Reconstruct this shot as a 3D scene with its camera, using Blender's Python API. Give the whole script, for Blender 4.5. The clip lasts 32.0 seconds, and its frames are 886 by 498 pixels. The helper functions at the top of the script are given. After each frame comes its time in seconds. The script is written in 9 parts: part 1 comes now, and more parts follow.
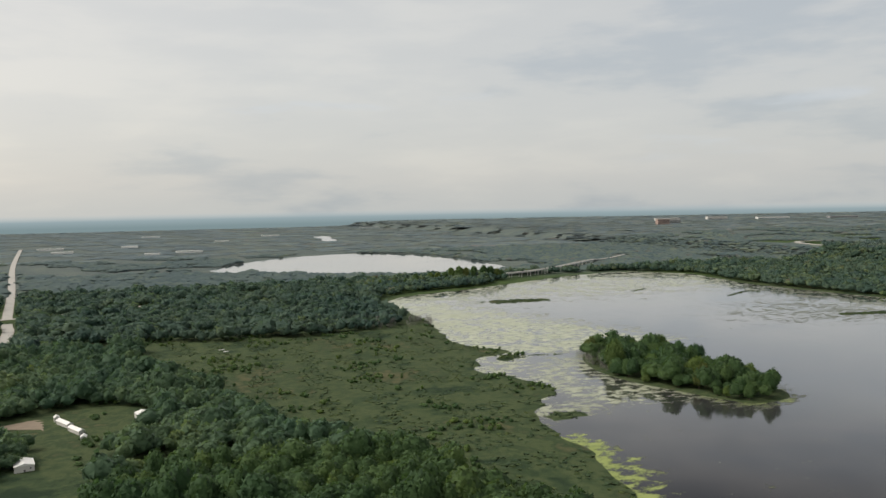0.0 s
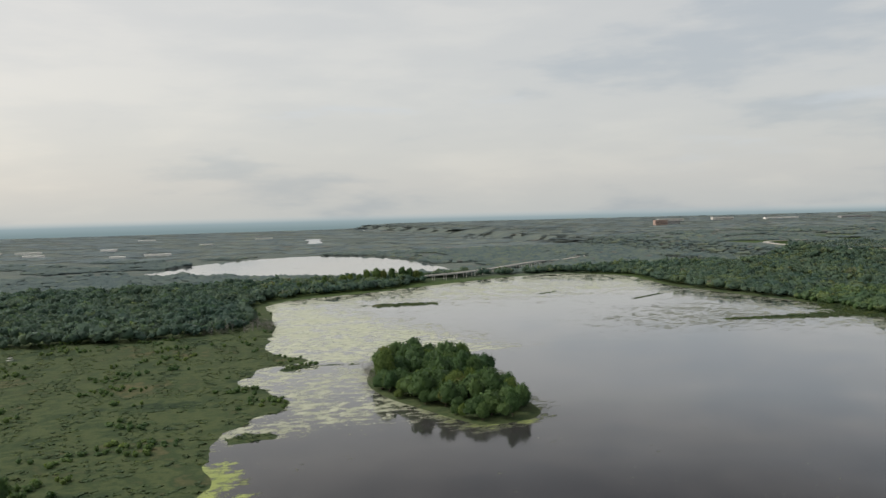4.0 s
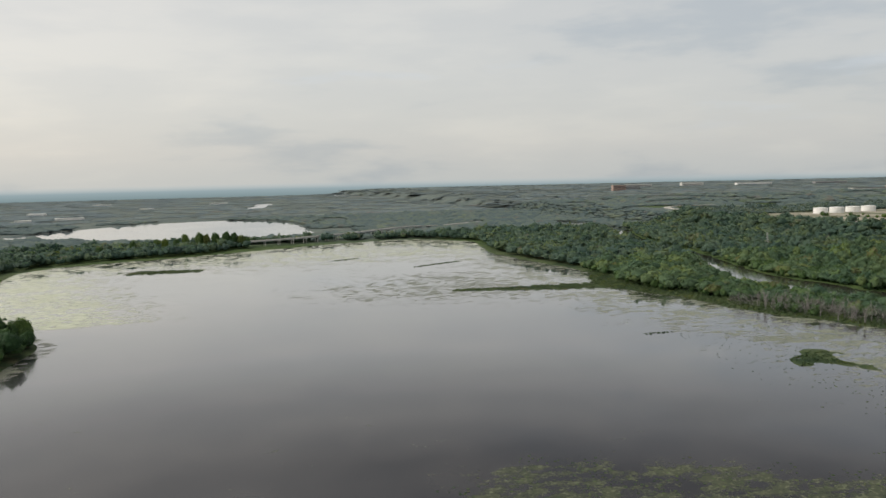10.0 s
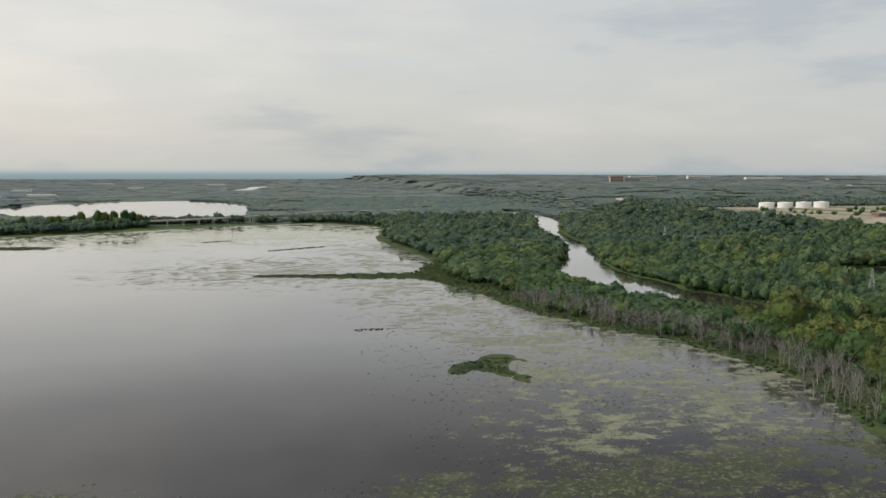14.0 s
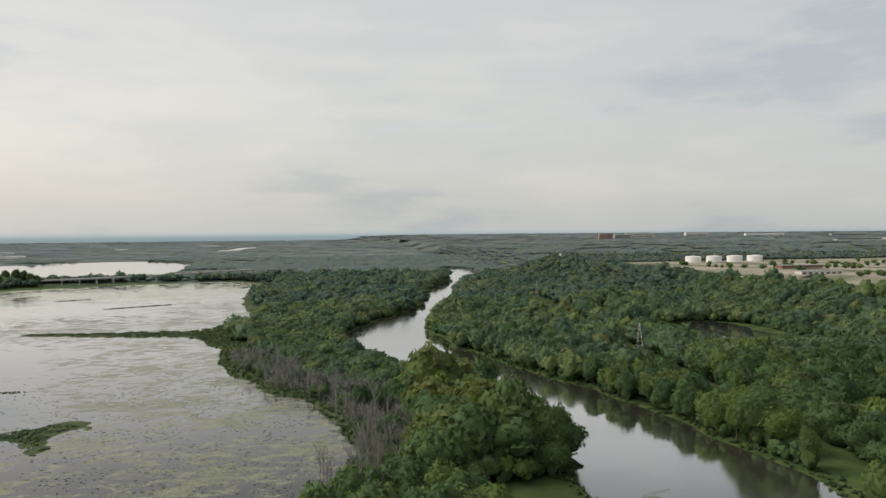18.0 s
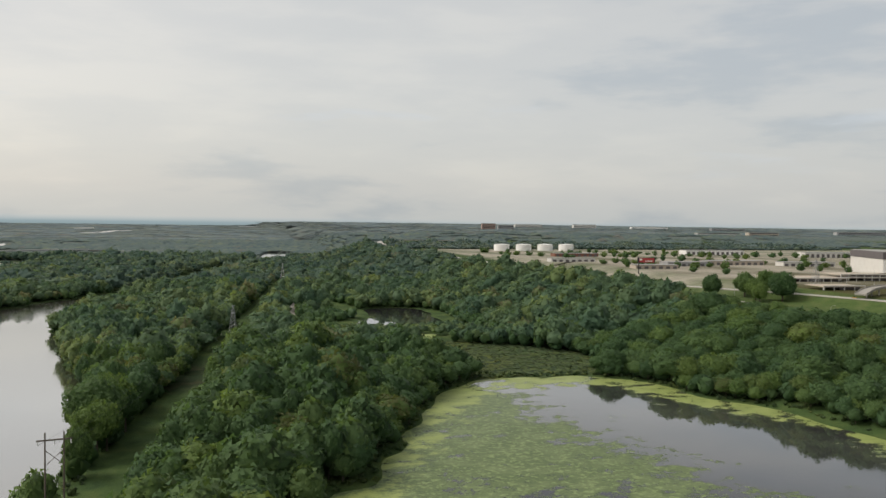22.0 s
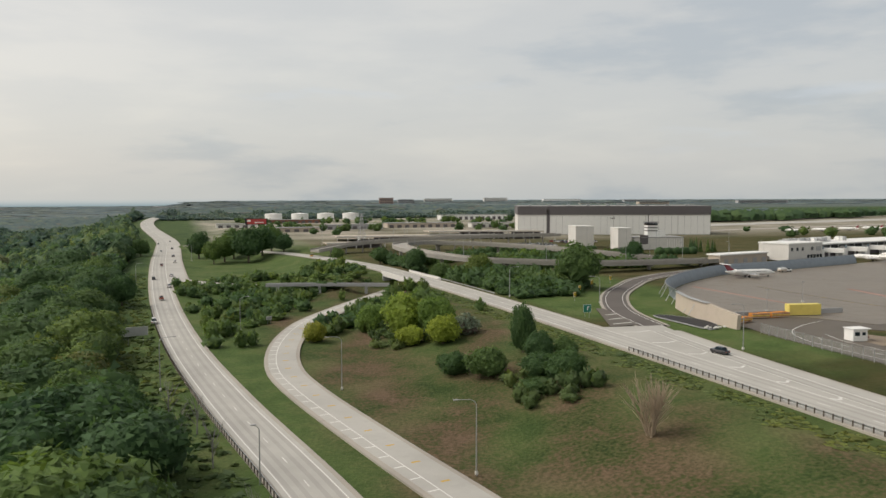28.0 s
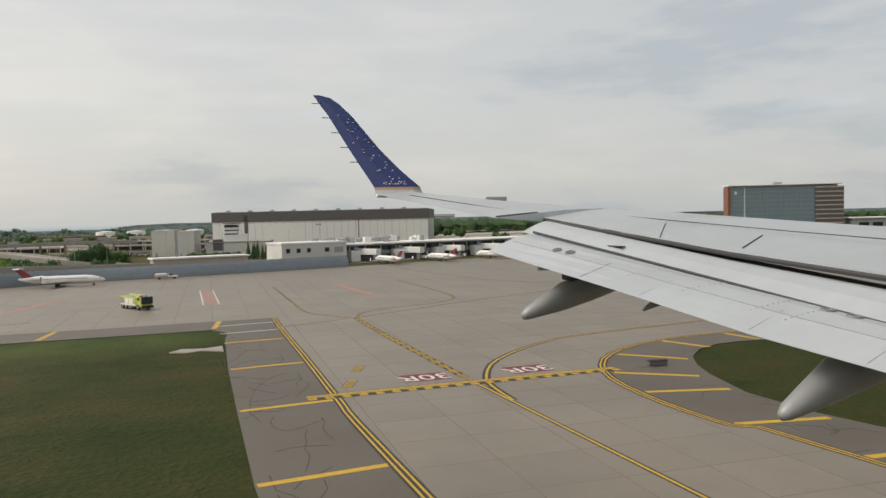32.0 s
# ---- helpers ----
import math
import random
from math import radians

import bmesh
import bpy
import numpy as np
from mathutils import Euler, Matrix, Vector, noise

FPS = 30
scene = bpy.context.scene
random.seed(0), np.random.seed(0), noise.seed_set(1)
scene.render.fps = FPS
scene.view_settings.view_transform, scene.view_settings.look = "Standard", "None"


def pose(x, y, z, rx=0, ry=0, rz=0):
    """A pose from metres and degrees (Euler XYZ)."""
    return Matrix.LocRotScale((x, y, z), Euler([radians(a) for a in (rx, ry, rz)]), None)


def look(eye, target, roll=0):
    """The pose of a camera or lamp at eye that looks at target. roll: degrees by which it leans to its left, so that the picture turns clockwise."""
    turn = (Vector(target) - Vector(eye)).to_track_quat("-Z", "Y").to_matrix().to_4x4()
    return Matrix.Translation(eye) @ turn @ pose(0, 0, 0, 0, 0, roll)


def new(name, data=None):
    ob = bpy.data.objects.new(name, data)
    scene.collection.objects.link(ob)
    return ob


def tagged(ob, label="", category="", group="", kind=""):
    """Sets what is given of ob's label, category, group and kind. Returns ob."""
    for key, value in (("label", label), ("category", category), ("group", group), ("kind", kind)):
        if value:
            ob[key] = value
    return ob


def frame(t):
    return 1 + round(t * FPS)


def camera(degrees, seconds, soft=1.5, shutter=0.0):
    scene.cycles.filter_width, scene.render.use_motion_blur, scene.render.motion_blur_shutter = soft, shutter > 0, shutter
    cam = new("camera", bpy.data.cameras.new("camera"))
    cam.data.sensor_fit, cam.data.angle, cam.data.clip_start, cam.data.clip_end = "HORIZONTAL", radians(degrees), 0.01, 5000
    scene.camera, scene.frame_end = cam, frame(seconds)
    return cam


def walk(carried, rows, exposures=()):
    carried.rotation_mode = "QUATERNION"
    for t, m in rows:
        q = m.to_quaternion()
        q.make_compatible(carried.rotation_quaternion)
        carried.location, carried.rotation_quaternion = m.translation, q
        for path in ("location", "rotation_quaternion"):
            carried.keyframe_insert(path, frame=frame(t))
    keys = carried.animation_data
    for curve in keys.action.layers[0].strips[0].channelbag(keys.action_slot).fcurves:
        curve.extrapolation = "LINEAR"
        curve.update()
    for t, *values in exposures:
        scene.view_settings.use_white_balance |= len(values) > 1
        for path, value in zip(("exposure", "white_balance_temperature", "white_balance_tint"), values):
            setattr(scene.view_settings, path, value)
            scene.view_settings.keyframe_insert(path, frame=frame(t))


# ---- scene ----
SCALE = 0.565  # the place is laid out in ground metres and set down at this size, camera and all
# The window seat of an airliner on its final approach: a straight glide along +x.
cam = camera(59.47, 32.0)
PATH = (  # seconds, x, y, z, tilt, lean, turn
    (0, -1265.60, 0.00, 75.09, 87.03, 1.04, -20.11),
    (0.5, -1245.94, -0.17, 73.96, 86.96, 1.16, -20.24),
    (1, -1226.22, -0.34, 72.88, 86.97, 1.29, -20.27),
    (1.5, -1206.56, -0.56, 71.75, 87.10, 1.55, -20.24),
    (2, -1186.84, -0.73, 70.68, 87.40, 1.90, -20.22),
    (2.5, -1167.18, -0.85, 69.66, 87.76, 2.16, -20.13),
    (4.5, -1088.36, -1.47, 65.54, 86.82, 0.97, -17.13),
    (5, -1068.64, -1.64, 64.52, 85.96, 0.61, -17.05),
    (5.5, -1048.98, -1.75, 63.51, 85.28, 0.34, -16.91),
    (6, -1029.26, -1.86, 62.55, 85.15, 0.55, -16.56),
    (6.5, -1009.54, -1.98, 61.58, 85.65, 0.86, -16.05),
    (7, -989.82, -2.09, 60.57, 86.57, 0.92, -15.63),
    (7.5, -970.10, -2.20, 59.61, 87.42, 0.94, -15.33),
    (8, -950.39, -2.32, 58.70, 87.79, 0.85, -15.25),
    (8.5, -930.61, -2.37, 57.74, 87.58, 0.78, -15.33),
    (9, -910.89, -2.49, 56.78, 86.84, 0.90, -15.68),
    (9.5, -891.17, -2.60, 55.88, 85.87, 1.08, -16.14),
    (10, -871.46, -2.66, 54.92, 84.87, 1.26, -16.57),
    (10.5, -851.68, -2.71, 54.01, 84.18, 1.38, -16.76),
    (11, -831.96, -2.77, 53.11, 83.79, 1.51, -16.76),
    (11.5, -812.19, -2.82, 52.21, 83.68, 1.01, -16.55),
    (12, -792.47, -2.88, 51.25, 83.56, 0.57, -16.32),
    (12.5, -772.69, -2.94, 50.34, 83.39, 0.08, -16.05),
    (13, -752.92, -2.99, 49.44, 83.28, -0.20, -15.47),
    (13.5, -733.20, -3.05, 48.53, 83.48, -0.22, -14.74),
    (14, -713.43, -3.05, 47.63, 84.05, -0.15, -13.81),
    (14.5, -693.65, -3.11, 46.73, 84.92, 0.15, -12.95),
    (16.5, -614.55, -3.11, 43.11, 87.62, -0.16, -10.57),
    (17, -594.78, -3.11, 42.21, 88.10, -0.01, -10.45),
    (17.5, -575.00, -3.11, 41.30, 88.45, 0.23, -10.81),
    (18, -555.23, -3.11, 40.40, 88.53, 0.45, -11.46),
    (18.5, -535.45, -3.05, 39.49, 88.56, 0.52, -12.35),
    (19, -515.62, -3.05, 38.59, 88.61, 0.56, -13.32),
    (19.5, -495.84, -2.99, 37.63, 88.94, 0.35, -13.97),
    (20, -476.07, -2.94, 36.72, 89.43, -0.36, -14.53),
    (20.5, -456.24, -2.88, 35.76, 89.67, -0.58, -15.15),
    (21, -436.46, -2.82, 34.86, 89.51, -0.79, -15.67),
    (21.5, -416.63, -2.77, 33.90, 88.78, -0.98, -16.20),
    (22, -396.86, -2.71, 32.94, 87.82, -0.87, -16.72),
    (22.5, -377.02, -2.66, 31.98, 86.88, -0.88, -17.18),
    (23, -357.19, -2.54, 31.02, 86.35, -1.09, -17.69),
    (23.5, -337.36, -2.49, 30.06, 86.31, -1.09, -18.18),
    (24, -317.59, -2.37, 29.04, 86.84, -0.83, -18.45),
    (24.5, -297.75, -2.26, 28.08, 87.76, -0.07, -18.65),
    (26.5, -218.43, -1.81, 23.96, 88.35, -0.64, -18.59),
    (27, -198.54, -1.69, 22.94, 87.43, -0.45, -18.83),
    (27.5, -178.71, -1.53, 21.87, 86.66, 0.21, -19.01),
    (28, -158.88, -1.41, 20.79, 86.24, 0.16, -19.16),
    (28.5, -139.05, -1.24, 19.72, 85.99, 0.32, -19.20),
    (29, -119.16, -1.07, 18.59, 85.80, 0.28, -19.25),
    (29.5, -99.33, -0.90, 17.46, 85.65, 0.32, -19.19),
    (30, -79.44, -0.73, 16.33, 85.63, 0.50, -19.54),
    (30.5, -59.61, -0.56, 15.20, 85.95, 0.63, -19.81),
    (31, -39.72, -0.40, 14.01, 86.49, 0.82, -20.06),
    (31.5, -19.89, -0.23, 12.83, 87.10, 1.10, -20.24),
    (32, 0.00, 0.00, 11.64, 87.62, 1.24, -20.21),
)
walk(cam, [(t, pose(x, y, z, rx, ry, rz)) for t, x, y, z, rx, ry, rz in PATH])

# ---- sky and sun: a bright overcast evening ----
def link(nt, a, b):
    nt.links.new(a, b)


def nd(nt, kind, **values):
    n = nt.nodes.new(kind)
    for key, value in values.items():
        n.inputs[key].default_value = value
    return n


def ramp(nt, fac, stops, smooth=False):
    n = nt.nodes.new("ShaderNodeValToRGB")
    el = n.color_ramp.elements
    while len(el) > 1:
        el.remove(el[-1])
    for i, (p, c) in enumerate(stops):
        e = el[0] if i == 0 else el.new(p)
        e.position = p
        e.color = (*c, 1) if len(c) == 3 else c
    if smooth:
        n.color_ramp.interpolation = "EASE"
    link(nt, fac, n.inputs[0])
    return n.outputs[0]


def mix(nt, fac, a, b, blend="MIX"):
    n = nt.nodes.new("ShaderNodeMix")
    n.data_type, n.blend_type = "RGBA", blend
    for sock, value in ((n.inputs[0], fac), (n.inputs[6], a), (n.inputs[7], b)):
        if isinstance(value, (int, float)):
            sock.default_value = value
        elif isinstance(value, tuple):
            sock.default_value = (*value, 1)
        else:
            link(nt, value, sock)
    return n.outputs[2]


def calc(nt, op, a, b=0.0, c=0.0):
    n = nt.nodes.new("ShaderNodeMath")
    n.operation = op
    for sock, value in zip(n.inputs, (a, b, c)):
        if isinstance(value, (int, float)):
            sock.default_value = value
        else:
            link(nt, value, sock)
    return n.outputs[0]


def noise_of(nt, vec, scale, detail=4.0, rough=0.55):
    n = nd(nt, "ShaderNodeTexNoise", Scale=scale, Detail=detail, Roughness=rough)
    link(nt, vec, n.inputs["Vector"])
    return n.outputs["Fac"]


SUN_TURN = radians(-62)  # the bright part of the overcast, behind and left of the wing
world = bpy.data.worlds.new("overcast_sky")
scene.world = world
world.use_nodes = True
wt = world.node_tree
wt.nodes.clear()
gen = nd(wt, "ShaderNodeTexCoord").outputs["Generated"]
sep = wt.nodes.new("ShaderNodeSeparateXYZ")
link(wt, gen, sep.inputs[0])
sky = wt.nodes.new("ShaderNodeTexSky")
sky.sky_type, sky.sun_disc = "NISHITA", False
sky.sun_elevation, sky.sun_rotation = radians(46), SUN_TURN
sky.dust_density, sky.air_density = 4.0, 1.0
flat = nd(wt, "ShaderNodeMapping")  # clouds drawn out along the horizon
flat.inputs["Scale"].default_value = (1.0, 1.0, 4.2)
link(wt, gen, flat.inputs["Vector"])
big = noise_of(wt, flat.outputs[0], 2.1, 5, 0.5)
small = noise_of(wt, flat.outputs[0], 6.5, 6, 0.55)
wisp = calc(wt, "MULTIPLY_ADD", big, 0.65, calc(wt, "MULTIPLY", small, 0.35))
cloud = ramp(wt, wisp, [(0.36, (0.44, 0.46, 0.475)), (0.47, (0.545, 0.54, 0.525)), (0.62, (0.60, 0.585, 0.555))], True)
# brighter and warmer towards the veiled sun, cooler away from it
side = calc(wt, "MULTIPLY_ADD", sep.outputs[0], -0.5, 0.5)
warm = ramp(wt, side, [(0.0, (0.90, 0.915, 0.92)), (0.42, (0.96, 0.965, 0.95)), (0.62, (1.06, 1.04, 1.0)), (1.0, (1.15, 1.08, 1.0))])
cloud = mix(wt, 1.0, cloud, warm, "MULTIPLY")
# dim small clouds low in the sky
low = nd(wt, "ShaderNodeMapping")
low.inputs["Scale"].default_value = (1.0, 1.0, 5.5)
low.inputs["Location"].default_value = (3.1, 0.4, 0.0)
link(wt, gen, low.inputs["Vector"])
tuft = ramp(wt, noise_of(wt, low.outputs[0], 5.0, 5, 0.5), [(0.60, (0, 0, 0)), (0.74, (1, 1, 1))], True)
band = ramp(wt, sep.outputs[2], [(0.03, (0, 0, 0)), (0.10, (0.55, 0.55, 0.55)), (0.22, (0.0, 0.0, 0.0))], True)
cloud = mix(wt, mix(wt, 1.0, tuft, band, "MULTIPLY"), cloud, (0.52, 0.55, 0.58))
skyc = mix(wt, 0.025, cloud, sky.outputs[0])
# land too far to reach, under the haze line
haze = ramp(wt, sep.outputs[2], [(0.0, (0.155, 0.215, 0.225)), (0.47, (0.155, 0.215, 0.225)), (0.4925, (0.20, 0.27, 0.285)), (0.4985, (0.34, 0.42, 0.45)), (0.5, (0.43, 0.50, 0.52))])
up = calc(wt, "MULTIPLY_ADD", sep.outputs[2], 0.5, 0.5)
link(wt, up, haze.node.inputs[0])
edge = ramp(wt, up, [(0.4986, (0, 0, 0)), (0.4996, (1, 1, 1))])
glow = ramp(wt, up, [(0.499, (0.94, 0.97, 0.985)), (0.52, (1, 1, 1))])
skyc = mix(wt, 1.0, skyc, glow, "MULTIPLY")
skyc = mix(wt, 1.0, skyc, mix(wt, ramp(wt, sep.outputs[2], [(0.285, (0, 0, 0)), (0.37, (1, 1, 1))], True), (1, 1, 1), ramp(wt, side, [(0.14, (0.27, 0.28, 0.31)), (0.35, (0.55, 0.56, 0.58)), (0.6, (1.20, 1.18, 1.15)), (0.8, (1.72, 1.66, 1.56))])), "MULTIPLY")  # unseen upper sky, dimmed ahead and brightened behind to tone the water's reflections
final = mix(wt, edge, haze, skyc)
bg = nd(wt, "ShaderNodeBackground", Strength=1.08)
link(wt, final, bg.inputs["Color"])
link(wt, bg.outputs[0], wt.nodes.new("ShaderNodeOutputWorld").inputs["Surface"])

sun = new("sun", bpy.data.lights.new("sun", "SUN"))
sun.data.energy, sun.data.angle, sun.data.color = 1.8, radians(24), (1.0, 0.95, 0.88)
sun.matrix_world = look((0, 0, 300), (300 * math.cos(radians(46)) * math.sin(radians(62)) / math.sin(radians(46)) * 1.0, -300 * math.cos(radians(46)) * math.cos(radians(62)) / math.sin(radians(46)), 0))
scene.view_settings.exposure = 0.0


# ---- materials ----
def make(name, rough=0.85, metal=0.0):
    m = bpy.data.materials.new(name)
    m.use_nodes = True
    nt = m.node_tree
    b = nt.nodes["Principled BSDF"]
    b.inputs["Roughness"].default_value, b.inputs["Metallic"].default_value = rough, metal
    return m, nt, b


def place(nt):
    """Ground metres."""
    n = nt.nodes.new("ShaderNodeVectorMath")
    n.operation = "SCALE"
    n.inputs["Scale"].default_value = 1 / SCALE
    link(nt, nt.nodes.new("ShaderNodeNewGeometry").outputs["Position"], n.inputs[0])
    return n.outputs[0]


def local(nt):
    return nt.nodes.new("ShaderNodeTexCoord").outputs["Object"]


def bump(nt, b, height, strength, distance):
    n = nd(nt, "ShaderNodeBump", Strength=strength, Distance=distance)
    link(nt, height, n.inputs["Height"])
    link(nt, n.outputs[0], b.inputs["Normal"])


def plain(name, col, var=0.18, scale=1.2, rough=0.6, metal=0.0, dirt=0.25, coat=0.0, own=True):
    """Painted, cast or rolled surface: fine mottling and larger grime."""
    m, nt, b = make(name, rough, metal)
    v = local(nt) if own else place(nt)
    fine, wide = noise_of(nt, v, scale * 9, 5), noise_of(nt, v, scale, 4)
    dark = tuple(c * (1 - var) for c in col)
    c = mix(nt, fine, dark, tuple(min(1, x * (1 + var * 0.6)) for x in col))
    c = mix(nt, ramp(nt, wide, [(0.45, (0, 0, 0)), (0.75, (dirt, dirt, dirt))]), c, tuple(x * 0.55 + 0.03 for x in col))
    link(nt, c, b.inputs["Base Color"])
    r = calc(nt, "MULTIPLY_ADD", wide, 0.25, rough - 0.12)
    link(nt, r, b.inputs["Roughness"])
    b.inputs["Coat Weight"].default_value = coat
    return m


def haze_sheen(b, weight):
    """A bluish sheen at a low angle, standing in for haze over the leaves."""
    b.inputs["Sheen Weight"].default_value, b.inputs["Sheen Roughness"].default_value = weight, 0.6
    b.inputs["Sheen Tint"].default_value = (0.78, 0.88, 1.0, 1)


def leafage(name, dark, mid, light, tint=True, sheen=0.05):
    m, nt, b = make(name, 0.72)
    haze_sheen(b, sheen)
    isl = nt.nodes.new("ShaderNodeNewGeometry")
    p = place(nt)
    n = noise_of(nt, p, 0.9, 5, 0.7)
    f = calc(nt, "MULTIPLY_ADD", isl.outputs["Random Per Island"], 0.26, calc(nt, "MULTIPLY_ADD", n, 0.45, 0.15))
    c = ramp(nt, f, [(0.2, dark), (0.5, mid), (0.85, light)])
    if tint:
        a = nt.nodes.new("ShaderNodeAttribute")
        a.attribute_name = "tint"
        t = a.outputs["Fac"]
    else:
        t = nt.nodes.new("ShaderNodeObjectInfo").outputs["Random"]
    shade = ramp(nt, t, [(0.0, (0.66, 0.78, 0.78)), (0.35, (0.84, 0.94, 0.90)), (0.62, (1.04, 1.06, 0.94)), (0.86, (1.40, 1.32, 0.84)), (0.95, (1.30, 1.12, 0.85)), (1.0, (1.30, 0.95, 0.8))])
    c = mix(nt, 1.0, c, shade, "MULTIPLY")
    wide = noise_of(nt, p, 0.008, 2)
    c = mix(nt, 1.0, c, ramp(nt, wide, [(0.35, (0.8, 0.88, 0.9)), (0.65, (1.15, 1.08, 0.95))]), "MULTIPLY")
    link(nt, c, b.inputs["Base Color"])
    bump(nt, b, n, 0.35, 0.22)
    b.inputs["Specular IOR Level"].default_value = 0.16
    # thin leaves let part of the light through
    thin = nt.nodes.new("ShaderNodeBsdfTranslucent")
    link(nt, mix(nt, 1.0, c, (1.35, 1.3, 0.95), "MULTIPLY"), thin.inputs["Color"])
    mx = nd(nt, "ShaderNodeMixShader", Fac=0.38)
    link(nt, b.outputs[0], mx.inputs[1])
    link(nt, thin.outputs[0], mx.inputs[2])
    link(nt, mx.outputs[0], nt.nodes["Material Output"].inputs["Surface"])
    return m


M = {}
M["leaf"] = leafage("broadleaf_foliage", (0.054, 0.093, 0.041), (0.088, 0.145, 0.058), (0.130, 0.192, 0.076))
M["leaf_one"] = leafage("broadleaf_foliage_single", (0.054, 0.093, 0.041), (0.088, 0.145, 0.058), (0.130, 0.192, 0.076), tint=False)
M["leaf_bright"] = leafage("bright_green_shrub_foliage", (0.105, 0.160, 0.036), (0.190, 0.262, 0.062), (0.280, 0.350, 0.095), tint=False)
M["reed"] = leafage("reed_and_sedge", (0.046, 0.076, 0.034), (0.070, 0.106, 0.046), (0.104, 0.138, 0.062))
# far foliage: the blue and pallor of haze put into the base colours
M["leaf_far"] = leafage("haze_tinted_distant_foliage", (0.128, 0.168, 0.190), (0.146, 0.188, 0.210), (0.164, 0.205, 0.220), sheen=0.22)
M["leaf_mid"] = leafage("haze_tinted_far_woodland_foliage", (0.080, 0.120, 0.116), (0.098, 0.142, 0.136), (0.118, 0.162, 0.150), sheen=0.2)
# back and middle woods: paler, bluer copies of leaf, haze in the colour
M["leaf_back"] = leafage("haze_paled_back_woodland_foliage", (0.070, 0.110, 0.090), (0.096, 0.146, 0.116), (0.126, 0.176, 0.134), sheen=0.06)
M["leaf_valley"] = leafage("haze_paled_valley_foliage", (0.076, 0.122, 0.074), (0.112, 0.170, 0.100), (0.152, 0.212, 0.122))
M["sedge_light"] = leafage("light_green_sedge", (0.085, 0.120, 0.042), (0.115, 0.150, 0.056), (0.150, 0.180, 0.075))
M["weed"] = leafage("rank_green_weeds", (0.088, 0.122, 0.044), (0.122, 0.162, 0.060), (0.160, 0.192, 0.082))
M["silver"] = leafage("silver_grey_shrub", (0.10, 0.12, 0.10), (0.19, 0.22, 0.18), (0.28, 0.30, 0.25), tint=False)
M["bark"] = plain("grey_brown_bark", (0.11, 0.09, 0.07), 0.35, 2.0, 0.95)
M["dead"] = plain("bleached_dead_wood", (0.235, 0.23, 0.215), 0.3, 2.0, 0.95)
M["white"] = plain("white_painted_metal", (0.78, 0.78, 0.76), 0.05, 0.3, 0.45, dirt=0.12)
M["tank"] = plain("white_tank_paint", (0.86, 0.86, 0.84), 0.04, 0.1, 0.5, dirt=0.1)
M["steel"] = plain("galvanised_steel", (0.42, 0.43, 0.44), 0.15, 1.5, 0.45, 0.7)
M["dark"] = plain("dark_rubber_and_shadow_gap", (0.02, 0.02, 0.022), 0.3, 2.0, 0.7)
M["glass"] = plain("dark_tinted_glazing", (0.02, 0.03, 0.038), 0.2, 0.5, 0.08, dirt=0.1)
M["yellow"] = plain("road_yellow_paint", (0.52, 0.33, 0.03), 0.15, 2.0, 0.7, dirt=0.35, own=False)
M["mark"] = plain("road_white_paint", (0.66, 0.66, 0.63), 0.12, 2.0, 0.7, dirt=0.35, own=False)
M["black"] = plain("black_outline_paint", (0.035, 0.033, 0.03), 0.2, 2.0, 0.8, own=False)
M["redpaint"] = plain("maroon_plate_paint", (0.16, 0.025, 0.035), 0.2, 2.0, 0.7, own=False)
M["redfade"] = plain("faded_red_apron_paint", (0.33, 0.205, 0.17), 0.3, 0.8, 0.8, own=False)
M["wallpale"] = plain("pale_precast_concrete", (0.62, 0.61, 0.58), 0.08, 0.15, 0.85, dirt=0.2)
M["wallgrey"] = plain("grey_cladding", (0.34, 0.345, 0.35), 0.1, 0.2, 0.6, dirt=0.2)
M["band"] = plain("dark_brown_grey_roof_band", (0.115, 0.105, 0.11), 0.12, 0.2, 0.6, dirt=0.2)
# red brick for the far skyline, haze put into its colour
M["palebrick"] = plain("brick_paled_for_haze", (0.38, 0.275, 0.235), 0.15, 0.2, 0.85)
M["brick"] = plain("red_brick_cladding", (0.24, 0.105, 0.072), 0.2, 0.8, 0.85)
M["roof"] = plain("flat_grey_roofing", (0.30, 0.30, 0.29), 0.15, 0.2, 0.9)
M["tan"] = plain("tan_concrete", (0.46, 0.40, 0.33), 0.12, 0.3, 0.9)
M["bridgegrey"] = plain("weathered_bridge_concrete", (0.33, 0.315, 0.285), 0.14, 0.3, 0.9, dirt=0.35)
M["blast"] = plain("blue_grey_corrugated_steel", (0.25, 0.29, 0.325), 0.14, 0.4, 0.55, 0.3, dirt=0.35)


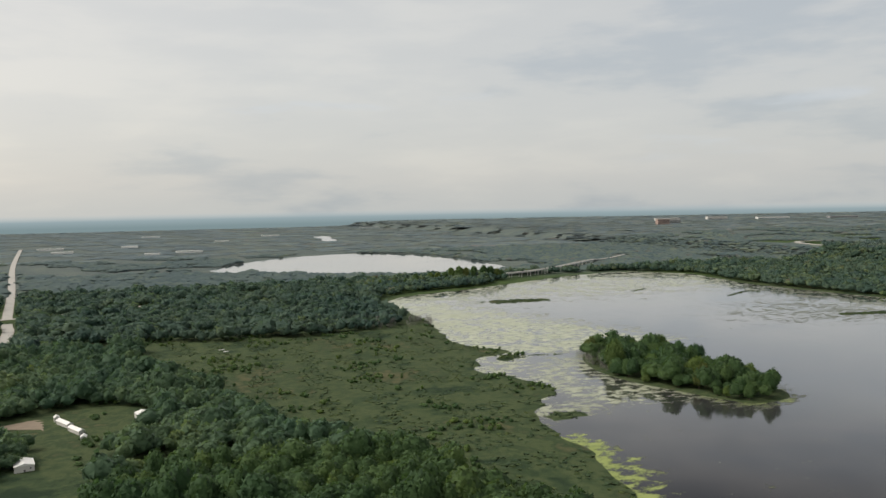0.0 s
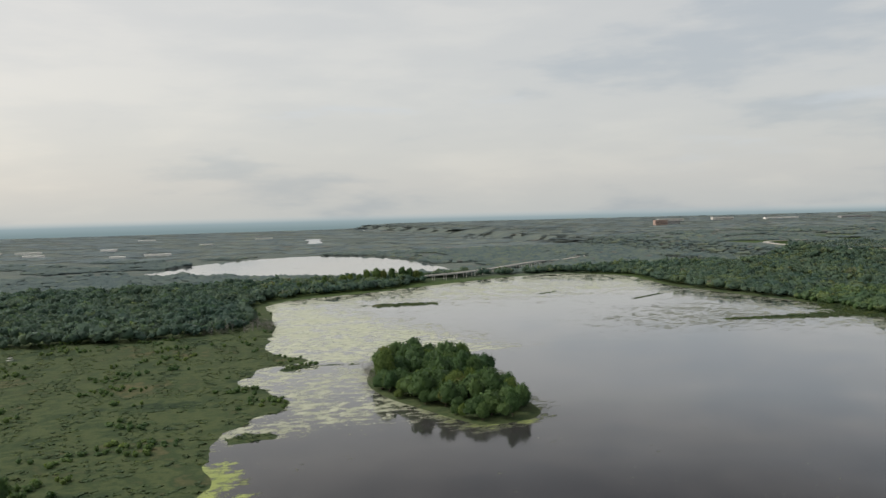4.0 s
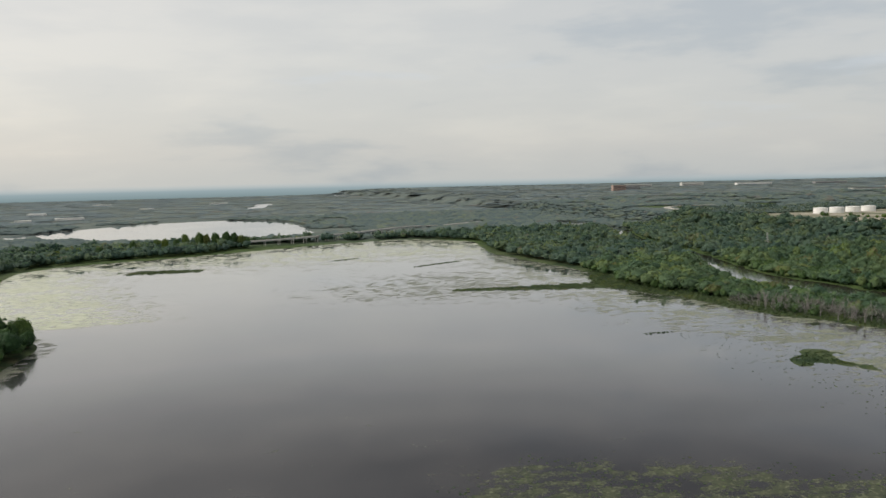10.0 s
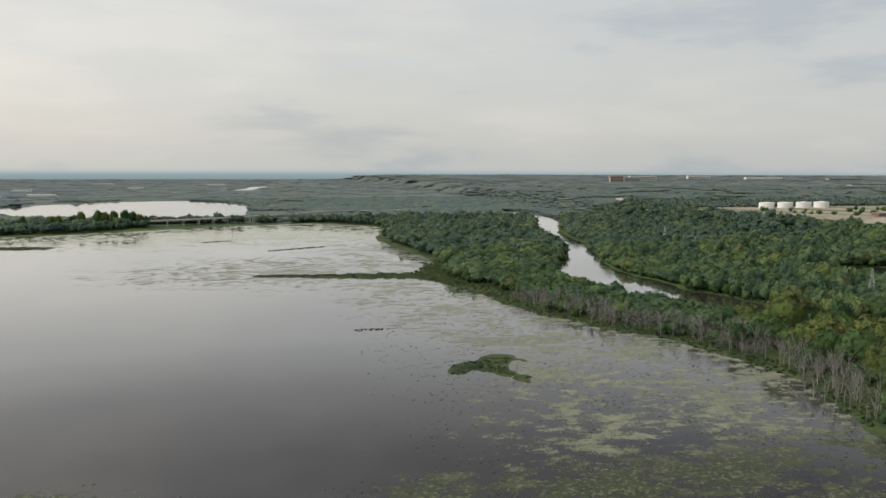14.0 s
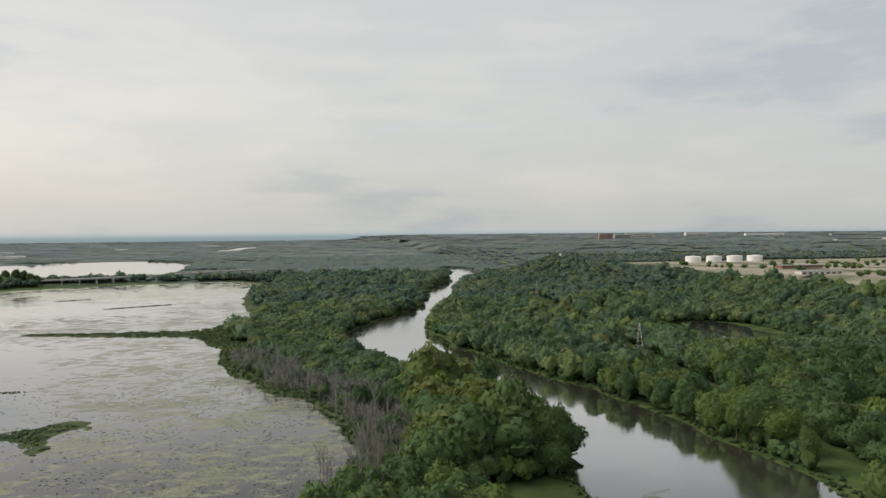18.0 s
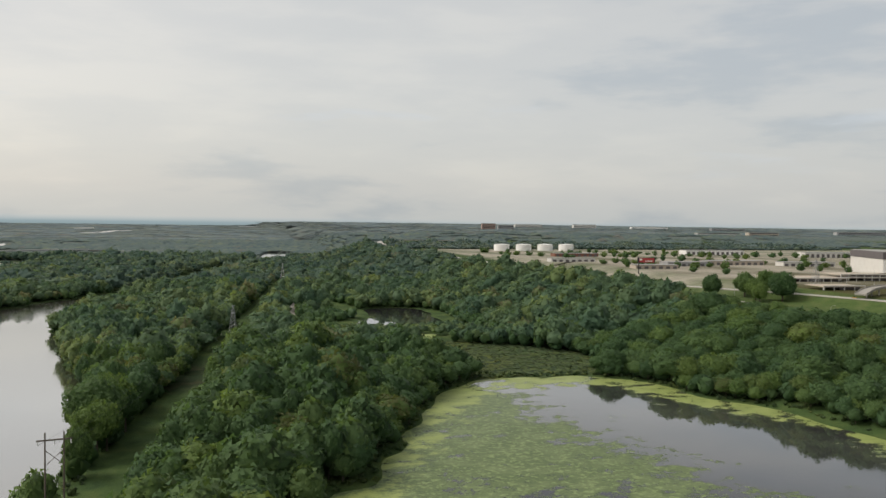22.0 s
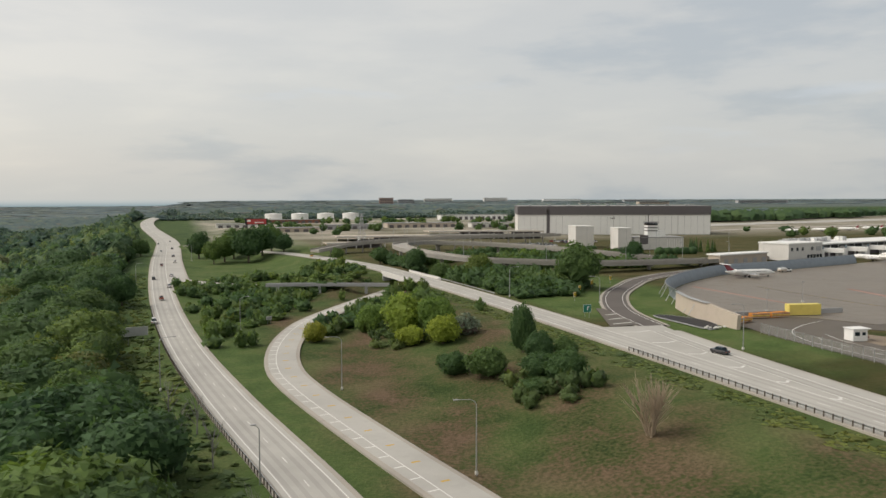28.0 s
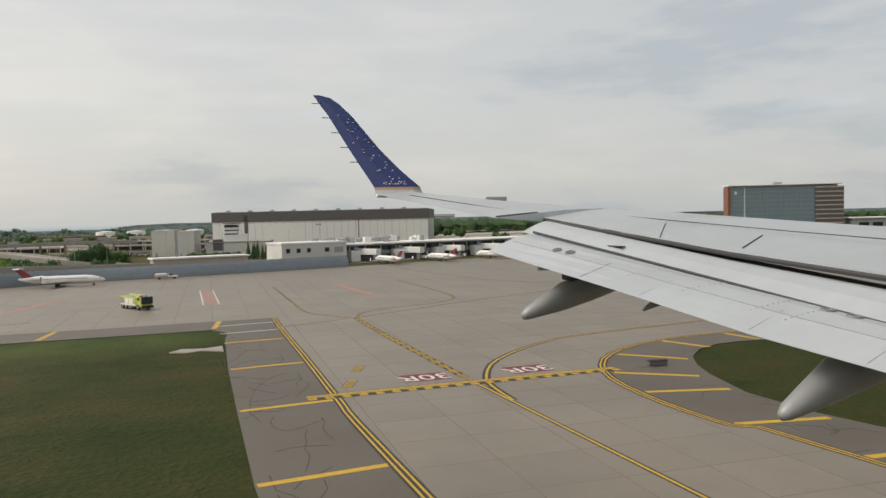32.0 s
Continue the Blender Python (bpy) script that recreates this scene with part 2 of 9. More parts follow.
def ground_material():
    m, nt, b = make("ground_cover", 0.95)
    p = place(nt)

    def mask(name):
        a = nt.nodes.new("ShaderNodeAttribute")
        a.attribute_name = name
        return a.outputs["Fac"]

    n1, n2, n3 = noise_of(nt, p, 0.012, 5), noise_of(nt, p, 0.07, 5, 0.6), noise_of(nt, p, 1.4, 4)
    wild = ramp(nt, n2, [(0.3, (0.026, 0.050, 0.018)), (0.5, (0.05, 0.085, 0.026)), (0.7, (0.085, 0.115, 0.036))])
    marsh = ramp(nt, calc(nt, "MULTIPLY_ADD", n1, 0.55, calc(nt, "MULTIPLY", n2, 0.45)), [(0.36, (0.018, 0.036, 0.018)), (0.43, (0.040, 0.064, 0.028)), (0.49, (0.070, 0.092, 0.040)), (0.55, (0.034, 0.058, 0.025)), (0.63, (0.096, 0.096, 0.048))])
    wide = nd(nt, "ShaderNodeMapping")
    wide.inputs["Scale"].default_value = (0.16, 1.0, 1.0)
    wide.inputs["Rotation"].default_value = (0, 0, radians(7))
    link(nt, p, wide.inputs["Vector"])
    strip = noise_of(nt, wide.outputs[0], 0.11, 4)
    lawn = ramp(nt, calc(nt, "MULTIPLY_ADD", strip, 0.6, calc(nt, "MULTIPLY", n2, 0.4)), [(0.36, (0.040, 0.050, 0.014)), (0.46, (0.060, 0.062, 0.021)), (0.55, (0.082, 0.072, 0.029)), (0.68, (0.110, 0.092, 0.045))])
    lush = ramp(nt, calc(nt, "MULTIPLY_ADD", strip, 0.5, calc(nt, "MULTIPLY", n2, 0.5)), [(0.38, (0.015, 0.028, 0.004)), (0.5, (0.028, 0.038, 0.007)), (0.64, (0.046, 0.041, 0.011))])
    dry = ramp(nt, calc(nt, "MULTIPLY_ADD", n3, 0.4, calc(nt, "MULTIPLY", n2, 0.6)), [(0.38, (0.026, 0.046, 0.012)), (0.46, (0.060, 0.070, 0.024)), (0.52, (0.088, 0.068, 0.037)), (0.60, (0.125, 0.086, 0.056))])
    bare = ramp(nt, n2, [(0.3, (0.25, 0.235, 0.19)), (0.5, (0.33, 0.305, 0.25)), (0.7, (0.40, 0.375, 0.32))])
    c = mix(nt, mask("marsh"), wild, marsh)
    # far meadow toned blue-grey: distance haze put into the ground colour
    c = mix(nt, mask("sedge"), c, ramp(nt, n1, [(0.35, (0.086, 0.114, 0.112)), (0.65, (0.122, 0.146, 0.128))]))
    c = mix(nt, mask("lawn"), c, lawn)
    c = mix(nt, mask("lush"), c, lush)
    c = mix(nt, mask("verge"), c, ramp(nt, n2, [(0.34, (0.056, 0.092, 0.024)), (0.5, (0.078, 0.118, 0.034)), (0.66, (0.108, 0.130, 0.048))]))
    c = mix(nt, mask("dry"), c, dry)
    c = mix(nt, mask("bare"), c, bare)
    grain = ramp(nt, n3, [(0.3, (0.82, 0.82, 0.82)), (0.7, (1.16, 1.16, 1.16))])
    link(nt, mix(nt, 1.0, c, grain, "MULTIPLY"), b.inputs["Base Color"])
    bump(nt, b, n3, 0.6, 0.4)
    b.inputs["Specular IOR Level"].default_value = 0.15
    return m


def water_material(name="still_water_with_algae", bed=((0.027, 0.027, 0.030), (0.042, 0.041, 0.043)), calm=(0.12, 0.23, 0.42), lush=1.0):
    m, nt, b = make(name, 0.06)
    p = place(nt)
    a = nt.nodes.new("ShaderNodeAttribute")
    a.attribute_name = "pads"
    g = nt.nodes.new("ShaderNodeAttribute")
    g.attribute_name = "scum"
    st = nd(nt, "ShaderNodeMapping")
    st.inputs["Scale"].default_value = (0.75, 1.1, 1.0)
    st.inputs["Rotation"].default_value = (0, 0, radians(20))
    link(nt, p, st.inputs["Vector"])
    f1, f2, f3 = noise_of(nt, st.outputs[0], 0.10, 6, 0.65), noise_of(nt, p, 0.022, 4), noise_of(nt, p, 0.8, 4, 0.7)
    f = calc(nt, "MULTIPLY_ADD", f1, 0.50, calc(nt, "MULTIPLY_ADD", f2, 0.26, calc(nt, "MULTIPLY", f3, 0.24)))
    thick = calc(nt, "MULTIPLY_ADD", a.outputs["Fac"], 0.155, f)
    cover = ramp(nt, thick, [(0.60, (0, 0, 0)), (0.64, (1, 1, 1))])
    slime = calc(nt, "MULTIPLY_ADD", g.outputs["Fac"], 0.295, f)
    green = ramp(nt, slime, [(0.66, (0, 0, 0)), (0.72, (1, 1, 1))])
    tone = calc(nt, "MULTIPLY_ADD", f3, 0.5, calc(nt, "MULTIPLY_ADD", f1, 0.9, -0.2))
    pad = ramp(nt, tone, [(0.3, (0.024, 0.034, 0.020)), (0.5, (0.046, 0.056, 0.035)), (0.7, (0.080, 0.088, 0.058))])
    speck = calc(nt, "MULTIPLY", ramp(nt, noise_of(nt, p, 0.42, 3, 0.65), [(0.54, (0, 0, 0)), (0.60, (1, 1, 1))]), 0.8)
    pad = mix(nt, speck, pad, ramp(nt, f3, [(0.35, (0.09, 0.105, 0.06)), (0.65, (0.19, 0.205, 0.135))]))
    scum = ramp(nt, f1, [(0.35, (0.165, 0.215, 0.060)), (0.6, (0.275, 0.325, 0.110))])
    deep = ramp(nt, f2, [(0.35, bed[0]), (0.65, bed[1])])
    w = nt.nodes.new("ShaderNodeAttribute")
    w.attribute_name = "mat"
    # pale mats, whitened in the colour for the sky they mirror
    pale = ramp(nt, tone, [(0.3, (0.20, 0.235, 0.135)), (0.5, (0.36, 0.39, 0.28)), (0.7, (0.52, 0.54, 0.44))])
    pad = mix(nt, w.outputs["Fac"], pad, pale)
    if lush > 1:
        pad = mix(nt, 1.0, pad, (1.0 * lush, 1.18 * lush, 0.76 * lush), "MULTIPLY")
    c = mix(nt, cover, deep, pad)
    c = mix(nt, green, c, scum)
    link(nt, c, b.inputs["Base Color"])
    both = calc(nt, "MAXIMUM", cover, green)
    wind = ramp(nt, noise_of(nt, st.outputs[0], 0.009, 4, 0.6), [(0.42, (0.02, 0.02, 0.02)), (0.62, (0.13, 0.13, 0.13))])
    patch = ramp(nt, noise_of(nt, p, 0.006, 3), [(0.4, (0.25, 0.25, 0.25)), (0.6, (1, 1, 1))])
    ripple = noise_of(nt, p, 0.35, 3, 0.6)
    n = nd(nt, "ShaderNodeBump", Distance=0.10)
    link(nt, calc(nt, "MULTIPLY", patch, 0.055), n.inputs["Strength"])
    link(nt, ripple, n.inputs["Height"])
    link(nt, n.outputs[0], b.inputs["Normal"])
    b.inputs["Specular IOR Level"].default_value = 0.0
    b.inputs["Roughness"].default_value = 0.8
    # a mirror that gains strength towards grazing view, broken by what floats on it
    fr = nd(nt, "ShaderNodeFresnel", IOR=1.33)
    link(nt, n.outputs[0], fr.inputs["Normal"])
    gloss = ramp(nt, fr.outputs[0], [(0.0, (0.02, 0.02, 0.02)), (0.13, (calm[0],) * 3), (0.195, (calm[1],) * 3), (0.27, (calm[2],) * 3), (0.44, (0.66, 0.66, 0.66)), (0.62, (0.83, 0.83, 0.83)), (1.0, (1, 1, 1))])
    gloss = calc(nt, "MULTIPLY", gloss, calc(nt, "MULTIPLY_ADD", both, -0.72, 1.0))
    mirror = nd(nt, "ShaderNodeBsdfGlossy", Color=(1, 1, 1, 1))
    link(nt, calc(nt, "MULTIPLY_ADD", both, 0.30, wind), mirror.inputs["Roughness"])
    link(nt, n.outputs[0], mirror.inputs["Normal"])
    mx = nt.nodes.new("ShaderNodeMixShader")
    link(nt, gloss, mx.inputs[0])
    link(nt, b.outputs[0], mx.inputs[1])
    link(nt, mirror.outputs[0], mx.inputs[2])
    link(nt, mx.outputs[0], nt.nodes["Material Output"].inputs["Surface"])
    return m


def pavement(name, c1, c2, stain, rough=0.88, single=False):
    m, nt, b = make(name, rough)
    p = place(nt)
    rnd = nt.nodes.new("ShaderNodeObjectInfo").outputs["Random"] if single else nt.nodes.new("ShaderNodeNewGeometry").outputs["Random Per Island"]
    fine, wide, speck = noise_of(nt, p, 2.5, 6, 0.7), noise_of(nt, p, 0.06, 5, 0.6), noise_of(nt, p, 0.35, 4)
    c = mix(nt, fine, c1, c2)
    c = mix(nt, 1.0, c, ramp(nt, rnd, [(0, (0.93, 0.93, 0.93)), (1, (1.05, 1.05, 1.05))]), "MULTIPLY")
    c = mix(nt, ramp(nt, wide, [(0.42, (0, 0, 0)), (0.72, (0.6, 0.6, 0.6))]), c, stain)
    c = mix(nt, ramp(nt, speck, [(0.58, (0, 0, 0)), (0.8, (0.4, 0.4, 0.4))]), c, stain)
    link(nt, c, b.inputs["Base Color"])
    bump(nt, b, fine, 0.3, 0.01)
    return m


M["ground"] = ground_material()
M["water"] = water_material()
M["silty_water"] = water_material("silty_river_water", ((0.040, 0.038, 0.031), (0.054, 0.051, 0.042)), (0.46, 0.60, 0.70))
M["pond_water"] = water_material("dark_pond_water_with_pads", ((0.040, 0.040, 0.042), (0.058, 0.057, 0.057)), calm=(0.19, 0.32, 0.50), lush=1.3)
M["concrete"] = pavement("apron_concrete", (0.188, 0.163, 0.131), (0.232, 0.203, 0.164), (0.140, 0.121, 0.097), 0.46)
M["slab"] = pavement("apron_concrete_slab", (0.188, 0.163, 0.131), (0.232, 0.203, 0.164), (0.140, 0.121, 0.097), 0.46, True)
M["joint"] = plain("joint_filler", (0.178, 0.154, 0.124), 0.2, 1.0, 0.9, own=False)
M["roadpale"] = pavement("pale_road_concrete", (0.385, 0.375, 0.348), (0.45, 0.438, 0.405), (0.295, 0.286, 0.265))
M["asphalt"] = pavement("grey_asphalt", (0.092, 0.080, 0.074), (0.125, 0.110, 0.100), (0.07, 0.061, 0.056))
M["oldasphalt"] = pavement("weathered_brown_grey_asphalt", (0.100, 0.086, 0.068), (0.130, 0.112, 0.090), (0.074, 0.062, 0.050), 0.6)
M["shoulder"] = pavement("gravelly_shoulder", (0.33, 0.305, 0.265), (0.40, 0.37, 0.325), (0.24, 0.22, 0.19))


# ---- building helpers ----
def part(name, bm, material, parent=None, label="", smooth=False):
    me = bpy.data.meshes.new(name)
    bm.to_mesh(me)
    bm.free()
    return part_of(name, me, material, parent, label, smooth)


def part_of(name, me, material, parent=None, label="", smooth=False):
    mats = material if isinstance(material, (list, tuple)) else [material]
    for k in mats:
        me.materials.append(M[k] if isinstance(k, str) else k)
    if smooth:
        me.polygons.foreach_set("use_smooth", [True] * len(me.polygons))
    ob = new(name, me)
    ob.parent = parent
    if label:
        ob["label"] = label
    return ob


def thing(name, label, category, x=0, y=0, z=0, turn=0, group="", kind=""):
    ob = new(name)
    ob.empty_display_size = 0.5
    ob.matrix_basis = pose(x, y, z, 0, 0, turn)
    return tagged(ob, label, category, group, kind)


def mesh_from(name, verts, faces):
    me = bpy.data.meshes.new(name)
    me.from_pydata([tuple(v) for v in verts], [], [tuple(f) for f in faces])
    me.update()
    return me


def add_box(bm, cx, cy, cz, sx, sy, sz, turn=0.0, bevel=0.0, tilt=0.0):
    m = pose(cx, cy, cz, tilt, 0, turn) @ Matrix.Diagonal((sx, sy, sz, 1))
    got = bmesh.ops.create_cube(bm, size=1.0, matrix=m)
    if bevel:
        edges = list({e for v in got["verts"] for e in v.link_edges})
        bmesh.ops.bevel(bm, geom=edges, offset=bevel, segments=2, affect="EDGES", profile=0.5)
    return bm


def box(cx, cy, cz, sx, sy, sz, turn=0.0, bevel=0.0, tilt=0.0):
    return add_box(bmesh.new(), cx, cy, cz, sx, sy, sz, turn, bevel, tilt)


def add_tube(bm, a, b, r1, r2=None, n=8, caps=True):
    a, b = Vector(a), Vector(b)
    d = b - a
    q = d.to_track_quat("Z", "Y").to_matrix().to_4x4()
    m = Matrix.Translation((a + b) / 2) @ q
    bmesh.ops.create_cone(bm, cap_ends=caps, segments=n, radius1=r1, radius2=r1 if r2 is None else r2, depth=d.length, matrix=m)
    return bm


def tube(a, b, r1, r2=None, n=8):
    return add_tube(bmesh.new(), a, b, r1, r2, n)


def spline(pts, step, closed=False):
    """Catmull-Rom through plan points, about `step` metres apart."""
    P = np.array(pts, float)
    n = len(P)
    out = []
    for i in range(n if closed else n - 1):
        if closed:
            a, b, c, d = P[i - 1], P[i], P[(i + 1) % n], P[(i + 2) % n]
        else:
            a, b, c, d = P[max(i - 1, 0)], P[i], P[i + 1], P[min(i + 2, n - 1)]
        k = max(1, int(np.linalg.norm(c - b) / step))
        t = (np.arange(k) / k)[:, None]
        out.append(0.5 * (2 * b + (c - a) * t + (2 * a - 5 * b + 4 * c - d) * t ** 2 + (3 * b - a - 3 * c + d) * t ** 3))
    if not closed:
        out.append(P[-1:])
    return np.concatenate(out)


def dist_line(px, py, line, closed=False):
    """Distance of points to a polyline and the place along it (0..1)."""
    best, along = np.full(px.shape, 1e9), np.zeros(px.shape)
    L = np.vstack([line, line[:1]]) if closed else line
    for i in range(len(L) - 1):
        ax, ay = L[i][:2]
        dx, dy = L[i + 1][0] - ax, L[i + 1][1] - ay
        t = np.clip(((px - ax) * dx + (py - ay) * dy) / (dx * dx + dy * dy + 1e-9), 0, 1)
        d = np.hypot(px - ax - t * dx, py - ay - t * dy)
        m = d < best
        best[m], along[m] = d[m], (i + t[m])
    return best, along


def inside(px, py, poly):
    r = np.zeros(px.shape, bool)
    n = len(poly)
    for i in range(n):
        (x0, y0), (x1, y1) = poly[i][:2], poly[(i + 1) % n][:2]
        if y0 != y1:
            r ^= ((y0 > py) != (y1 > py)) & (px < (x1 - x0) * (py - y0) / (y1 - y0) + x0)
    return r


def signed(px, py, poly):
    """Metres to a closed outline, negative inside it."""
    lo, hi = poly.min(0) - 160, poly.max(0) + 160
    d = np.full(px.shape, 160.0)
    m = (px > lo[0]) & (px < hi[0]) & (py > lo[1]) & (py < hi[1])
    if m.any():
        q = dist_line(px[m], py[m], poly, True)[0]
        d[m] = np.minimum(q, 160) * np.where(inside(px[m], py[m], poly), -1, 1)
        d[m] = np.where(inside(px[m], py[m], poly), -q, np.minimum(q, 160))
    return d

# ---- the land: a river valley 40 m below an airfield plateau ----
WATER = -40.0
LAKE = spline([(-1990, 330), (-1967, 447), (-1960, 500), (-1957, 557), (-1914, 624), (-1891, 651), (-1908, 714), (-1927, 758), (-1889, 826), (-1849, 846), (-1885, 922), (-1863, 1087), (-1850, 1250), (-1850, 1367), (-1790, 1461), (-1612, 1538), (-1396, 1650), (-1240, 1720), (-1105, 1740), (-1006, 1620), (-1020, 1500), (-1054, 1307), (-1030, 1014), (-1062, 930), (-1070, 829), (-1045, 738), (-1040, 667), (-1024, 614), (-1000, 540), (-972, 500), (-952, 411), (-960, 336), (-985, 280), (-1000, 150), (-1000, -300), (-1990, -300), (-2010, 150)], 14, True)
FARLAKE = spline([(-2100, 2420), (-1860, 2860), (-1580, 3020), (-1400, 2960), (-1290, 2650), (-1285, 2100), (-1330, 1990), (-1449, 1985), (-1740, 2075), (-1950, 2230)], 25, True)
RIVER = spline([(-862, -300), (-868, 100), (-862, 240), (-853, 326), (-855, 420), (-869, 515), (-892, 605), (-917, 705), (-924, 795), (-890, 900), (-832, 1010), (-770, 1180), (-712, 1450), (-630, 1660), (-590, 1900), (-560, 2150), (-495, 2150), (-530, 1770), (-585, 1640), (-675, 1420), (-730, 1180), (-790, 1000), (-826, 880), (-832, 780), (-819, 670), (-804, 600), (-783, 515), (-765, 400), (-758, 309), (-750, 100), (-738, -300)], 14, True)
POND = spline([(-601, 370), (-575, 412), (-551, 440), (-510, 441), (-466, 434), (-443, 400), (-438, 370), (-409, 321), (-400, 255), (-404, 205), (-412, 120), (-450, 30), (-560, 20), (-650, 90), (-680, 200), (-663, 253), (-640, 285), (-620, 325)], 10, True)
POND2 = spline([(-586, 700), (-556, 735), (-540, 820), (-484, 812), (-482, 760), (-495, 700), (-550, 688)], 10, True)
ISLAND = spline([(-1812, 655), (-1812, 713), (-1791, 772), (-1762, 800), (-1712, 765), (-1692, 720), (-1702, 640), (-1708, 548), (-1744, 528), (-1765, 530), (-1795, 600)], 12, True)
# low reed banks standing in the lake: two ends and half-widths
BANKS = ((-1258, 905, -1160, 882, 8, 20), (-1160, 882, -1055, 866, 20, 30), (-1142, 446, -1106, 470, 8, 13), (-1120, 452, -1109, 420, 9, 6), (-1660, 1302, -1580, 1290, 26, 20), (-1937, 562, -1920, 563, 11, 10), (-1903, 834, -1802, 800, 3.5, 3), (-1880, 800, -1850, 815, 9, 5), (-1186, 582, -1160, 580, 3, 3), (-1345, 1335, -1300, 1360, 5, 5), (-1240, 1180, -1150, 1230, 4, 6))
TRACKS = (np.array([(-627, 700), (-629, 735), (-625, 780), (-616, 832), (-599, 902), (-552, 998)], float), np.array([(-696, 651), (-705, 723), (-715, 808), (-698, 882)], float))
BLUFF_PATH = np.array([(-378, 262), (-369, 232), (-358, 193), (-350, 160), (-342, 100)], float)
FARRIVER = spline([(-1290, 4350), (-1330, 4300), (-1370, 4350), (-1300, 4800), (-1260, 5250), (-1160, 5230), (-1220, 4800)], 40, True)
BODIES = {"lake": LAKE, "far_lake": FARLAKE, "river": RIVER, "pond": POND, "small_pond": POND2, "far_river": FARRIVER}

# roads: plan line with height, and width
HW5 = spline([(-246, -150, -7), (-258, 60, -7), (-261.5, 105, -7), (-271, 170, -7), (-279, 240, -7), (-285, 330, -7), (-289, 440, -6.5), (-291, 560, -6), (-291, 700, -5.5), (-294, 830, -5), (-320, 1190, -4), (-328, 1500, -3), (-312, 1790, -2), (-268, 1990, 0), (-190, 2060, 1), (-60, 2060, 1)], 12)
RAMP = spline([(-215, -150, -7), (-232, 40, -7), (-241, 96, -7), (-247, 130, -7), (-253.5, 172, -7), (-255, 200, -7), (-250, 232, -6.8), (-239, 264, -6.4), (-222, 292, -6), (-203, 318, -5.6), (-182, 345, -5.4), (-150, 372, -5.0), (-118, 392, -3)], 6)
HW2 = spline([(-173.5, -150, 0), (-173.2, 60, 0), (-172.8, 110, 0), (-172.2, 190, 0), (-172.4, 250, 0), (-174, 300, 0.2), (-177, 345, 0.4), (-182.5, 420, 0.2), (-203, 545, -2), (-236, 640, -4), (-268, 730, -5)], 8)
SLIP = spline([(-165, -150, 0), (-164.6, 40, 0), (-163.8, 77, 0), (-162.3, 102, 0), (-160.6, 121, 0), (-158.2, 145, 0), (-154.8, 170, 0), (-151.5, 187, 0), (-143, 218, 0), (-124, 252, 0), (-101, 279, 0), (-78, 301, 0), (-38, 322, 0), (40, 345, 0), (120, 372, 0)], 6)
LEFTROAD = spline([(-2440, 1120, -38), (-2455, 1290, -38), (-2478, 1420, -37), (-2555, 1950, -37), (-2715, 3000, -36), (-2900, 4400, -35)], 30)
CROSSROAD = spline([(-2900, 1360, -33), (-2478, 1405, -32), (-2340, 1470, -34), (-2040, 1650, -36), (-1730, 1705, -35), (-1600, 1702, -32), (-1470, 1712, -27), (-1366, 1748, -26), (-1250, 1828, -26), (-1050, 2000, -26), (-900, 2140, -33), (-700, 2330, -36)], 20)
ROADS = ((HW5, 11.5), (RAMP, 10), (HW2, 12.5), (SLIP, 11), (LEFTROAD, 16), (CROSSROAD, 12))


def sstep(a, b, x):
    t = np.clip((x - a) / (b - a), 0, 1)
    return t * t * (3 - 2 * t)


def wobble(px, py, scale, seed):
    """Cheap smooth noise, -1..1, from a few waves."""
    r = np.random.RandomState(seed)
    s = np.zeros(np.shape(px))
    for k in range(6):
        a, ph, f = r.rand() * 6.283, r.rand() * 6.283, (0.6 + r.rand() * 1.4) / scale
        s = s + np.sin((px * math.cos(a) + py * math.sin(a)) * f * 6.283 + ph)
    return s / 3.2


def edge_x(py):
    """Where the plateau's rim runs, for each y."""
    return np.interp(py, [-300, 60, 200, 300, 450, 700, 900, 1200, 1600, 1900, 2100, 2600, 4900], [-262, -266, -284, -292, -299, -303, -308, -340, -345, -330, -300, -250, -150])


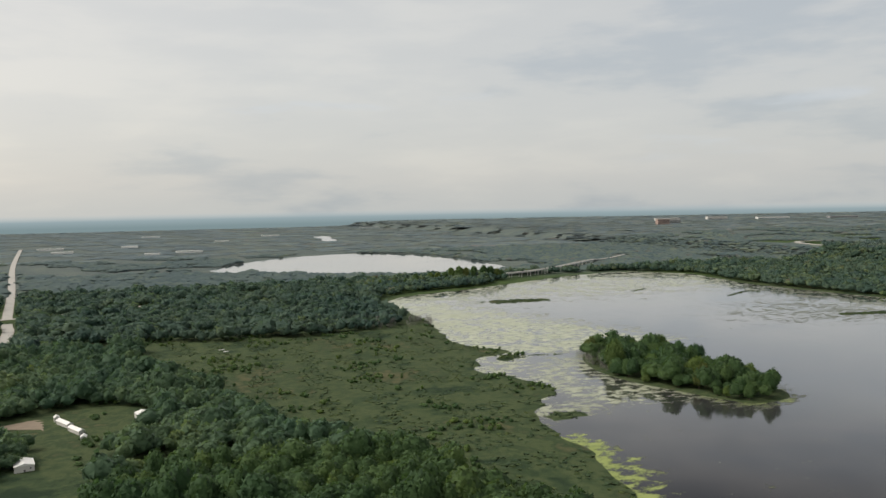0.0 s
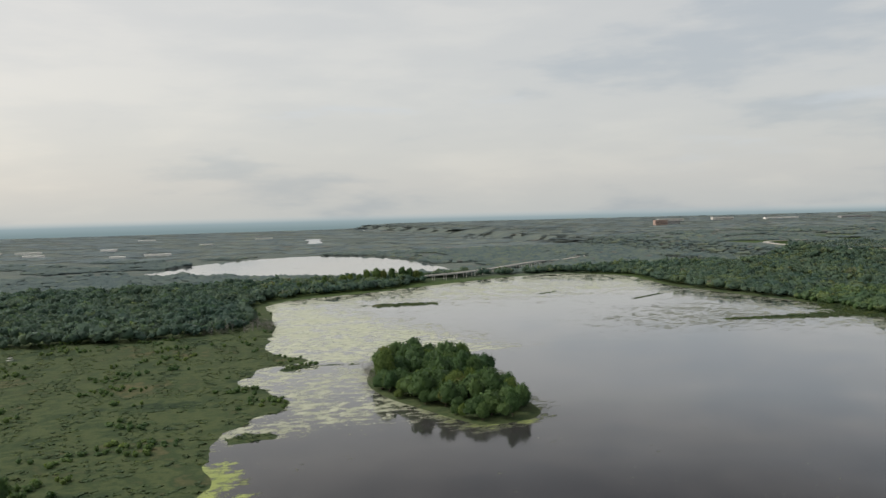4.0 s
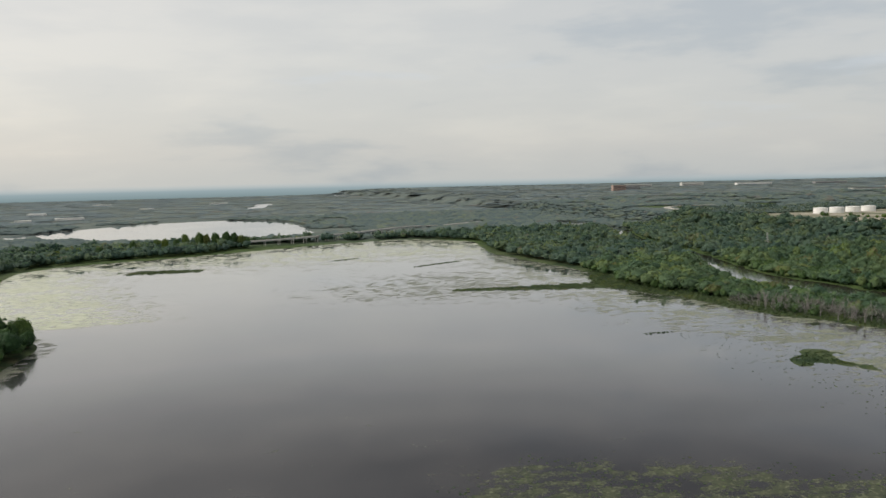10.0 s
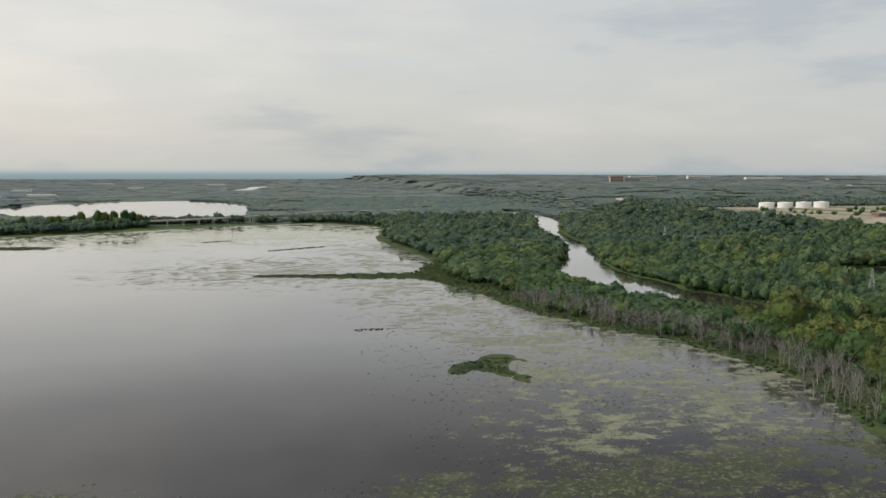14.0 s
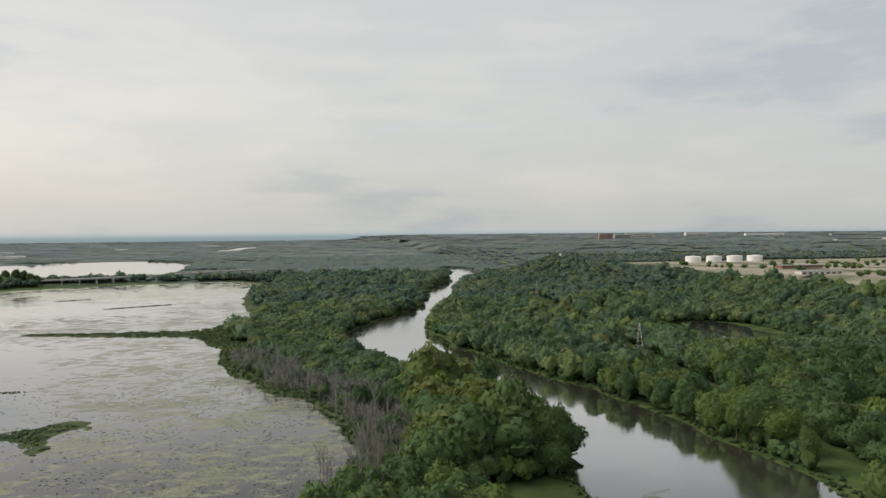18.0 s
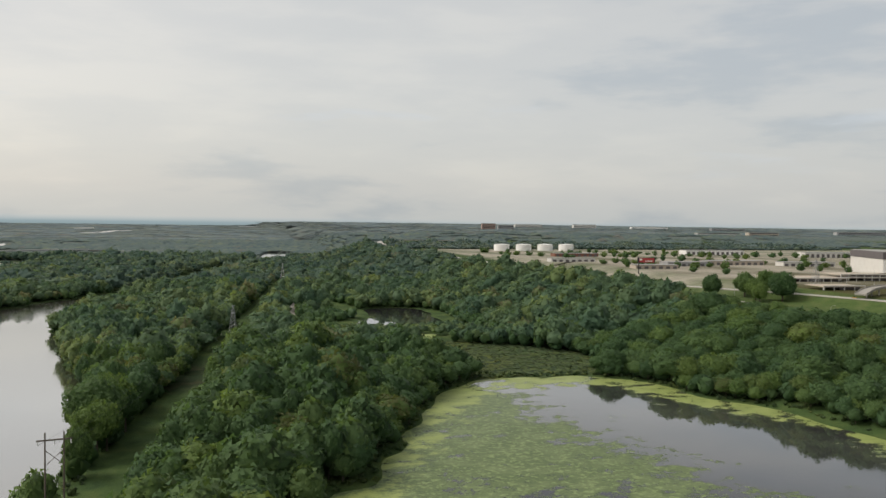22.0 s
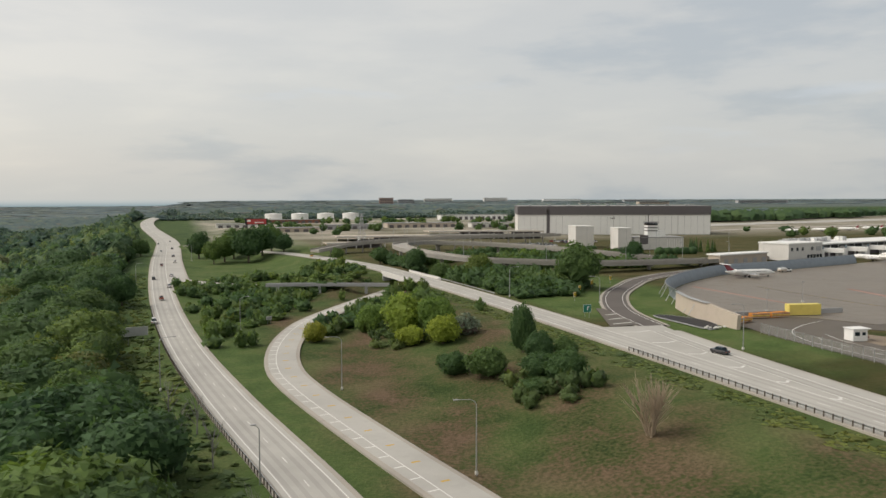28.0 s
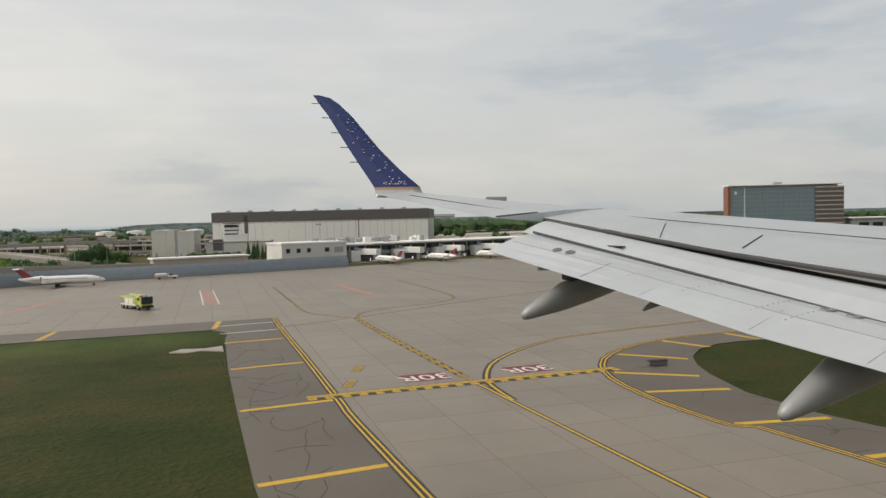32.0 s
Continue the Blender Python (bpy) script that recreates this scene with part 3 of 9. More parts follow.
def land(px, py, with_roads=True):
    """Height of the ground and metres from the nearest water."""
    px, py = np.asarray(px, float), np.asarray(py, float)
    wob = wobble(px, py, 60, 3) * 5
    d = np.full(px.shape, 160.0)
    for poly in BODIES.values():
        d = np.minimum(d, signed(px, py, poly))
    near = d + wob * sstep(900, 200, np.abs(d) * 20)
    isle = signed(px, py, ISLAND)
    near = np.where(near < 0, np.maximum(near, np.minimum(-isle, 15)), near)
    for x0, y0, x1, y1, w0, w1 in BANKS:
        k = dist_line(px, py, np.array([(x0, y0), (x1, y1)]))
        near = np.where(near < 0, np.maximum(near, (w0 + (w1 - w0) * k[1]) * (1 + 0.5 * wobble(px, py, 22, 9)) - k[0]), near)
    h = WATER + np.clip(near * 0.11, -2.5, 0.85) + sstep(12, 120, near) * (0.7 + 0.5 * wobble(px, py, 120, 4))
    rim = edge_x(py)
    up = sstep(-125, 0, px - rim)
    h = h + up * (-7.6 - h)
    h = h + sstep(-238, -186, px) * sstep(1480, 1050, py) * (-0.15 - h) + sstep(-140, 200, px) * sstep(1900, 2800, py) * (2 - h)
    h = h + sstep(4000, 4900, py) * 10 * sstep(-900, 300, px)
    if with_roads:
        for line, w in ROADS:
            m = (px > line[:, 0].min() - 40) & (px < line[:, 0].max() + 40) & (py > line[:, 1].min() - 40) & (py < line[:, 1].max() + 40)
            if m.any():
                q, al = dist_line(px[m], py[m], line)
                rz = np.interp(al, np.arange(len(line)), line[:, 2]) - 0.45
                if line is CROSSROAD:
                    rz = np.where((al > np.interp(-1480, line[:, 0], np.arange(len(line)))) & (al < np.interp(-1010, line[:, 0], np.arange(len(line)))), h[m], rz)
                if line is HW2:  # the underpass is left open
                    yy = np.interp(al, np.arange(len(line)), line[:, 1])
                    rz = np.where((yy > 328) & (yy < 362), np.minimum(h[m], -6.0), rz)
                h[m] = h[m] + sstep(w / 2 + 16, w / 2 + 6, q) * (rz - h[m])
    return h, near


def axis(*spans):
    out = [spans[0][0]]
    for a, b, s in spans:
        n = max(1, int(round((b - a) / s)))
        out += list(a + (b - a) * np.arange(1, n + 1) / n)
    return np.array(out)


GX = axis((-7000, -2700, 140), (-2700, -2250, 25), (-2250, -1850, 9), (-1850, -1350, 10), (-1350, -900, 8), (-900, -380, 6.5), (-380, -120, 5), (-120, 250, 12), (250, 900, 50), (900, 8000, 200))
GY = axis((-700, 40, 60), (40, 520, 6), (520, 1000, 9), (1000, 1800, 16), (1800, 3200, 40), (3200, 8500, 140))
gx, gy = np.meshgrid(GX, GY)
gh, gnear = land(gx.ravel(), gy.ravel())
nx, ny = len(GX), len(GY)


def grid_mesh(name, z, keep=None):
    """A sheet over the plan grid, whole or only the cells asked for."""
    idx = np.arange(nx * ny).reshape(ny, nx)
    f = np.stack([idx[:-1, :-1], idx[:-1, 1:], idx[1:, 1:], idx[1:, :-1]], -1).reshape(-1, 4)
    if keep is not None:
        k = keep.reshape(ny, nx)
        f = f[(k[:-1, :-1] | k[:-1, 1:] | k[1:, 1:] | k[1:, :-1]).ravel()]
    used = np.unique(f)
    remap = np.full(nx * ny, -1)
    remap[used] = np.arange(len(used))
    f = remap[f]
    me = bpy.data.meshes.new(name)
    me.vertices.add(len(used))
    me.vertices.foreach_set("co", np.stack([gx.ravel()[used], gy.ravel()[used], np.broadcast_to(z, nx * ny)[used]], -1).astype(np.float32).ravel())
    me.loops.add(f.size)
    me.loops.foreach_set("vertex_index", f.ravel().astype(np.int32))
    me.polygons.add(len(f))
    me.polygons.foreach_set("loop_start", np.arange(0, f.size, 4, dtype=np.int32))
    me.update(calc_edges=True)
    me.polygons.foreach_set("use_smooth", np.ones(len(f), bool))
    return me, used


def attach(me, name, values):
    a = me.attributes.new(name, "FLOAT", "POINT")
    a.data.foreach_set("value", np.asarray(values, np.float32))


me, used = grid_mesh("ground", gh)
X, Y = gx.ravel(), gy.ravel()
plateau = sstep(-196, -184, X)
attach(me, "lawn", plateau * sstep(1500, 900, Y))
attach(me, "lush", np.clip(sstep(135, 148, Y) * sstep(160, 150, Y) * sstep(-96, -80, X) * sstep(30, 8, X) + sstep(150, 165, Y) * sstep(205, 195, Y) * sstep(-150, -142, X) * sstep(-128, -134, X) + 0.9 * sstep(-38, -8, X) * sstep(160, 150, Y) * sstep(-100, 30, Y) + sstep(48, 56, X) * sstep(130, 110, Y) + 0.75 * sstep(-166, -158, X) * sstep(-126, -136, X) * sstep(215, 195, Y) * np.clip(0.55 + 0.8 * wobble(X, Y, 38, 12), 0, 1), 0, 1))
attach(me, "verge", np.clip(0.5 * sstep(128, 146, Y + 4 * wobble(X, Y, 24, 52)) * sstep(158, 152, Y) * sstep(-100, -88, X) * sstep(14, 8, X) + sstep(-168, -160, X) * sstep(-84, -98, X) * sstep(196, 214, Y) * sstep(345, 325, Y) + 1.0 * sstep(-156, -148, X) * sstep(-128, -134, X) * sstep(122, 150, Y + 10 * wobble(X, Y, 20, 54)) * sstep(226, 206, Y) + 0.75 * sstep(-300, -292, X) * sstep(-172, -180, X) * sstep(900, 700, Y), 0, 1))
attach(me, "dry", sstep(-262, -246, X) * sstep(-182, -193, X + 3 * wobble(X, Y, 18, 55)) * sstep(420, 320, Y) * np.clip(0.75 + 0.5 * wobble(X, Y, 40, 8), 0, 1))
attach(me, "bare", np.clip(sstep(-262, -225, X) * sstep(560, 720, Y) * sstep(1720, 1600, Y) * np.clip(0.72 + 0.5 * wobble(X, Y * 2.5, 260, 14), 0.2, 0.95), 0, 1))
# sedge here carries haze: the far valley floor painted paler and bluer
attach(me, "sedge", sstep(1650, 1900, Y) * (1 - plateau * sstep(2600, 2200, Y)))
attach(me, "marsh", sstep(-820, -1000, X) * sstep(1600, 1300, Y) + sstep(560, 500, np.hypot(X + 490, Y - 40)) * sstep(430, 455, Y) * sstep(-300, -400, X))
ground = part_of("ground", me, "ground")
tagged(ground, "marsh, woodland floor, bluffs and mown airfield grass", "ground", kind="structure")

# water sheets, one for each body
gd = {k: signed(X, Y, v) for k, v in BODIES.items()}
for key, label in (("lake", "wide shallow lake with lily pads and algae mats"), ("far_lake", "pale open lake beyond the causeway"), ("river", "slow brown-grey river between wooded banks"), ("pond", "dark pond rimmed with bright green algae"), ("small_pond", "small dark pond among the trees"), ("far_river", "distant bend of the river")):
    me, used = grid_mesh(key, WATER, (gd[key] < 22))
    x, y, d = X[used], Y[used], gd[key][used]
    if key == "lake":
        isle = signed(x, y, ISLAND)
        west = np.maximum(sstep(-1560, -1720, x + 0.25 * (y - 1000)) * sstep(790, 830, y), sstep(-1760, -1830, x) * sstep(510, 600, y) * 0.8)
        north = sstep(1050, 1420, y)
        east = sstep(230, 60, np.abs(dist_line(x, y, LAKE)[0])) * sstep(-1400, -1150, x)
        fan = sstep(260, 40, np.hypot((x + 1230) * 0.7, y - 950)) * 0.9
        near_east = sstep(-1230, -1090, x - 0.1 * (y - 300)) * sstep(620, 480, y)
        foot = sstep(14, -22, y + 8 * wobble(x, y, 60, 5) - np.interp(x, [-1470, -1426, -1391, -1357, -1293, -1253, -1205], [290, 326, 342, 320, 284, 262, 300])) * sstep(-1500, -1440, x)
        pads = np.clip(np.maximum.reduce([west * 0.95, north * 0.8, east * 0.72, fan * 0.85, near_east * 0.74, foot * 0.85, sstep(70, 5, -d) * sstep(-1500, -1700, x) * 0.5, sstep(26, 4, isle) * 0.9]), 0, 1)
        mat = np.clip(np.maximum.reduce([west, north * 0.8, east * 0.30, near_east * 0.32, fan * 0.15]), 0, 1) * (1 - foot)
        scum = np.clip(0.55 * sstep(22, 2, isle) * sstep(660, 560, y) + 0.78 * sstep(48, 6, -d + 10 * wobble(x, y, 30, 46)) * sstep(-1860, -1910, x) * sstep(600, 470, y), 0, 1)
    elif key == "pond":
        pads = np.clip(sstep(-490, -560, x + 0.22 * (y - 330)) * 1.15 + sstep(60, 15, -d) * 0.5, 0, 1.2)
        scum = sstep(32, 10, -d * (1 - 0.3 * sstep(350, 410, y)) + 6 * wobble(x, y, 35, 6)) * np.clip(0.90 + 0.22 * wobble(x, y, 22, 15) - 0.25 * sstep(-560, -620, x), 0, 1)
    else:
        pads = np.zeros(len(x))
        scum = np.zeros(len(x)) if key != "small_pond" else sstep(9, 3, -d) * sstep(716, 690, y)
    if key != "lake":
        mat = pads * 0.10
    attach(me, "pads", pads)
    attach(me, "mat", mat)
    attach(me, "scum", scum)
    tagged(part_of(key, me, {"river": "silty_water", "pond": "pond_water"}.get(key, "water")), label, "water", kind="structure")

# ---- woods ----
rng = np.random.RandomState(7)


def ball(n_lat, n_lon, r, jitter, seed):
    """A low, uneven ball as (verts, tris)."""
    q = np.random.RandomState(seed)
    v, f = [(0, 0, 1)], []
    for i in range(1, n_lat):
        a = math.pi * i / n_lat
        for j in range(n_lon):
            b = 2 * math.pi * (j + 0.5 * (i % 2)) / n_lon
            v.append((math.sin(a) * math.cos(b), math.sin(a) * math.sin(b), math.cos(a)))
    v.append((0, 0, -1))
    for j in range(n_lon):
        f.append((0, 1 + j, 1 + (j + 1) % n_lon))
        for i in range(n_lat - 2):
            a, b = 1 + i * n_lon + j, 1 + i * n_lon + (j + 1) % n_lon
            f += [(a, a + n_lon, b), (b, a + n_lon, b + n_lon)]
        k = 1 + (n_lat - 2) * n_lon
        f.append((k + j, len(v) - 1, k + (j + 1) % n_lon))
    v = np.array(v) * r * (1 + jitter * (q.rand(len(v), 1) - 0.5))
    return v, np.array(f)


def crown(leaves, seed, leaf, lobes=8, tall=0.8, mesh=(7, 13)):
    """A lobed canopy with leaf sprays standing on it. Unit radius, base at z = 0.
    Gives leaf verts, faces, canopy verts, faces, and outward normals for both."""
    q = np.random.RandomState(seed)
    mid = np.array((0, 0, tall * 0.58))
    k = np.arange(lobes)
    up = 1 - 1.35 * (k + 0.5) / lobes + 0.16 * (q.rand(lobes) - 0.5)
    a = 2.39996 * k + q.rand(lobes) * 0.9
    flat = np.sqrt(np.clip(1 - up ** 2, 0.0, 1))
    o = 0.50 + 0.20 * q.rand(lobes)
    cs = mid + np.stack([np.cos(a) * flat * o, np.sin(a) * flat * o, up * o * tall * 1.0], -1)
    rs = (0.30 + 0.15 * q.rand(lobes)) * (1.15 if lobes < 8 else 1.0)
    cs, rs = np.concatenate([mid[None], cs]), np.concatenate([[0.58], rs])

    def reach(d):
        """How far the canopy goes from its middle along each direction."""
        w = cs - mid
        t = d @ w.T
        disc = rs ** 2 - (np.sum(w * w, 1) - t ** 2)
        far = np.where(disc > 0, t + np.sqrt(np.maximum(disc, 0)), 0.25)
        return far.max(1), far.argmax(1)

    bv, bf = ball(mesh[0], mesh[1], 1.0, 0.0, seed)
    d = bv / np.linalg.norm(bv, axis=1)[:, None]
    far, who = reach(d)
    canopy = mid + d * (far * (0.84 + 0.1 * q.rand(len(far))))[:, None]
    canopy[:, 2] = np.maximum(canopy[:, 2], -0.05)
    cn = 0.62 * (canopy - cs[who]) / rs[who][:, None] + 0.5 * d + q.randn(len(d), 3) * 0.12
    n = q.randn(leaves * 2 + 20, 3)
    n[:, 2] = np.where(q.rand(len(n)) < 0.7, np.abs(n[:, 2]), n[:, 2])
    n /= np.linalg.norm(n, axis=1)[:, None]
    far, who = reach(n)
    P = mid + n * (far * (0.87 + 0.22 * q.rand(len(far)) ** 1.6))[:, None]
    ok = np.where(P[:, 2] > 0.03)[0][:leaves]
    P, who, n = P[ok], who[ok], n[ok]
    out = 0.62 * (P - cs[who]) / rs[who][:, None] + 0.5 * n
    out /= np.linalg.norm(out, axis=1)[:, None]
    face = out + q.randn(len(P), 3) * 0.5
    face /= np.linalg.norm(face, axis=1)[:, None]
    U = np.cross(face, q.randn(len(P), 3))
    U /= np.linalg.norm(U, axis=1)[:, None]
    W = np.cross(face, U)
    z = (leaf * (0.6 + 0.9 * q.rand(len(P)) ** 1.5))[:, None]
    v = np.stack([P + W * z * 1.2 - out * z * 0.3, P - U * z - W * z * 0.5, P + U * z - W * z * 0.5 + out * z * 0.2], 1).reshape(-1, 3)
    ln = np.repeat(out + q.randn(len(P), 3) * 0.3 + np.array((0, 0, 0.15)), 3, 0)
    f = np.arange(len(P) * 3).reshape(-1, 3)[:, [0, 1, 2]]
    return v, f, canopy, bf, ln, cn


def soften(me, normals):
    """Rounded shading: the leaves take the light of the crown that they stand on."""
    a = me.attributes.new("custom_normal", "FLOAT_VECTOR", "POINT")
    n = normals / np.maximum(np.linalg.norm(normals, axis=1), 1e-6)[:, None]
    a.data.foreach_set("vector", n.astype(np.float32).ravel())


def stuff(name, items, label, category="trees"):
    """Joins many copies of small meshes: items are (verts, faces, material, matrices n x 3 x 4, tint n, normals)."""
    V, F, MI, T, NO, keys, off = [], [], [], [], [], [], 0
    for v, f, mat, mats, tint, nrm in items:
        n = len(mats)
        if not n:
            continue
        if mat not in keys:
            keys.append(mat)
        w = np.einsum("nij,vj->nvi", mats[:, :, :3], v) + mats[:, None, :, 3]
        V.append(w.reshape(-1, 3))
        r2 = np.sum(mats[:, :2, 0] ** 2, 1)
        g = mats[:, :, :3] / np.stack([r2, r2, mats[:, 2, 2] ** 2], -1)[:, None, :]
        NO.append(np.einsum("nij,vj->nvi", g, nrm).reshape(-1, 3))
        F.append((f[None] + (np.arange(n) * len(v))[:, None, None] + off).reshape(-1, 3))
        MI.append(np.full(n * len(f), keys.index(mat)))
        T.append(np.repeat(tint, len(v)))
        off += n * len(v)
    if not V:
        return None
    V, F, MI, T = np.concatenate(V), np.concatenate(F), np.concatenate(MI), np.concatenate(T)
    me = bpy.data.meshes.new(name)
    me.vertices.add(len(V))
    me.vertices.foreach_set("co", V.astype(np.float32).ravel())
    me.loops.add(F.size)
    me.loops.foreach_set("vertex_index", F.ravel().astype(np.int32))
    me.polygons.add(len(F))
    me.polygons.foreach_set("loop_start", np.arange(0, F.size, 3, dtype=np.int32))
    me.polygons.foreach_set("material_index", MI.astype(np.int32))
    me.update(calc_edges=True)
    attach(me, "tint", T)
    soften(me, np.concatenate(NO))
    return tagged(part_of(name, me, keys), label, category, kind="stuff")


def placed(x, y, z, r, h, seed):
    """Upright poses with a turn, radius r and height h."""
    q = np.random.RandomState(seed)
    a = q.rand(len(x)) * 6.283
    m = np.zeros((len(x), 3, 4))
    m[:, 0, 0], m[:, 0, 1], m[:, 1, 0], m[:, 1, 1] = np.cos(a) * r, -np.sin(a) * r, np.sin(a) * r, np.cos(a) * r
    m[:, 2, 2] = h
    m[:, 0, 3], m[:, 1, 3], m[:, 2, 3] = x, y, z
    return m


def scatter(x0, x1, y0, y1, gap, seed):
    q = np.random.RandomState(seed)
    a, b = np.meshgrid(np.arange(x0, x1, gap), np.arange(y0, y1, gap))
    a, b = a.ravel(), b.ravel()
    return a + (q.rand(len(a)) - 0.5) * gap * 0.9, b + (q.rand(len(a)) - 0.5) * gap * 0.9


WOOD_A = spline([(-2330, 300), (-2279, 481), (-2282, 590), (-2202, 730), (-2170, 661), (-2137, 566), (-2092, 515), (-2052, 415), (-2030, 370), (-2010, 250)], 20, True)
WOOD_B = spline([(-2640, 980), (-2377, 965), (-2208, 830), (-2207, 665), (-2278, 640), (-2366, 700), (-2640, 640)], 20, True)
WOOD_C = spline([(-2640, 2188), (-2400, 2350), (-2069, 2230), (-1654, 1960), (-1500, 1850), (-1500, 1690), (-1560, 1590), (-1794, 1500), (-1880, 1350), (-1893, 1130), (-2021, 1050), (-2150, 1035), (-2232, 1095), (-2367, 1085), (-2640, 1160)], 30, True)
CORRIDOR = np.array([(-752, 120), (-744, 233), (-722, 380), (-686, 610), (-640, 900), (-600, 1150)], float)
MEADOW = spline([(-545, 452), (-565, 520), (-528, 580), (-450, 520), (-440, 455), (-470, 445)], 15, True)


def wooded(x, y):
    """1 where trees stand close, 0 in the open."""
    h, near = land(x, y, False)
    rim = edge_x(y)
    w = np.zeros(len(x))
    # river woods and the bluff
    east_of_lake = (x > np.interp(y, LAKE[LAKE[:, 0] > -1110][::-1][:, 1][np.argsort(LAKE[LAKE[:, 0] > -1110][::-1][:, 1])], LAKE[LAKE[:, 0] > -1110][::-1][:, 0][np.argsort(LAKE[LAKE[:, 0] > -1110][::-1][:, 1])]) + 14)
    w[(east_of_lake & (x < rim - 13) & (y > -260) & (y < 2300))] = 1
    w[(signed(x, y, WOOD_A) < 0) | (signed(x, y, WOOD_B) < 0) | (signed(x, y, WOOD_C) < 0)] = 1
    far = (y >= 1760) & (x < rim - 10) & (w == 0) & (near > 15)
    w[far & (wobble(x, y, 600, 21) + 0.5 * wobble(x, y, 180, 22) > 0.12)] = 1
    w[(y >= 1760) & (y < 3500) & (x > -1180 + 0.1 * (y - 1760)) & (x < rim - 10) & (near > 12)] = 1
    w[(y > 2250) & (x > rim - 10) & (wobble(x, y, 500, 23) + 0.4 * wobble(x, y, 170, 26) > 0.0)] = 1
    w[(y > 1640) & (y < 2250) & (x > -40) & (wobble(x, y, 260, 24) > -0.2)] = 1
    w[(x < -2250) & (y < 1800) & (w == 0) & (wobble(x, y, 200, 25) > 0.1)] = 1
    w[signed(x, y, ISLAND) < -5] = 1
    w[(x > -2060) & (x < -1470) & (np.abs(y - np.interp(x, [-2040, -1730, -1470], [1620, 1680, 1690])) < 24)] = 1
    # the open places
    for line in TRACKS:
        w[dist_line(x, y, line)[0] < 8] = 0
    w[np.hypot((x + 540) / 26, (y - 596) / 26) < 1] = 0
    w[np.hypot((x + 574 + 0.12 * (y - 830)) / 24, (y - 830) / 80) < 1] = 0
    w[(x > -905) & (x < -820) & (y > 150) & (y < 316)] = 0
    w[(x < -1890) & (y > 1000) & (y < 1800) & (wobble(x * 0.45, y, 95, 41) + 0.5 * wobble(x, y, 50, 42) > 0.42)] = 0
    w[(x < -2190) & (y < 1000) & (wobble(x * 0.6, y, 80, 43) + 0.5 * wobble(x, y, 40, 44) > 0.5)] = 0
    w[dist_line(x, y, CORRIDOR)[0] < 13.5] = 0
    w[signed(x, y, MEADOW) < 0] = 0
    w[near < 3.5] = 0
    w[(signed(x, y, POND2) < 14) & (y < 790)] = 0
    for line, wd in ROADS:
        w[dist_line(x, y, line)[0] < wd / 2 + 9] = 0
    pd, pa = dist_line(x, y, BLUFF_PATH)
    w[(pd < 6.5) | ((np.hypot((x + 368) / 9, (y - 196) / 24) < 1))] = 0
    shore = signed(x, y, LAKE)
    q = np.random.RandomState(len(x))
    w[(x > -1070) & (y > 300) & (y < 690) & (shore > 0) & (shore < np.interp(y, [300, 420, 690], [26, 40, 48])) & (q.rand(len(x)) < 0.9)] = 0
    w[(x > -1090) & (x < -985) & (y < 960) & (y > 650) & (shore > 0) & (shore < 34 + 10 * wobble(x, y, 40, 29))] = 0
    w[np.hypot(x + 2310, y - 690) < 62] = 0
    return w, h, near


CROWNS = [crown(1250, 31 + k, 0.058, 15 + 2 * (k % 3), 0.75 + 0.12 * (k % 3), (9, 17)) for k in range(6)]
CROWNS_NEAR = [crown(330, 41 + k, 0.098, 12 + k % 3, 0.75 + 0.12 * (k % 3), (7, 13)) for k in range(6)]
CROWNS_MID = [crown(84, 51 + k, 0.17, 9, 0.8, (5, 9)) for k in range(5)]
CROWNS_FAR = [crown(18, 71 + k, 0.28, 6, 0.8, (4, 7)) for k in range(4)]
BLOBS = [(v * np.array((1, 1, 1)) + np.array((0, 0, 0.12)) * (v[:, 2:] < 0) - v * np.array((0, 0, 1)) * (v[:, 2:] < 0), f, v * 0.3 + np.array((0, 0, 0.9))) for v, f in (ball(3, 6, 1.0, 0.42, 90 + k) for k in range(4))]


def trunk_mesh():
    bm = bmesh.new()
    add_tube(bm, (0, 0, -1.5), (0, 0, 5.5), 0.34, 0.24, 7)
    add_tube(bm, (0, 0, 5.0), (1.7, 0.5, 10.0), 0.2, 0.07, 5)
    add_tube(bm, (0, 0, 4.6), (-1.6, -0.9, 9.2), 0.19, 0.07, 5)
    add_tube(bm, (0, 0, 5.3), (0.2, 1.0, 11.0), 0.2, 0.06, 5)
    m = bpy.data.meshes.new("trunk")
    bm.to_mesh(m)
    bm.free()
    m.materials.append(M["bark"])
    return m


TRUNK = trunk_mesh()
CROWN_MESHES = []
for v, f, cv, cf, ln, cn in CROWNS:
    m = mesh_from("crown", np.concatenate([v, cv]), np.concatenate([f, cf + len(v)]))
    m.materials.append(M["leaf_one"])
    soften(m, np.concatenate([ln, cn]))
    CROWN_MESHES.append(m)


SHRUB_MESHES = []
for m in CROWN_MESHES:
    m = m.copy()
    m.materials[0] = M["leaf_bright"]
    SHRUB_MESHES.append(m)


def tree(x, y, z, r, h, k, label="broadleaf tree with a full green crown", group="trees of the river woods", lift=0.32, shapes=None):
    t = thing("tree", label, "tree", x, y, z, 0, group)
    a = new("trunk", TRUNK)
    a.parent = t
    a.scale = (r / 5, r / 5, h / 14)
    c = new("crown", (shapes or CROWN_MESHES)[k % 6])
    c.parent = t
    c.matrix_basis = pose(0, 0, h * lift, 0, 0, (k * 67.3) % 360) @ Matrix.Diagonal((r, r, h * (1 - lift) / 1.35, 1))
    return t


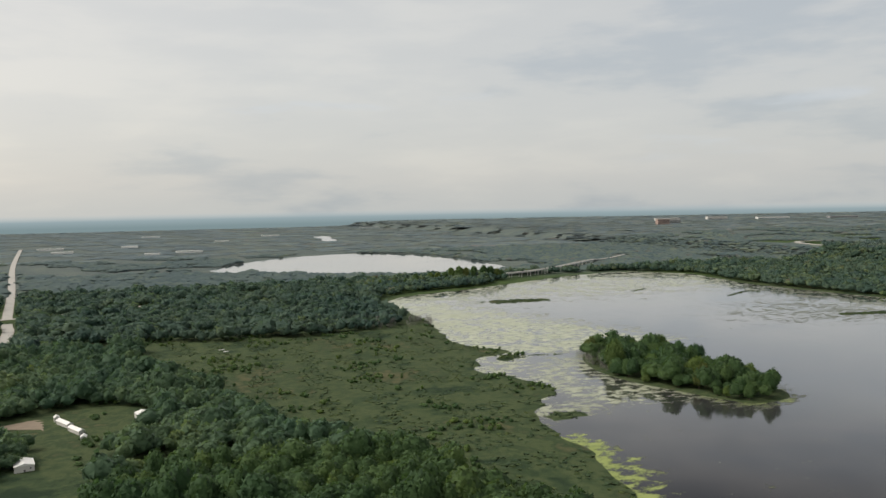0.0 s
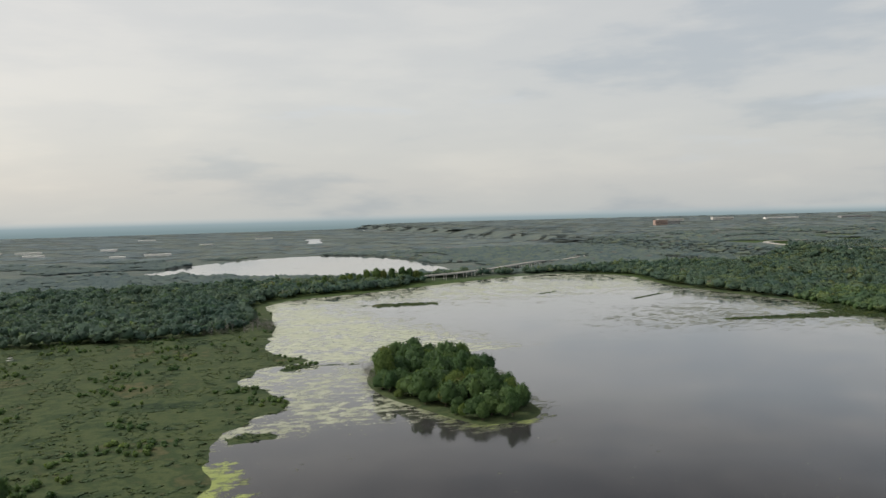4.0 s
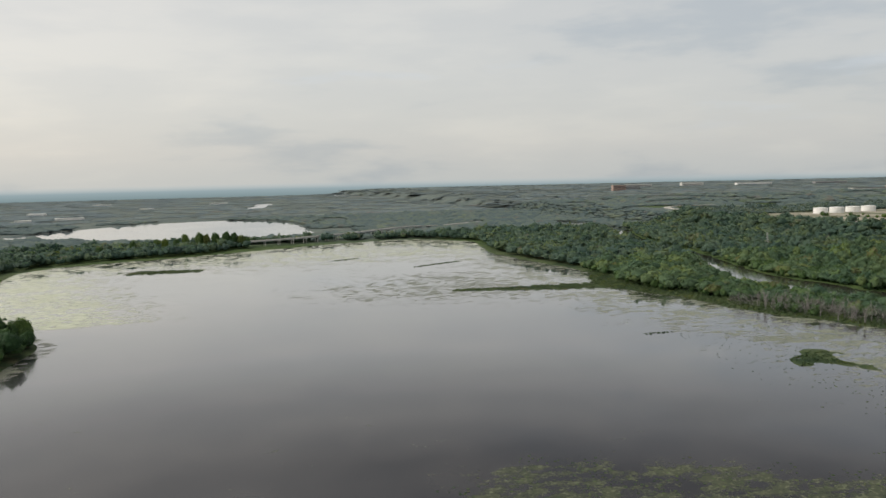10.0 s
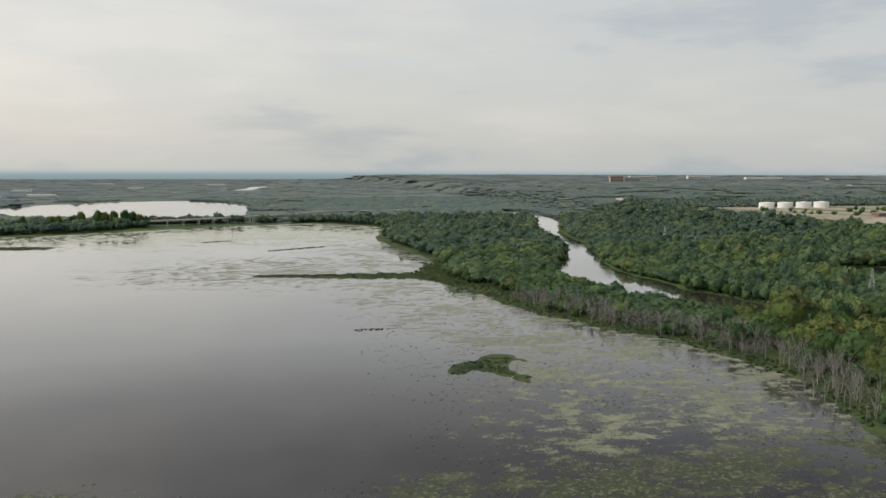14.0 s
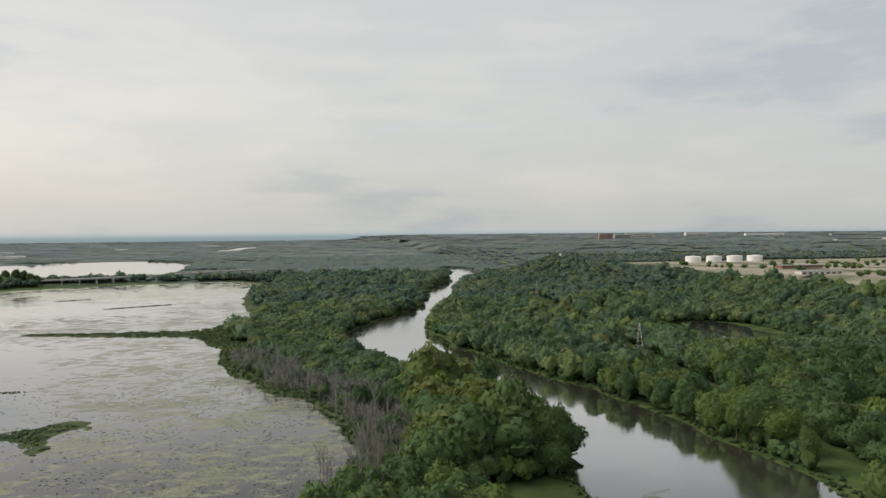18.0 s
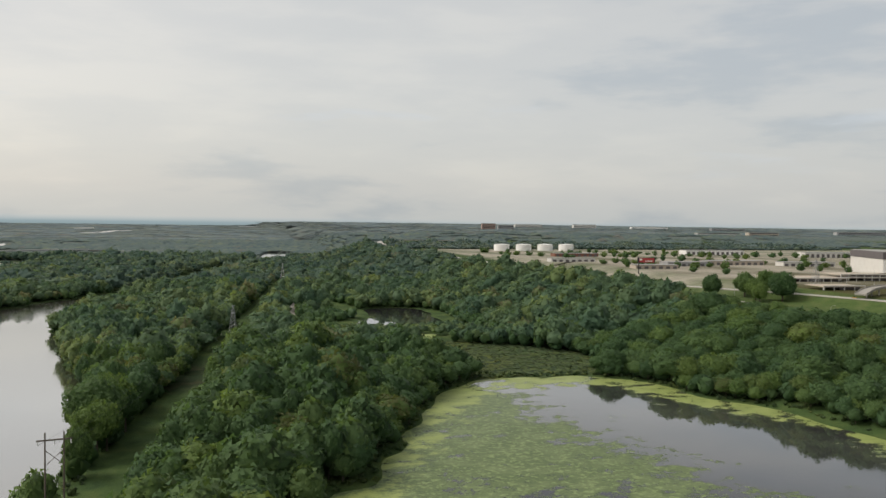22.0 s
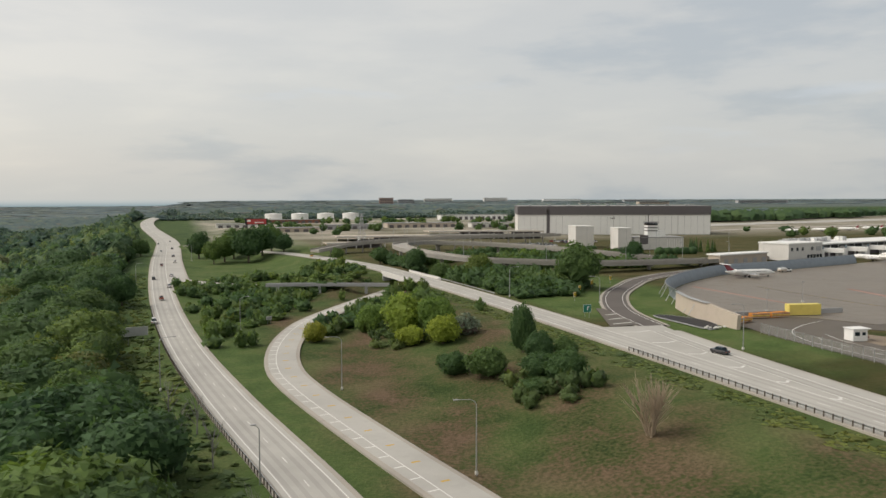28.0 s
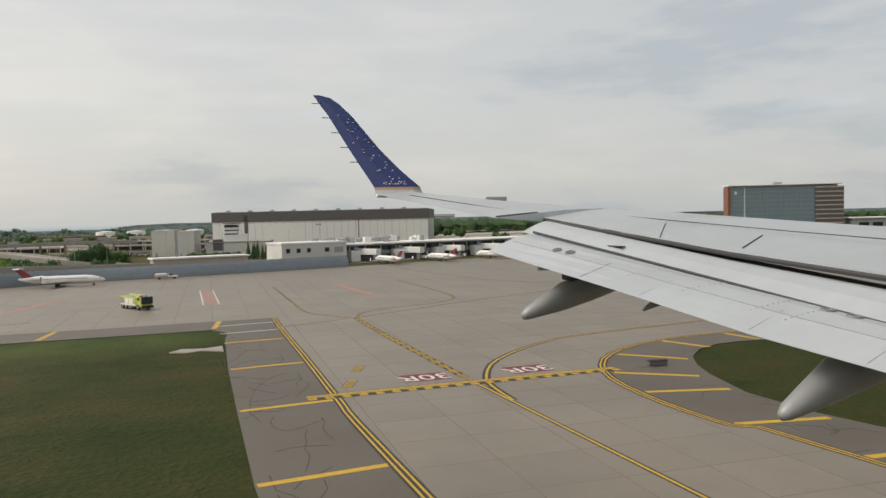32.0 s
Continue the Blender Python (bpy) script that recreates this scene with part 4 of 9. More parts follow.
def plant(name, x0, x1, y0, y1, gap, shapes, label, rad, tall, seed, singles=None):
    x, y = scatter(x0, x1, y0, y1, gap, seed)
    w, h, near = wooded(x, y)
    k = w > 0
    if name == "middle_woods":
        k &= signed(x, y, ISLAND) > 0
    x, y, h, near = x[k], y[k], h[k], near[k]
    q = np.random.RandomState(seed + 1)
    young = np.clip(0.78 + 0.3 * wobble(x, y, 70, seed), 0.55, 1.1) * sstep(-8, 14, near)
    r = (rad[0] + (rad[1] - rad[0]) * q.rand(len(x))) * np.clip(young + 0.24, 0.6, 1.2)
    t = (tall[0] + (tall[1] - tall[0]) * q.rand(len(x))) * np.clip(young, 0.45, 1.1)
    isl = signed(x, y, ISLAND) < 0
    t, r = np.where(isl, t * (0.9 + 0.45 * q.rand(len(x))), t), np.where(isl, r * 1.05, r)
    low = np.where((x > -1100) & (x < -862) & (y > 470) & (y < 1100), 0.64, 1.0)
    low = np.where((x > -1010) & (x < -880) & (y > 520) & (y < 800), 0.42, low)
    low = np.where((x > -915) & (x < -820) & (y < 322), 0.36, low)
    low = low * np.where((x > -440) & (y < 560), np.interp(edge_x(y) - x, [13, 30, 70], [0.55, 0.72, 1.0]), 1.0)
    t, r = t * low, r * np.where(low < 0.6, 0.75, 1)
    t = np.maximum(t, 1.6 * r) if shapes is not BLOBS else t
    low_bank = (x > -850) & (x < -742) & (y > 425) & (y < 930)
    t = np.where(low_bank, np.where(y < 720, 0.95, 0.7) * t, t)
    bank = (x > -850) & (x < -725) & (y > 230) & (y < 720) & (near > 2) & (near < 34)
    t = np.where(bank, np.maximum(t, 15 + 5 * q.rand(len(x))), t)
    r = np.where(bank, np.maximum(r, 5.6 + 2 * q.rand(len(x))), r)
    big = (q.rand(len(x)) < 0.26) & ~low_bank
    grove = (x > -925) & (x < -845) & (y > 290) & (y < 480)
    t, r = t * np.where(big, 1.2, 1) * np.where(grove, 1.3, 1), r * np.where(big, 1.38, 1) * np.where(grove, 1.3, 1)
    # trees between meadow and small pond, kept low to fit the camera's view
    kept_low = (x > -636) & (x < -462) & (y > 560) & (y < 770)
    t = np.where(kept_low, np.minimum(t, np.interp(y, [560, 600, 680], [12, 9.5, 4.0]) * (0.8 + 0.3 * q.rand(len(x)))), t)
    r = np.where(kept_low, np.minimum(r, np.interp(y, [560, 600, 680], [6, 5, 3.4])), r)
    tint = np.clip(0.45 + 0.24 * wobble(x, y, 45, seed + 5) + (q.rand(len(x)) - 0.5) * 0.92 + 0.25 * grove - 0.2 * isl - 0.28 * (x < -1840), 0, 1)
    kind = q.randint(0, len(shapes), len(x))
    own = np.zeros(len(x), bool)
    if singles:
        own = singles(x, y)
        for i in np.where(own)[0]:
            isle = bool(isl[i])
            tree(x[i], y[i], h[i] - 0.2, r[i], t[i], int(kind[i]) + 6 * i, "broadleaf tree on the wooded island" if isle else "broadleaf tree with a full green crown", "trees on the island" if isle else "trees of the river woods", 0.16 if isle else 0.32)
    items = []
    for s, shape in enumerate(shapes):
        m = (kind == s) & ~own
        pm = placed(x[m], y[m], h[m] + (0.0 if shapes is BLOBS else t[m] * 0.26), r[m], t[m] * 0.74 / 1.35, seed + s)
        if shapes is BLOBS:
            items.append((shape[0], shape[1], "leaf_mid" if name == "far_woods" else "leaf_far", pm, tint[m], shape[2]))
        else:
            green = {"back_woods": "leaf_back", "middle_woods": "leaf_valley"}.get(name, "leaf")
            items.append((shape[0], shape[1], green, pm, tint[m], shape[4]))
            # inner canopy painted a bit darker, as shade between the leaf sprays
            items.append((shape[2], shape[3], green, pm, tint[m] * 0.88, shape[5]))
    if name in ("near_woods", "bluff_woods"):
        stem, sf = ball(2, 4, 1.0, 0.0, 1)
        m = (near < 25) & ~own
        items.append((stem, sf, "bark", placed(x[m], y[m], h[m] + 2.5, np.full(m.sum(), 0.3), np.full(m.sum(), 5.0), seed), tint[m], stem))
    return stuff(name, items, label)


def front_rank(x, y):
    q = np.random.RandomState(5).rand(len(x))
    return ((x > -420) & (x < -290) & (y < 175) & (y > 95)) | ((x > -870) & (x < -840) & (y > 300) & (y < 420)) | ((x > -765) & (x < -735) & (y > 270) & (y < 380)) | ((x > -1815) & (x < -1680) & (y > 500) & (y < 600) & (q < 0.7))


plant("bluff_woods", -520, -280, 70, 520, 9.0, CROWNS, "dense broadleaf woodland on the bluff below the highway", (6.0, 9.2), (11, 17), 102, front_rank)
plant("near_woods", -2320, -520, 70, 520, 9.6, CROWNS_NEAR, "dense broadleaf woodland on the river banks", (6.0, 9.4), (15, 25), 101, front_rank)
plant("island_woods", -1830, -1670, 505, 815, 10.5, CROWNS_NEAR, "dense broadleaf wood covering the island", (5.6, 8.6), (14, 22), 104, lambda x, y: (signed(x, y, ISLAND) < 0) & (np.random.RandomState(9).rand(len(x)) < 0.3))
plant("south_woods", -1000, -280, -260, 70, 12, CROWNS_FAR, "woodland carrying on south of the flight line", (6.8, 9.6), (11, 17), 106)
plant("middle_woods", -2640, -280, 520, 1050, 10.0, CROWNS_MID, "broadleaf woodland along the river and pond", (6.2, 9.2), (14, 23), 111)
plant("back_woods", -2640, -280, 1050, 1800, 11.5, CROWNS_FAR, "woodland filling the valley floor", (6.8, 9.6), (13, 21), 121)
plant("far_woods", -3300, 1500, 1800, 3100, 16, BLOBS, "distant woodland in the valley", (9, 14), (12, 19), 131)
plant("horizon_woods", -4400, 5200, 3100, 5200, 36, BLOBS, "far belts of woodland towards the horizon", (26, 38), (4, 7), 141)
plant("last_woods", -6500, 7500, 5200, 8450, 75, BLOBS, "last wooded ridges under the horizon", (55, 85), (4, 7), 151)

# belts of trees on the plateau beyond the runways
bx, by = scatter(268, 3200, 860, 1900, 14, 161)
bk = np.abs(by - 930 - 0.28 * (bx - 300) - 20 * wobble(bx, by * 0, 300, 27)) < 32 + 18 * wobble(bx, by * 0, 200, 28)
bx, by = bx[bk], by[bk]
bq = np.random.RandomState(162)
stuff("plateau_belt", [(BLOBS[0][0], BLOBS[0][1], "leaf", placed(bx, by, land(bx, by, False)[0], 8 + 5 * bq.rand(len(bx)), 15 + 8 * bq.rand(len(bx)), 163), 0.5 * bq.rand(len(bx)), BLOBS[0][2])], "dark belt of trees behind the runways")

# the lower storey that closes the canopy between the tall crowns
ux, uy = scatter(-1060, -285, 75, 1050, 8.0, 171)
uw, uh, un = wooded(ux, uy)
uk = (uw > 0) & (un > 5) & ~((ux > -600) & (ux < -470) & (uy > 580) & (uy < 715)) & (dist_line(ux, uy, CORRIDOR)[0] > 14)
ux, uy, uh = ux[uk], uy[uk], uh[uk]
uq = np.random.RandomState(172)
ur, ut = 4.5 + 2.5 * uq.rand(len(ux)), 7.0 + 4.5 * uq.rand(len(ux))
UNDER = [crown(16, 81 + k, 0.26, 5, 0.9, (4, 7)) for k in range(3)]
items = []
for k_ in range(3):
    m_ = np.arange(len(ux)) % 3 == k_
    um = placed(ux[m_], uy[m_], uh[m_], ur[m_], ut[m_] / 1.35, 173 + k_)
    items.append((UNDER[k_][0], UNDER[k_][1], "leaf", um, 0.6 * uq.rand(m_.sum()), UNDER[k_][4]))
    # canopy shells a little darker than the leaves
    items.append((UNDER[k_][2], UNDER[k_][3], "leaf", um, 0.5 * uq.rand(m_.sum()), UNDER[k_][5]))
stuff("understorey", items, "young trees and undergrowth closing the woodland canopy")

# ---- roads ----
def ribbon(line, w0, w1, lift, drop=0.35):
    """A slab strip along a plan line, from offset w0 to w1 across it."""
    L = np.asarray(line, float)
    d = np.gradient(L[:, :2], axis=0)
    d /= np.linalg.norm(d, axis=1)[:, None] + 1e-9
    nrm = np.stack([d[:, 1], -d[:, 0]], -1)
    v = []
    for p, q in zip(L, nrm):
        for o, z in ((w0, lift), (w1, lift), (w1, lift - drop), (w0, lift - drop)):
            v.append((p[0] + q[0] * o, p[1] + q[1] * o, p[2] + z))
    f = [(0, 3, 2, 1)]
    for i in range(len(L) - 1):
        k = i * 4
        f += [(k, k + 1, k + 5, k + 4), (k + 1, k + 2, k + 6, k + 5), (k + 3, k, k + 4, k + 7)]
    k = (len(L) - 1) * 4
    return v, f + [(k, k + 1, k + 2, k + 3)]


def strip(name, line, w0, w1, lift, material, parent=None, drop=0.35):
    v, f = ribbon(line, w0, w1, lift, drop)
    return part_of(name, mesh_from(name, v, f), material, parent)


def join(pieces):
    V, F = [], []
    for v, f in pieces:
        F += [tuple(i + len(V) for i in q) for q in f]
        V += list(v)
    return V, F


def along(line):
    L = np.asarray(line, float)
    return np.r_[0, np.cumsum(np.linalg.norm(np.diff(L[:, :2], axis=0), axis=1))]


def cut(line, a, b, n=6):
    """The stretch of a line between a and b metres along it."""
    s = along(line)
    t = np.linspace(a, b, n)
    return np.stack([np.interp(t, s, np.asarray(line)[:, k]) for k in range(3)], -1)


def between(line, y0, y1):
    """The stretch of a line between two values of y."""
    m = (line[:, 1] >= y0) & (line[:, 1] <= y1)
    return line[m]


def dashes(name, line, off, width, lift, length, gap, material, parent):
    s = along(line)[-1]
    got = [ribbon(cut(line, u, u + length, 3), off - width / 2, off + width / 2, lift, 0.02) for u in np.arange(0, s - length, length + gap)]
    return part_of(name, mesh_from(name, *join(got)), material, parent)


def road(name, label, line, w, material="roadpale", edge="shoulder", low=0.0):
    r = thing(name, label, "road", kind="structure")
    strip("carriageway", line, -w / 2, w / 2, low, material, r)
    if edge:
        strip("verge", line, -w / 2 - 1.0, -w / 2, -0.06 + low, edge, r, 1.2)
        strip("verge", line, w / 2, w / 2 + 1.0, -0.06 + low, edge, r, 1.2)
    return r


def slab(name, pts, top, material, parent=None, drop=0.25):
    """A flat paved or painted area with an outline and a thickness."""
    bm = bmesh.new()
    f = bm.faces.new([bm.verts.new((p[0], p[1], top)) for p in pts])
    if f.normal.z < 0 or (f.normal_update() or f.normal.z < 0):
        f.normal_flip()
    ex = bmesh.ops.extrude_face_region(bm, geom=[f])
    for v in ex["geom"]:
        if isinstance(v, bmesh.types.BMVert):
            v.co.z = top - drop
    bmesh.ops.recalc_face_normals(bm, faces=bm.faces)
    bmesh.ops.triangulate(bm, faces=[q for q in bm.faces if len(q.verts) > 4])
    return part(name, bm, material, parent)


hw5 = road("road", "pale concrete highway along the top of the bluff", HW5, 9.6)
ramp_road = road("road", "curving pale concrete ramp dipping under a bridge", RAMP, 7.6)
hw2 = road("road", "straight pale concrete highway beside the airfield", HW2, 10.4)
slip_a, slip_b = between(SLIP, -200, 186), between(SLIP, 183, 400)
slip = road("road", "dark asphalt slip road curving behind the airfield", slip_b, 8.5, "asphalt", low=-0.02)
merge = road("road", "pale concrete merging lane beside the highway", slip_a, 7.2, "roadpale", low=-0.012)
leftroad = road("road", "distant straight highway across the marsh", LEFTROAD, 14)
crossroad = road("road", "causeway road crossing between the two lakes", CROSSROAD, 11)

path_line = spline([(*p, 0.0) for p in BLUFF_PATH], 4)
path_line[:, 2] = land(path_line[:, 0], path_line[:, 1])[0]
M["dirt"] = plain("trodden_brown_dirt", (0.20, 0.155, 0.11), 0.3, 0.5, 0.95, own=False)
footpath = thing("footpath", "narrow brown dirt path through the bluff woods", "path", kind="structure")
strip("trodden_strip", path_line, -1.5, 1.5, 0.25, "dirt", footpath, 0.8)

for line, w, lab in zip(TRACKS, (5.0, 3.0), ("pale gravel turning place among the woods", "pale gravel service track under the power line")):
    L = spline([(*p, 0.0) for p in line], 6)
    L[:, 2] = land(L[:, 0], L[:, 1])[0]
    gt = thing("gravel_track", lab, "track", kind="structure")
    strip("gravel_strip", L, -w, w, 0.35, "shoulder", gt, 1.0)
M["algae"] = plain("bright_floating_algae", (0.23, 0.29, 0.095), 0.25, 0.15, 0.8, own=False)
pool = thing("algae_pool", "small pool covered with bright green algae", "water", kind="structure")
slab("algae_mat", [(-540 + 19 * math.cos(a) * (1 + 0.2 * math.sin(3 * a)), 603 + 15 * math.sin(a) + 0.5 * 19 * math.cos(a)) for a in np.arange(0, 6.28, 0.26)], float(land(np.array([-540.0]), np.array([603.0]))[0][0]) + 0.35, "algae", pool, 1.5)

# wide pavement where the highway parts further off, and a frontage road
WIDE = HW5[(HW5[:, 1] > 420)] + np.array((9.5, 0, -0.05))
oncoming = road("road", "second carriageway of the highway with traffic", WIDE, 9.0)
FORK = spline([(-281, 440, -6.6), (-266, 415, -6.6), (-248, 398, -6.6), (-232, 388, -6.4)], 5)
fork = road("road", "short pale slip lane leaving the highway", FORK, 6.5, low=-0.03)

for r, line, w in ((hw5, HW5, 9.6), (hw2, HW2, 10.4)):
    strip("edge_line", line, -w / 2 + 0.9, -w / 2 + 1.1, 0.016, "mark", r, 0.02)
    strip("edge_line", line, w / 2 - 1.1, w / 2 - 0.9, 0.016, "mark", r, 0.02)
    dashes("lane_line", line, 0.0, 0.16, 0.016, 3.0, 9.0, "mark", r)
strip("edge_line", RAMP, -1.7, -1.5, 0.016, "mark", ramp_road, 0.02)
dashes("tar_seam", RAMP, 0.9, 1.6, 0.010, 0.5, 9.5, "yellow", ramp_road)
dashes("cross_bar", RAMP, -2.65, 1.9, 0.016, 0.35, 5.5, "mark", ramp_road)
strip("edge_line", slip_a, -0.4, -0.2, 0.02, "mark", merge, 0.02)
strip("edge_line", slip_a, -4.0, -3.8, 0.02, "mark", merge, 0.02)
strip("edge_line", slip_b, 2.9, 3.1, 0.012, "mark", slip, 0.02)
strip("edge_line", slip_b, -3.1, -2.9, 0.012, "mark", slip, 0.02)
# tyre-darkened wheel tracks
M["track"] = pavement("tyre_worn_concrete", (0.335, 0.325, 0.302), (0.39, 0.378, 0.35), (0.26, 0.252, 0.234))
for r, line, offs in ((hw5, HW5, (-3.1, -1.3, 1.3, 3.1)), (hw2, HW2, (-3.4, -1.6, 1.2, 3.0)), (merge, slip_a, (-3.1, -1.2))):
    for o in offs:
        strip("wheel_track", line, o - 0.42, o + 0.42, 0.008, "track", r, 0.02)
# chevrons in the gore between highway and merging lane
gore = []
GORE_Y = [77, 85, 103, 121, 142, 171, 190]
for y in (90.4, 105.0, 118.8, 133.0, 148.0, 163.0, 178.8):
    xl, xr = float(np.interp(y, GORE_Y, [-169.1, -169.0, -168.7, -168.1, -167.7, -166.8, -164])), float(np.interp(y, GORE_Y, [-167.5, -167.1, -166.3, -165.1, -163.0, -158.7, -155]))
    mid = (xl + xr) / 2
    for x0, x1 in ((xl, mid), (mid, xr)):
        y0, y1 = (y + 1.3, y) if x0 == xl else (y, y + 1.3)
        gore.append(ribbon(np.array([(x0, y0, 0), (x1, y1, 0)]), -0.3, 0.3, 0.022, 0.02))
part_of("chevron", mesh_from("chevron", *join(gore)), "mark", merge)
slab("gore_paving", [(-168.6, 60), (-168.0, 120), (-167.2, 170), (-166.8, 189.5), (-148.6, 186.5), (-152.5, 170), (-160, 130), (-163, 60)], -0.03, "roadpale", merge)
bars = [ribbon(np.array([(-161.0 + k * 3.6, 193 + k * 8, 0), (-153.8 + k * 2.3, 194 + k * 8, 0)]), -0.3, 0.3, 0.02, 0.02) for k in range(3)]
part_of("hatch_bar", mesh_from("hatch_bar", *join(bars)), "mark", slip)
slab("hatch_ground", [(-163.8, 189.5), (-153.6, 189.5), (-146.8, 222), (-149, 223)], 0.004, "oldasphalt", slip)


# ---- airfield pavement ----
FENCE = spline([(-128, 196, 0), (-118, 217, 0), (-103, 247, 0), (-80, 271, 0), (-55, 289, 0), (-30, 302, 0), (3, 308.5, 0), (40, 318, 0), (77, 328, 0)], 4.5)
EDGE_R = spline([(56, -80, 0), (54, 45, 0), (51, 60, 0), (51, 74, 0), (54, 87, 0), (62, 98, 0), (76, 105, 0), (95, 106, 0), (140, 102, 0), (300, 86, 0)], 4)
EDGE_L = spline([(17, -80, 0), (18, 61, 0), (18.7, 86.5, 0), (19.9, 112, 0), (21.6, 152, 0), (22.5, 166, 0)], 6)
apron = thing("apron", "broad jointed concrete apron with taxi lines", "apron", kind="structure")
outline = [(-90, 166.5), (-98, 184), (-127, 190)] + [(p[0], p[1] - 0.6) for p in FENCE] + [(130, 345), (300, 395), (330, 380)] + [(p[0], p[1]) for p in EDGE_R[::-1]] + [(p[0], p[1]) for p in EDGE_L]
slab("concrete_field", outline, 0.0, "concrete", apron)
poly = np.array(outline)
joints = []
for k in range(-30, 90):  # sealed joints every 7.6 m, both ways, a little askew
    for way in (0, 1):
        t = np.arange(-140, 340, 3.8)
        x, y = (np.full(len(t), k * 7.6), t + 120) if way == 0 else (t, np.full(len(t), k * 7.6))
        x, y = x + 0.06 * y, y - 0.06 * x
        ok = inside(x, y, poly)
        i = 0
        while i < len(t) - 1:
            if ok[i] and ok[i + 1]:
                j = i
                while j + 1 < len(t) and ok[j + 1]:
                    j += 1
                joints.append(ribbon(np.array([(x[i], y[i], 0), (x[j], y[j], 0)]), -0.045, 0.045, 0.005, 0.01))
                i = j
            i += 1
tagged(part_of("joint", mesh_from("joint", *join(joints)), "joint", apron), kind="stuff")

shoulder = thing("shoulder", "dark weathered asphalt shoulder round the taxiway", "pavement", kind="structure")
slab("asphalt_field", [(-93, 154.5), (-91, 166.5), (22, 166.5)] + [(p[0], p[1]) for p in EDGE_L[::-1]] + [(5, -80), (6.4, 61), (7.4, 86), (8.6, 112), (10.4, 140), (11.5, 148), (9, 153.5)], -0.012, "oldasphalt", shoulder)
OVAL = spline([(300, 76), (140, 92), (95, 97), (81, 98), (71, 91), (65, 80), (62, 70), (62, 60), (64, 50), (68, -80), (300, -80)], 6)
slab("asphalt_field", [(p[0], p[1]) for p in EDGE_R] + [(p[0], p[1]) for p in OVAL[:-1] if p[1] > -81 and p[0] < 299], -0.012, "oldasphalt", shoulder)

# painted lines on the taxiway and apron
def stripe(name, line, width, material, lift=0.016, parent=None, offs=(0,)):
    got = [ribbon(line, o - width / 2, o + width / 2, lift, 0.008) for o in offs]
    return part_of(name, mesh_from(name, *join(got)), material, parent or apron)


for line in (EDGE_L, EDGE_R):
    stripe("line_backing", line, 1.25, "black", 0.012)
    stripe("taxi_line", line, 0.22, "yellow", 0.018, None, (-0.27, 0.27))
MID = spline([(36.5, -80, 0), (36.3, 60, 0), (36.3, 90, 0)], 8)
stripe("line_backing", MID, 0.7, "black", 0.012)
stripe("taxi_line", MID, 0.28, "yellow", 0.018)
ENH = spline([(36.3, 91.5, 0), (37, 133, 0), (38, 156, 0)], 8)
stripe("line_backing", ENH, 1.3, "black", 0.012)
stripe("taxi_line", ENH, 0.2, "yellow", 0.018)
dashes("taxi_dash", ENH, -0.4, 0.2, 0.018, 2.2, 1.4, "yellow", apron)
dashes("taxi_dash", ENH, 0.4, 0.2, 0.018, 2.2, 1.4, "yellow", apron)
LEADS = (
    [(36.6, 78, 0), (37.4, 86, 0), (39.4, 92, 0), (45, 101, 0), (57, 111, 0), (71, 116, 0), (120, 121, 0), (230, 122, 0)],
    [(38, 156, 0), (41, 164, 0), (48, 170, 0), (60, 174, 0), (68, 180, 0), (72, 194, 0), (74, 247, 0)],
    [(38, 156, 0), (34, 163, 0), (30.5, 172, 0), (31, 195, 0), (33, 243, 0)],
    [(20, 150, 0), (38, 157.5, 0), (80, 179, 0), (128, 197, 0), (220, 226, 0)],
    [(-26, 184, 0), (-42, 181, 0), (-54, 190, 0), (-57, 200, 0), (-57, 218, 0), (-55, 255, 0)],
    [(92, 300, 0), (98, 240, 0), (108, 214, 0), (130, 200, 0)],
)
for i, pts in enumerate(LEADS):
    L = spline(pts, 3)
    stripe("line_backing", L, 1.1 if i == 0 else 0.6, "black", 0.010)
    stripe("taxi_line", L, 0.34 if i == 0 else 0.16, "yellow", 0.017)
HOLD = np.array([(15.5, 88.6, 0), (56.5, 88.0, 0)])
stripe("line_backing", HOLD, 2.5, "black", 0.020)
stripe("hold_line", HOLD, 0.42, "yellow", 0.026, None, (-0.9, -0.3))
dashes("hold_dash", HOLD, 0.35, 0.42, 0.026, 1.0, 1.0, "yellow", apron)
dashes("hold_dash", HOLD, 0.9, 0.42, 0.026, 1.0, 1.0, "yellow", apron)
for x0, y0 in ((21.0, 92.5), (24.3, 101.5)):
    L = np.array([(x0, y0, 0), (x0 + 1.7, y0 + 3.6, 0)])
    stripe("line_backing", L, 1.3, "black", 0.012)
    stripe("taxi_dash", L, 0.2, "yellow", 0.018, None, (-0.4, 0, 0.4))
bars = [ribbon(np.array([(6.6 + 0.045 * (y - 61), y, 0), (17.6 + 0.03 * (y - 61), y + 0.8, 0)]), -0.45, 0.45, 0.010, 0.02) for y in (11, 36, 61, 86, 111, 135.5)]
bars += [ribbon(np.array([(a, b, 0), (c, d, 0)]), -0.45, 0.45, 0.010, 0.02) for a, b, c, d in ((89, 106, 89.5, 98.5), (75, 105, 78, 96), (62.5, 97, 69, 89.5), (54.8, 86, 63, 79.5), (52, 75, 61.5, 72.2), (51.8, 60, 61.5, 58), (54, 47.5, 63.5, 46.5), (55, 30, 64.5, 28))]
bars += [ribbon(np.array([(x, 155, 0), (x + 1.8, 165.8, 0)]), -0.5, 0.5, 0.010, 0.02) for x in (-80.5, -51, -21, 9.5)]
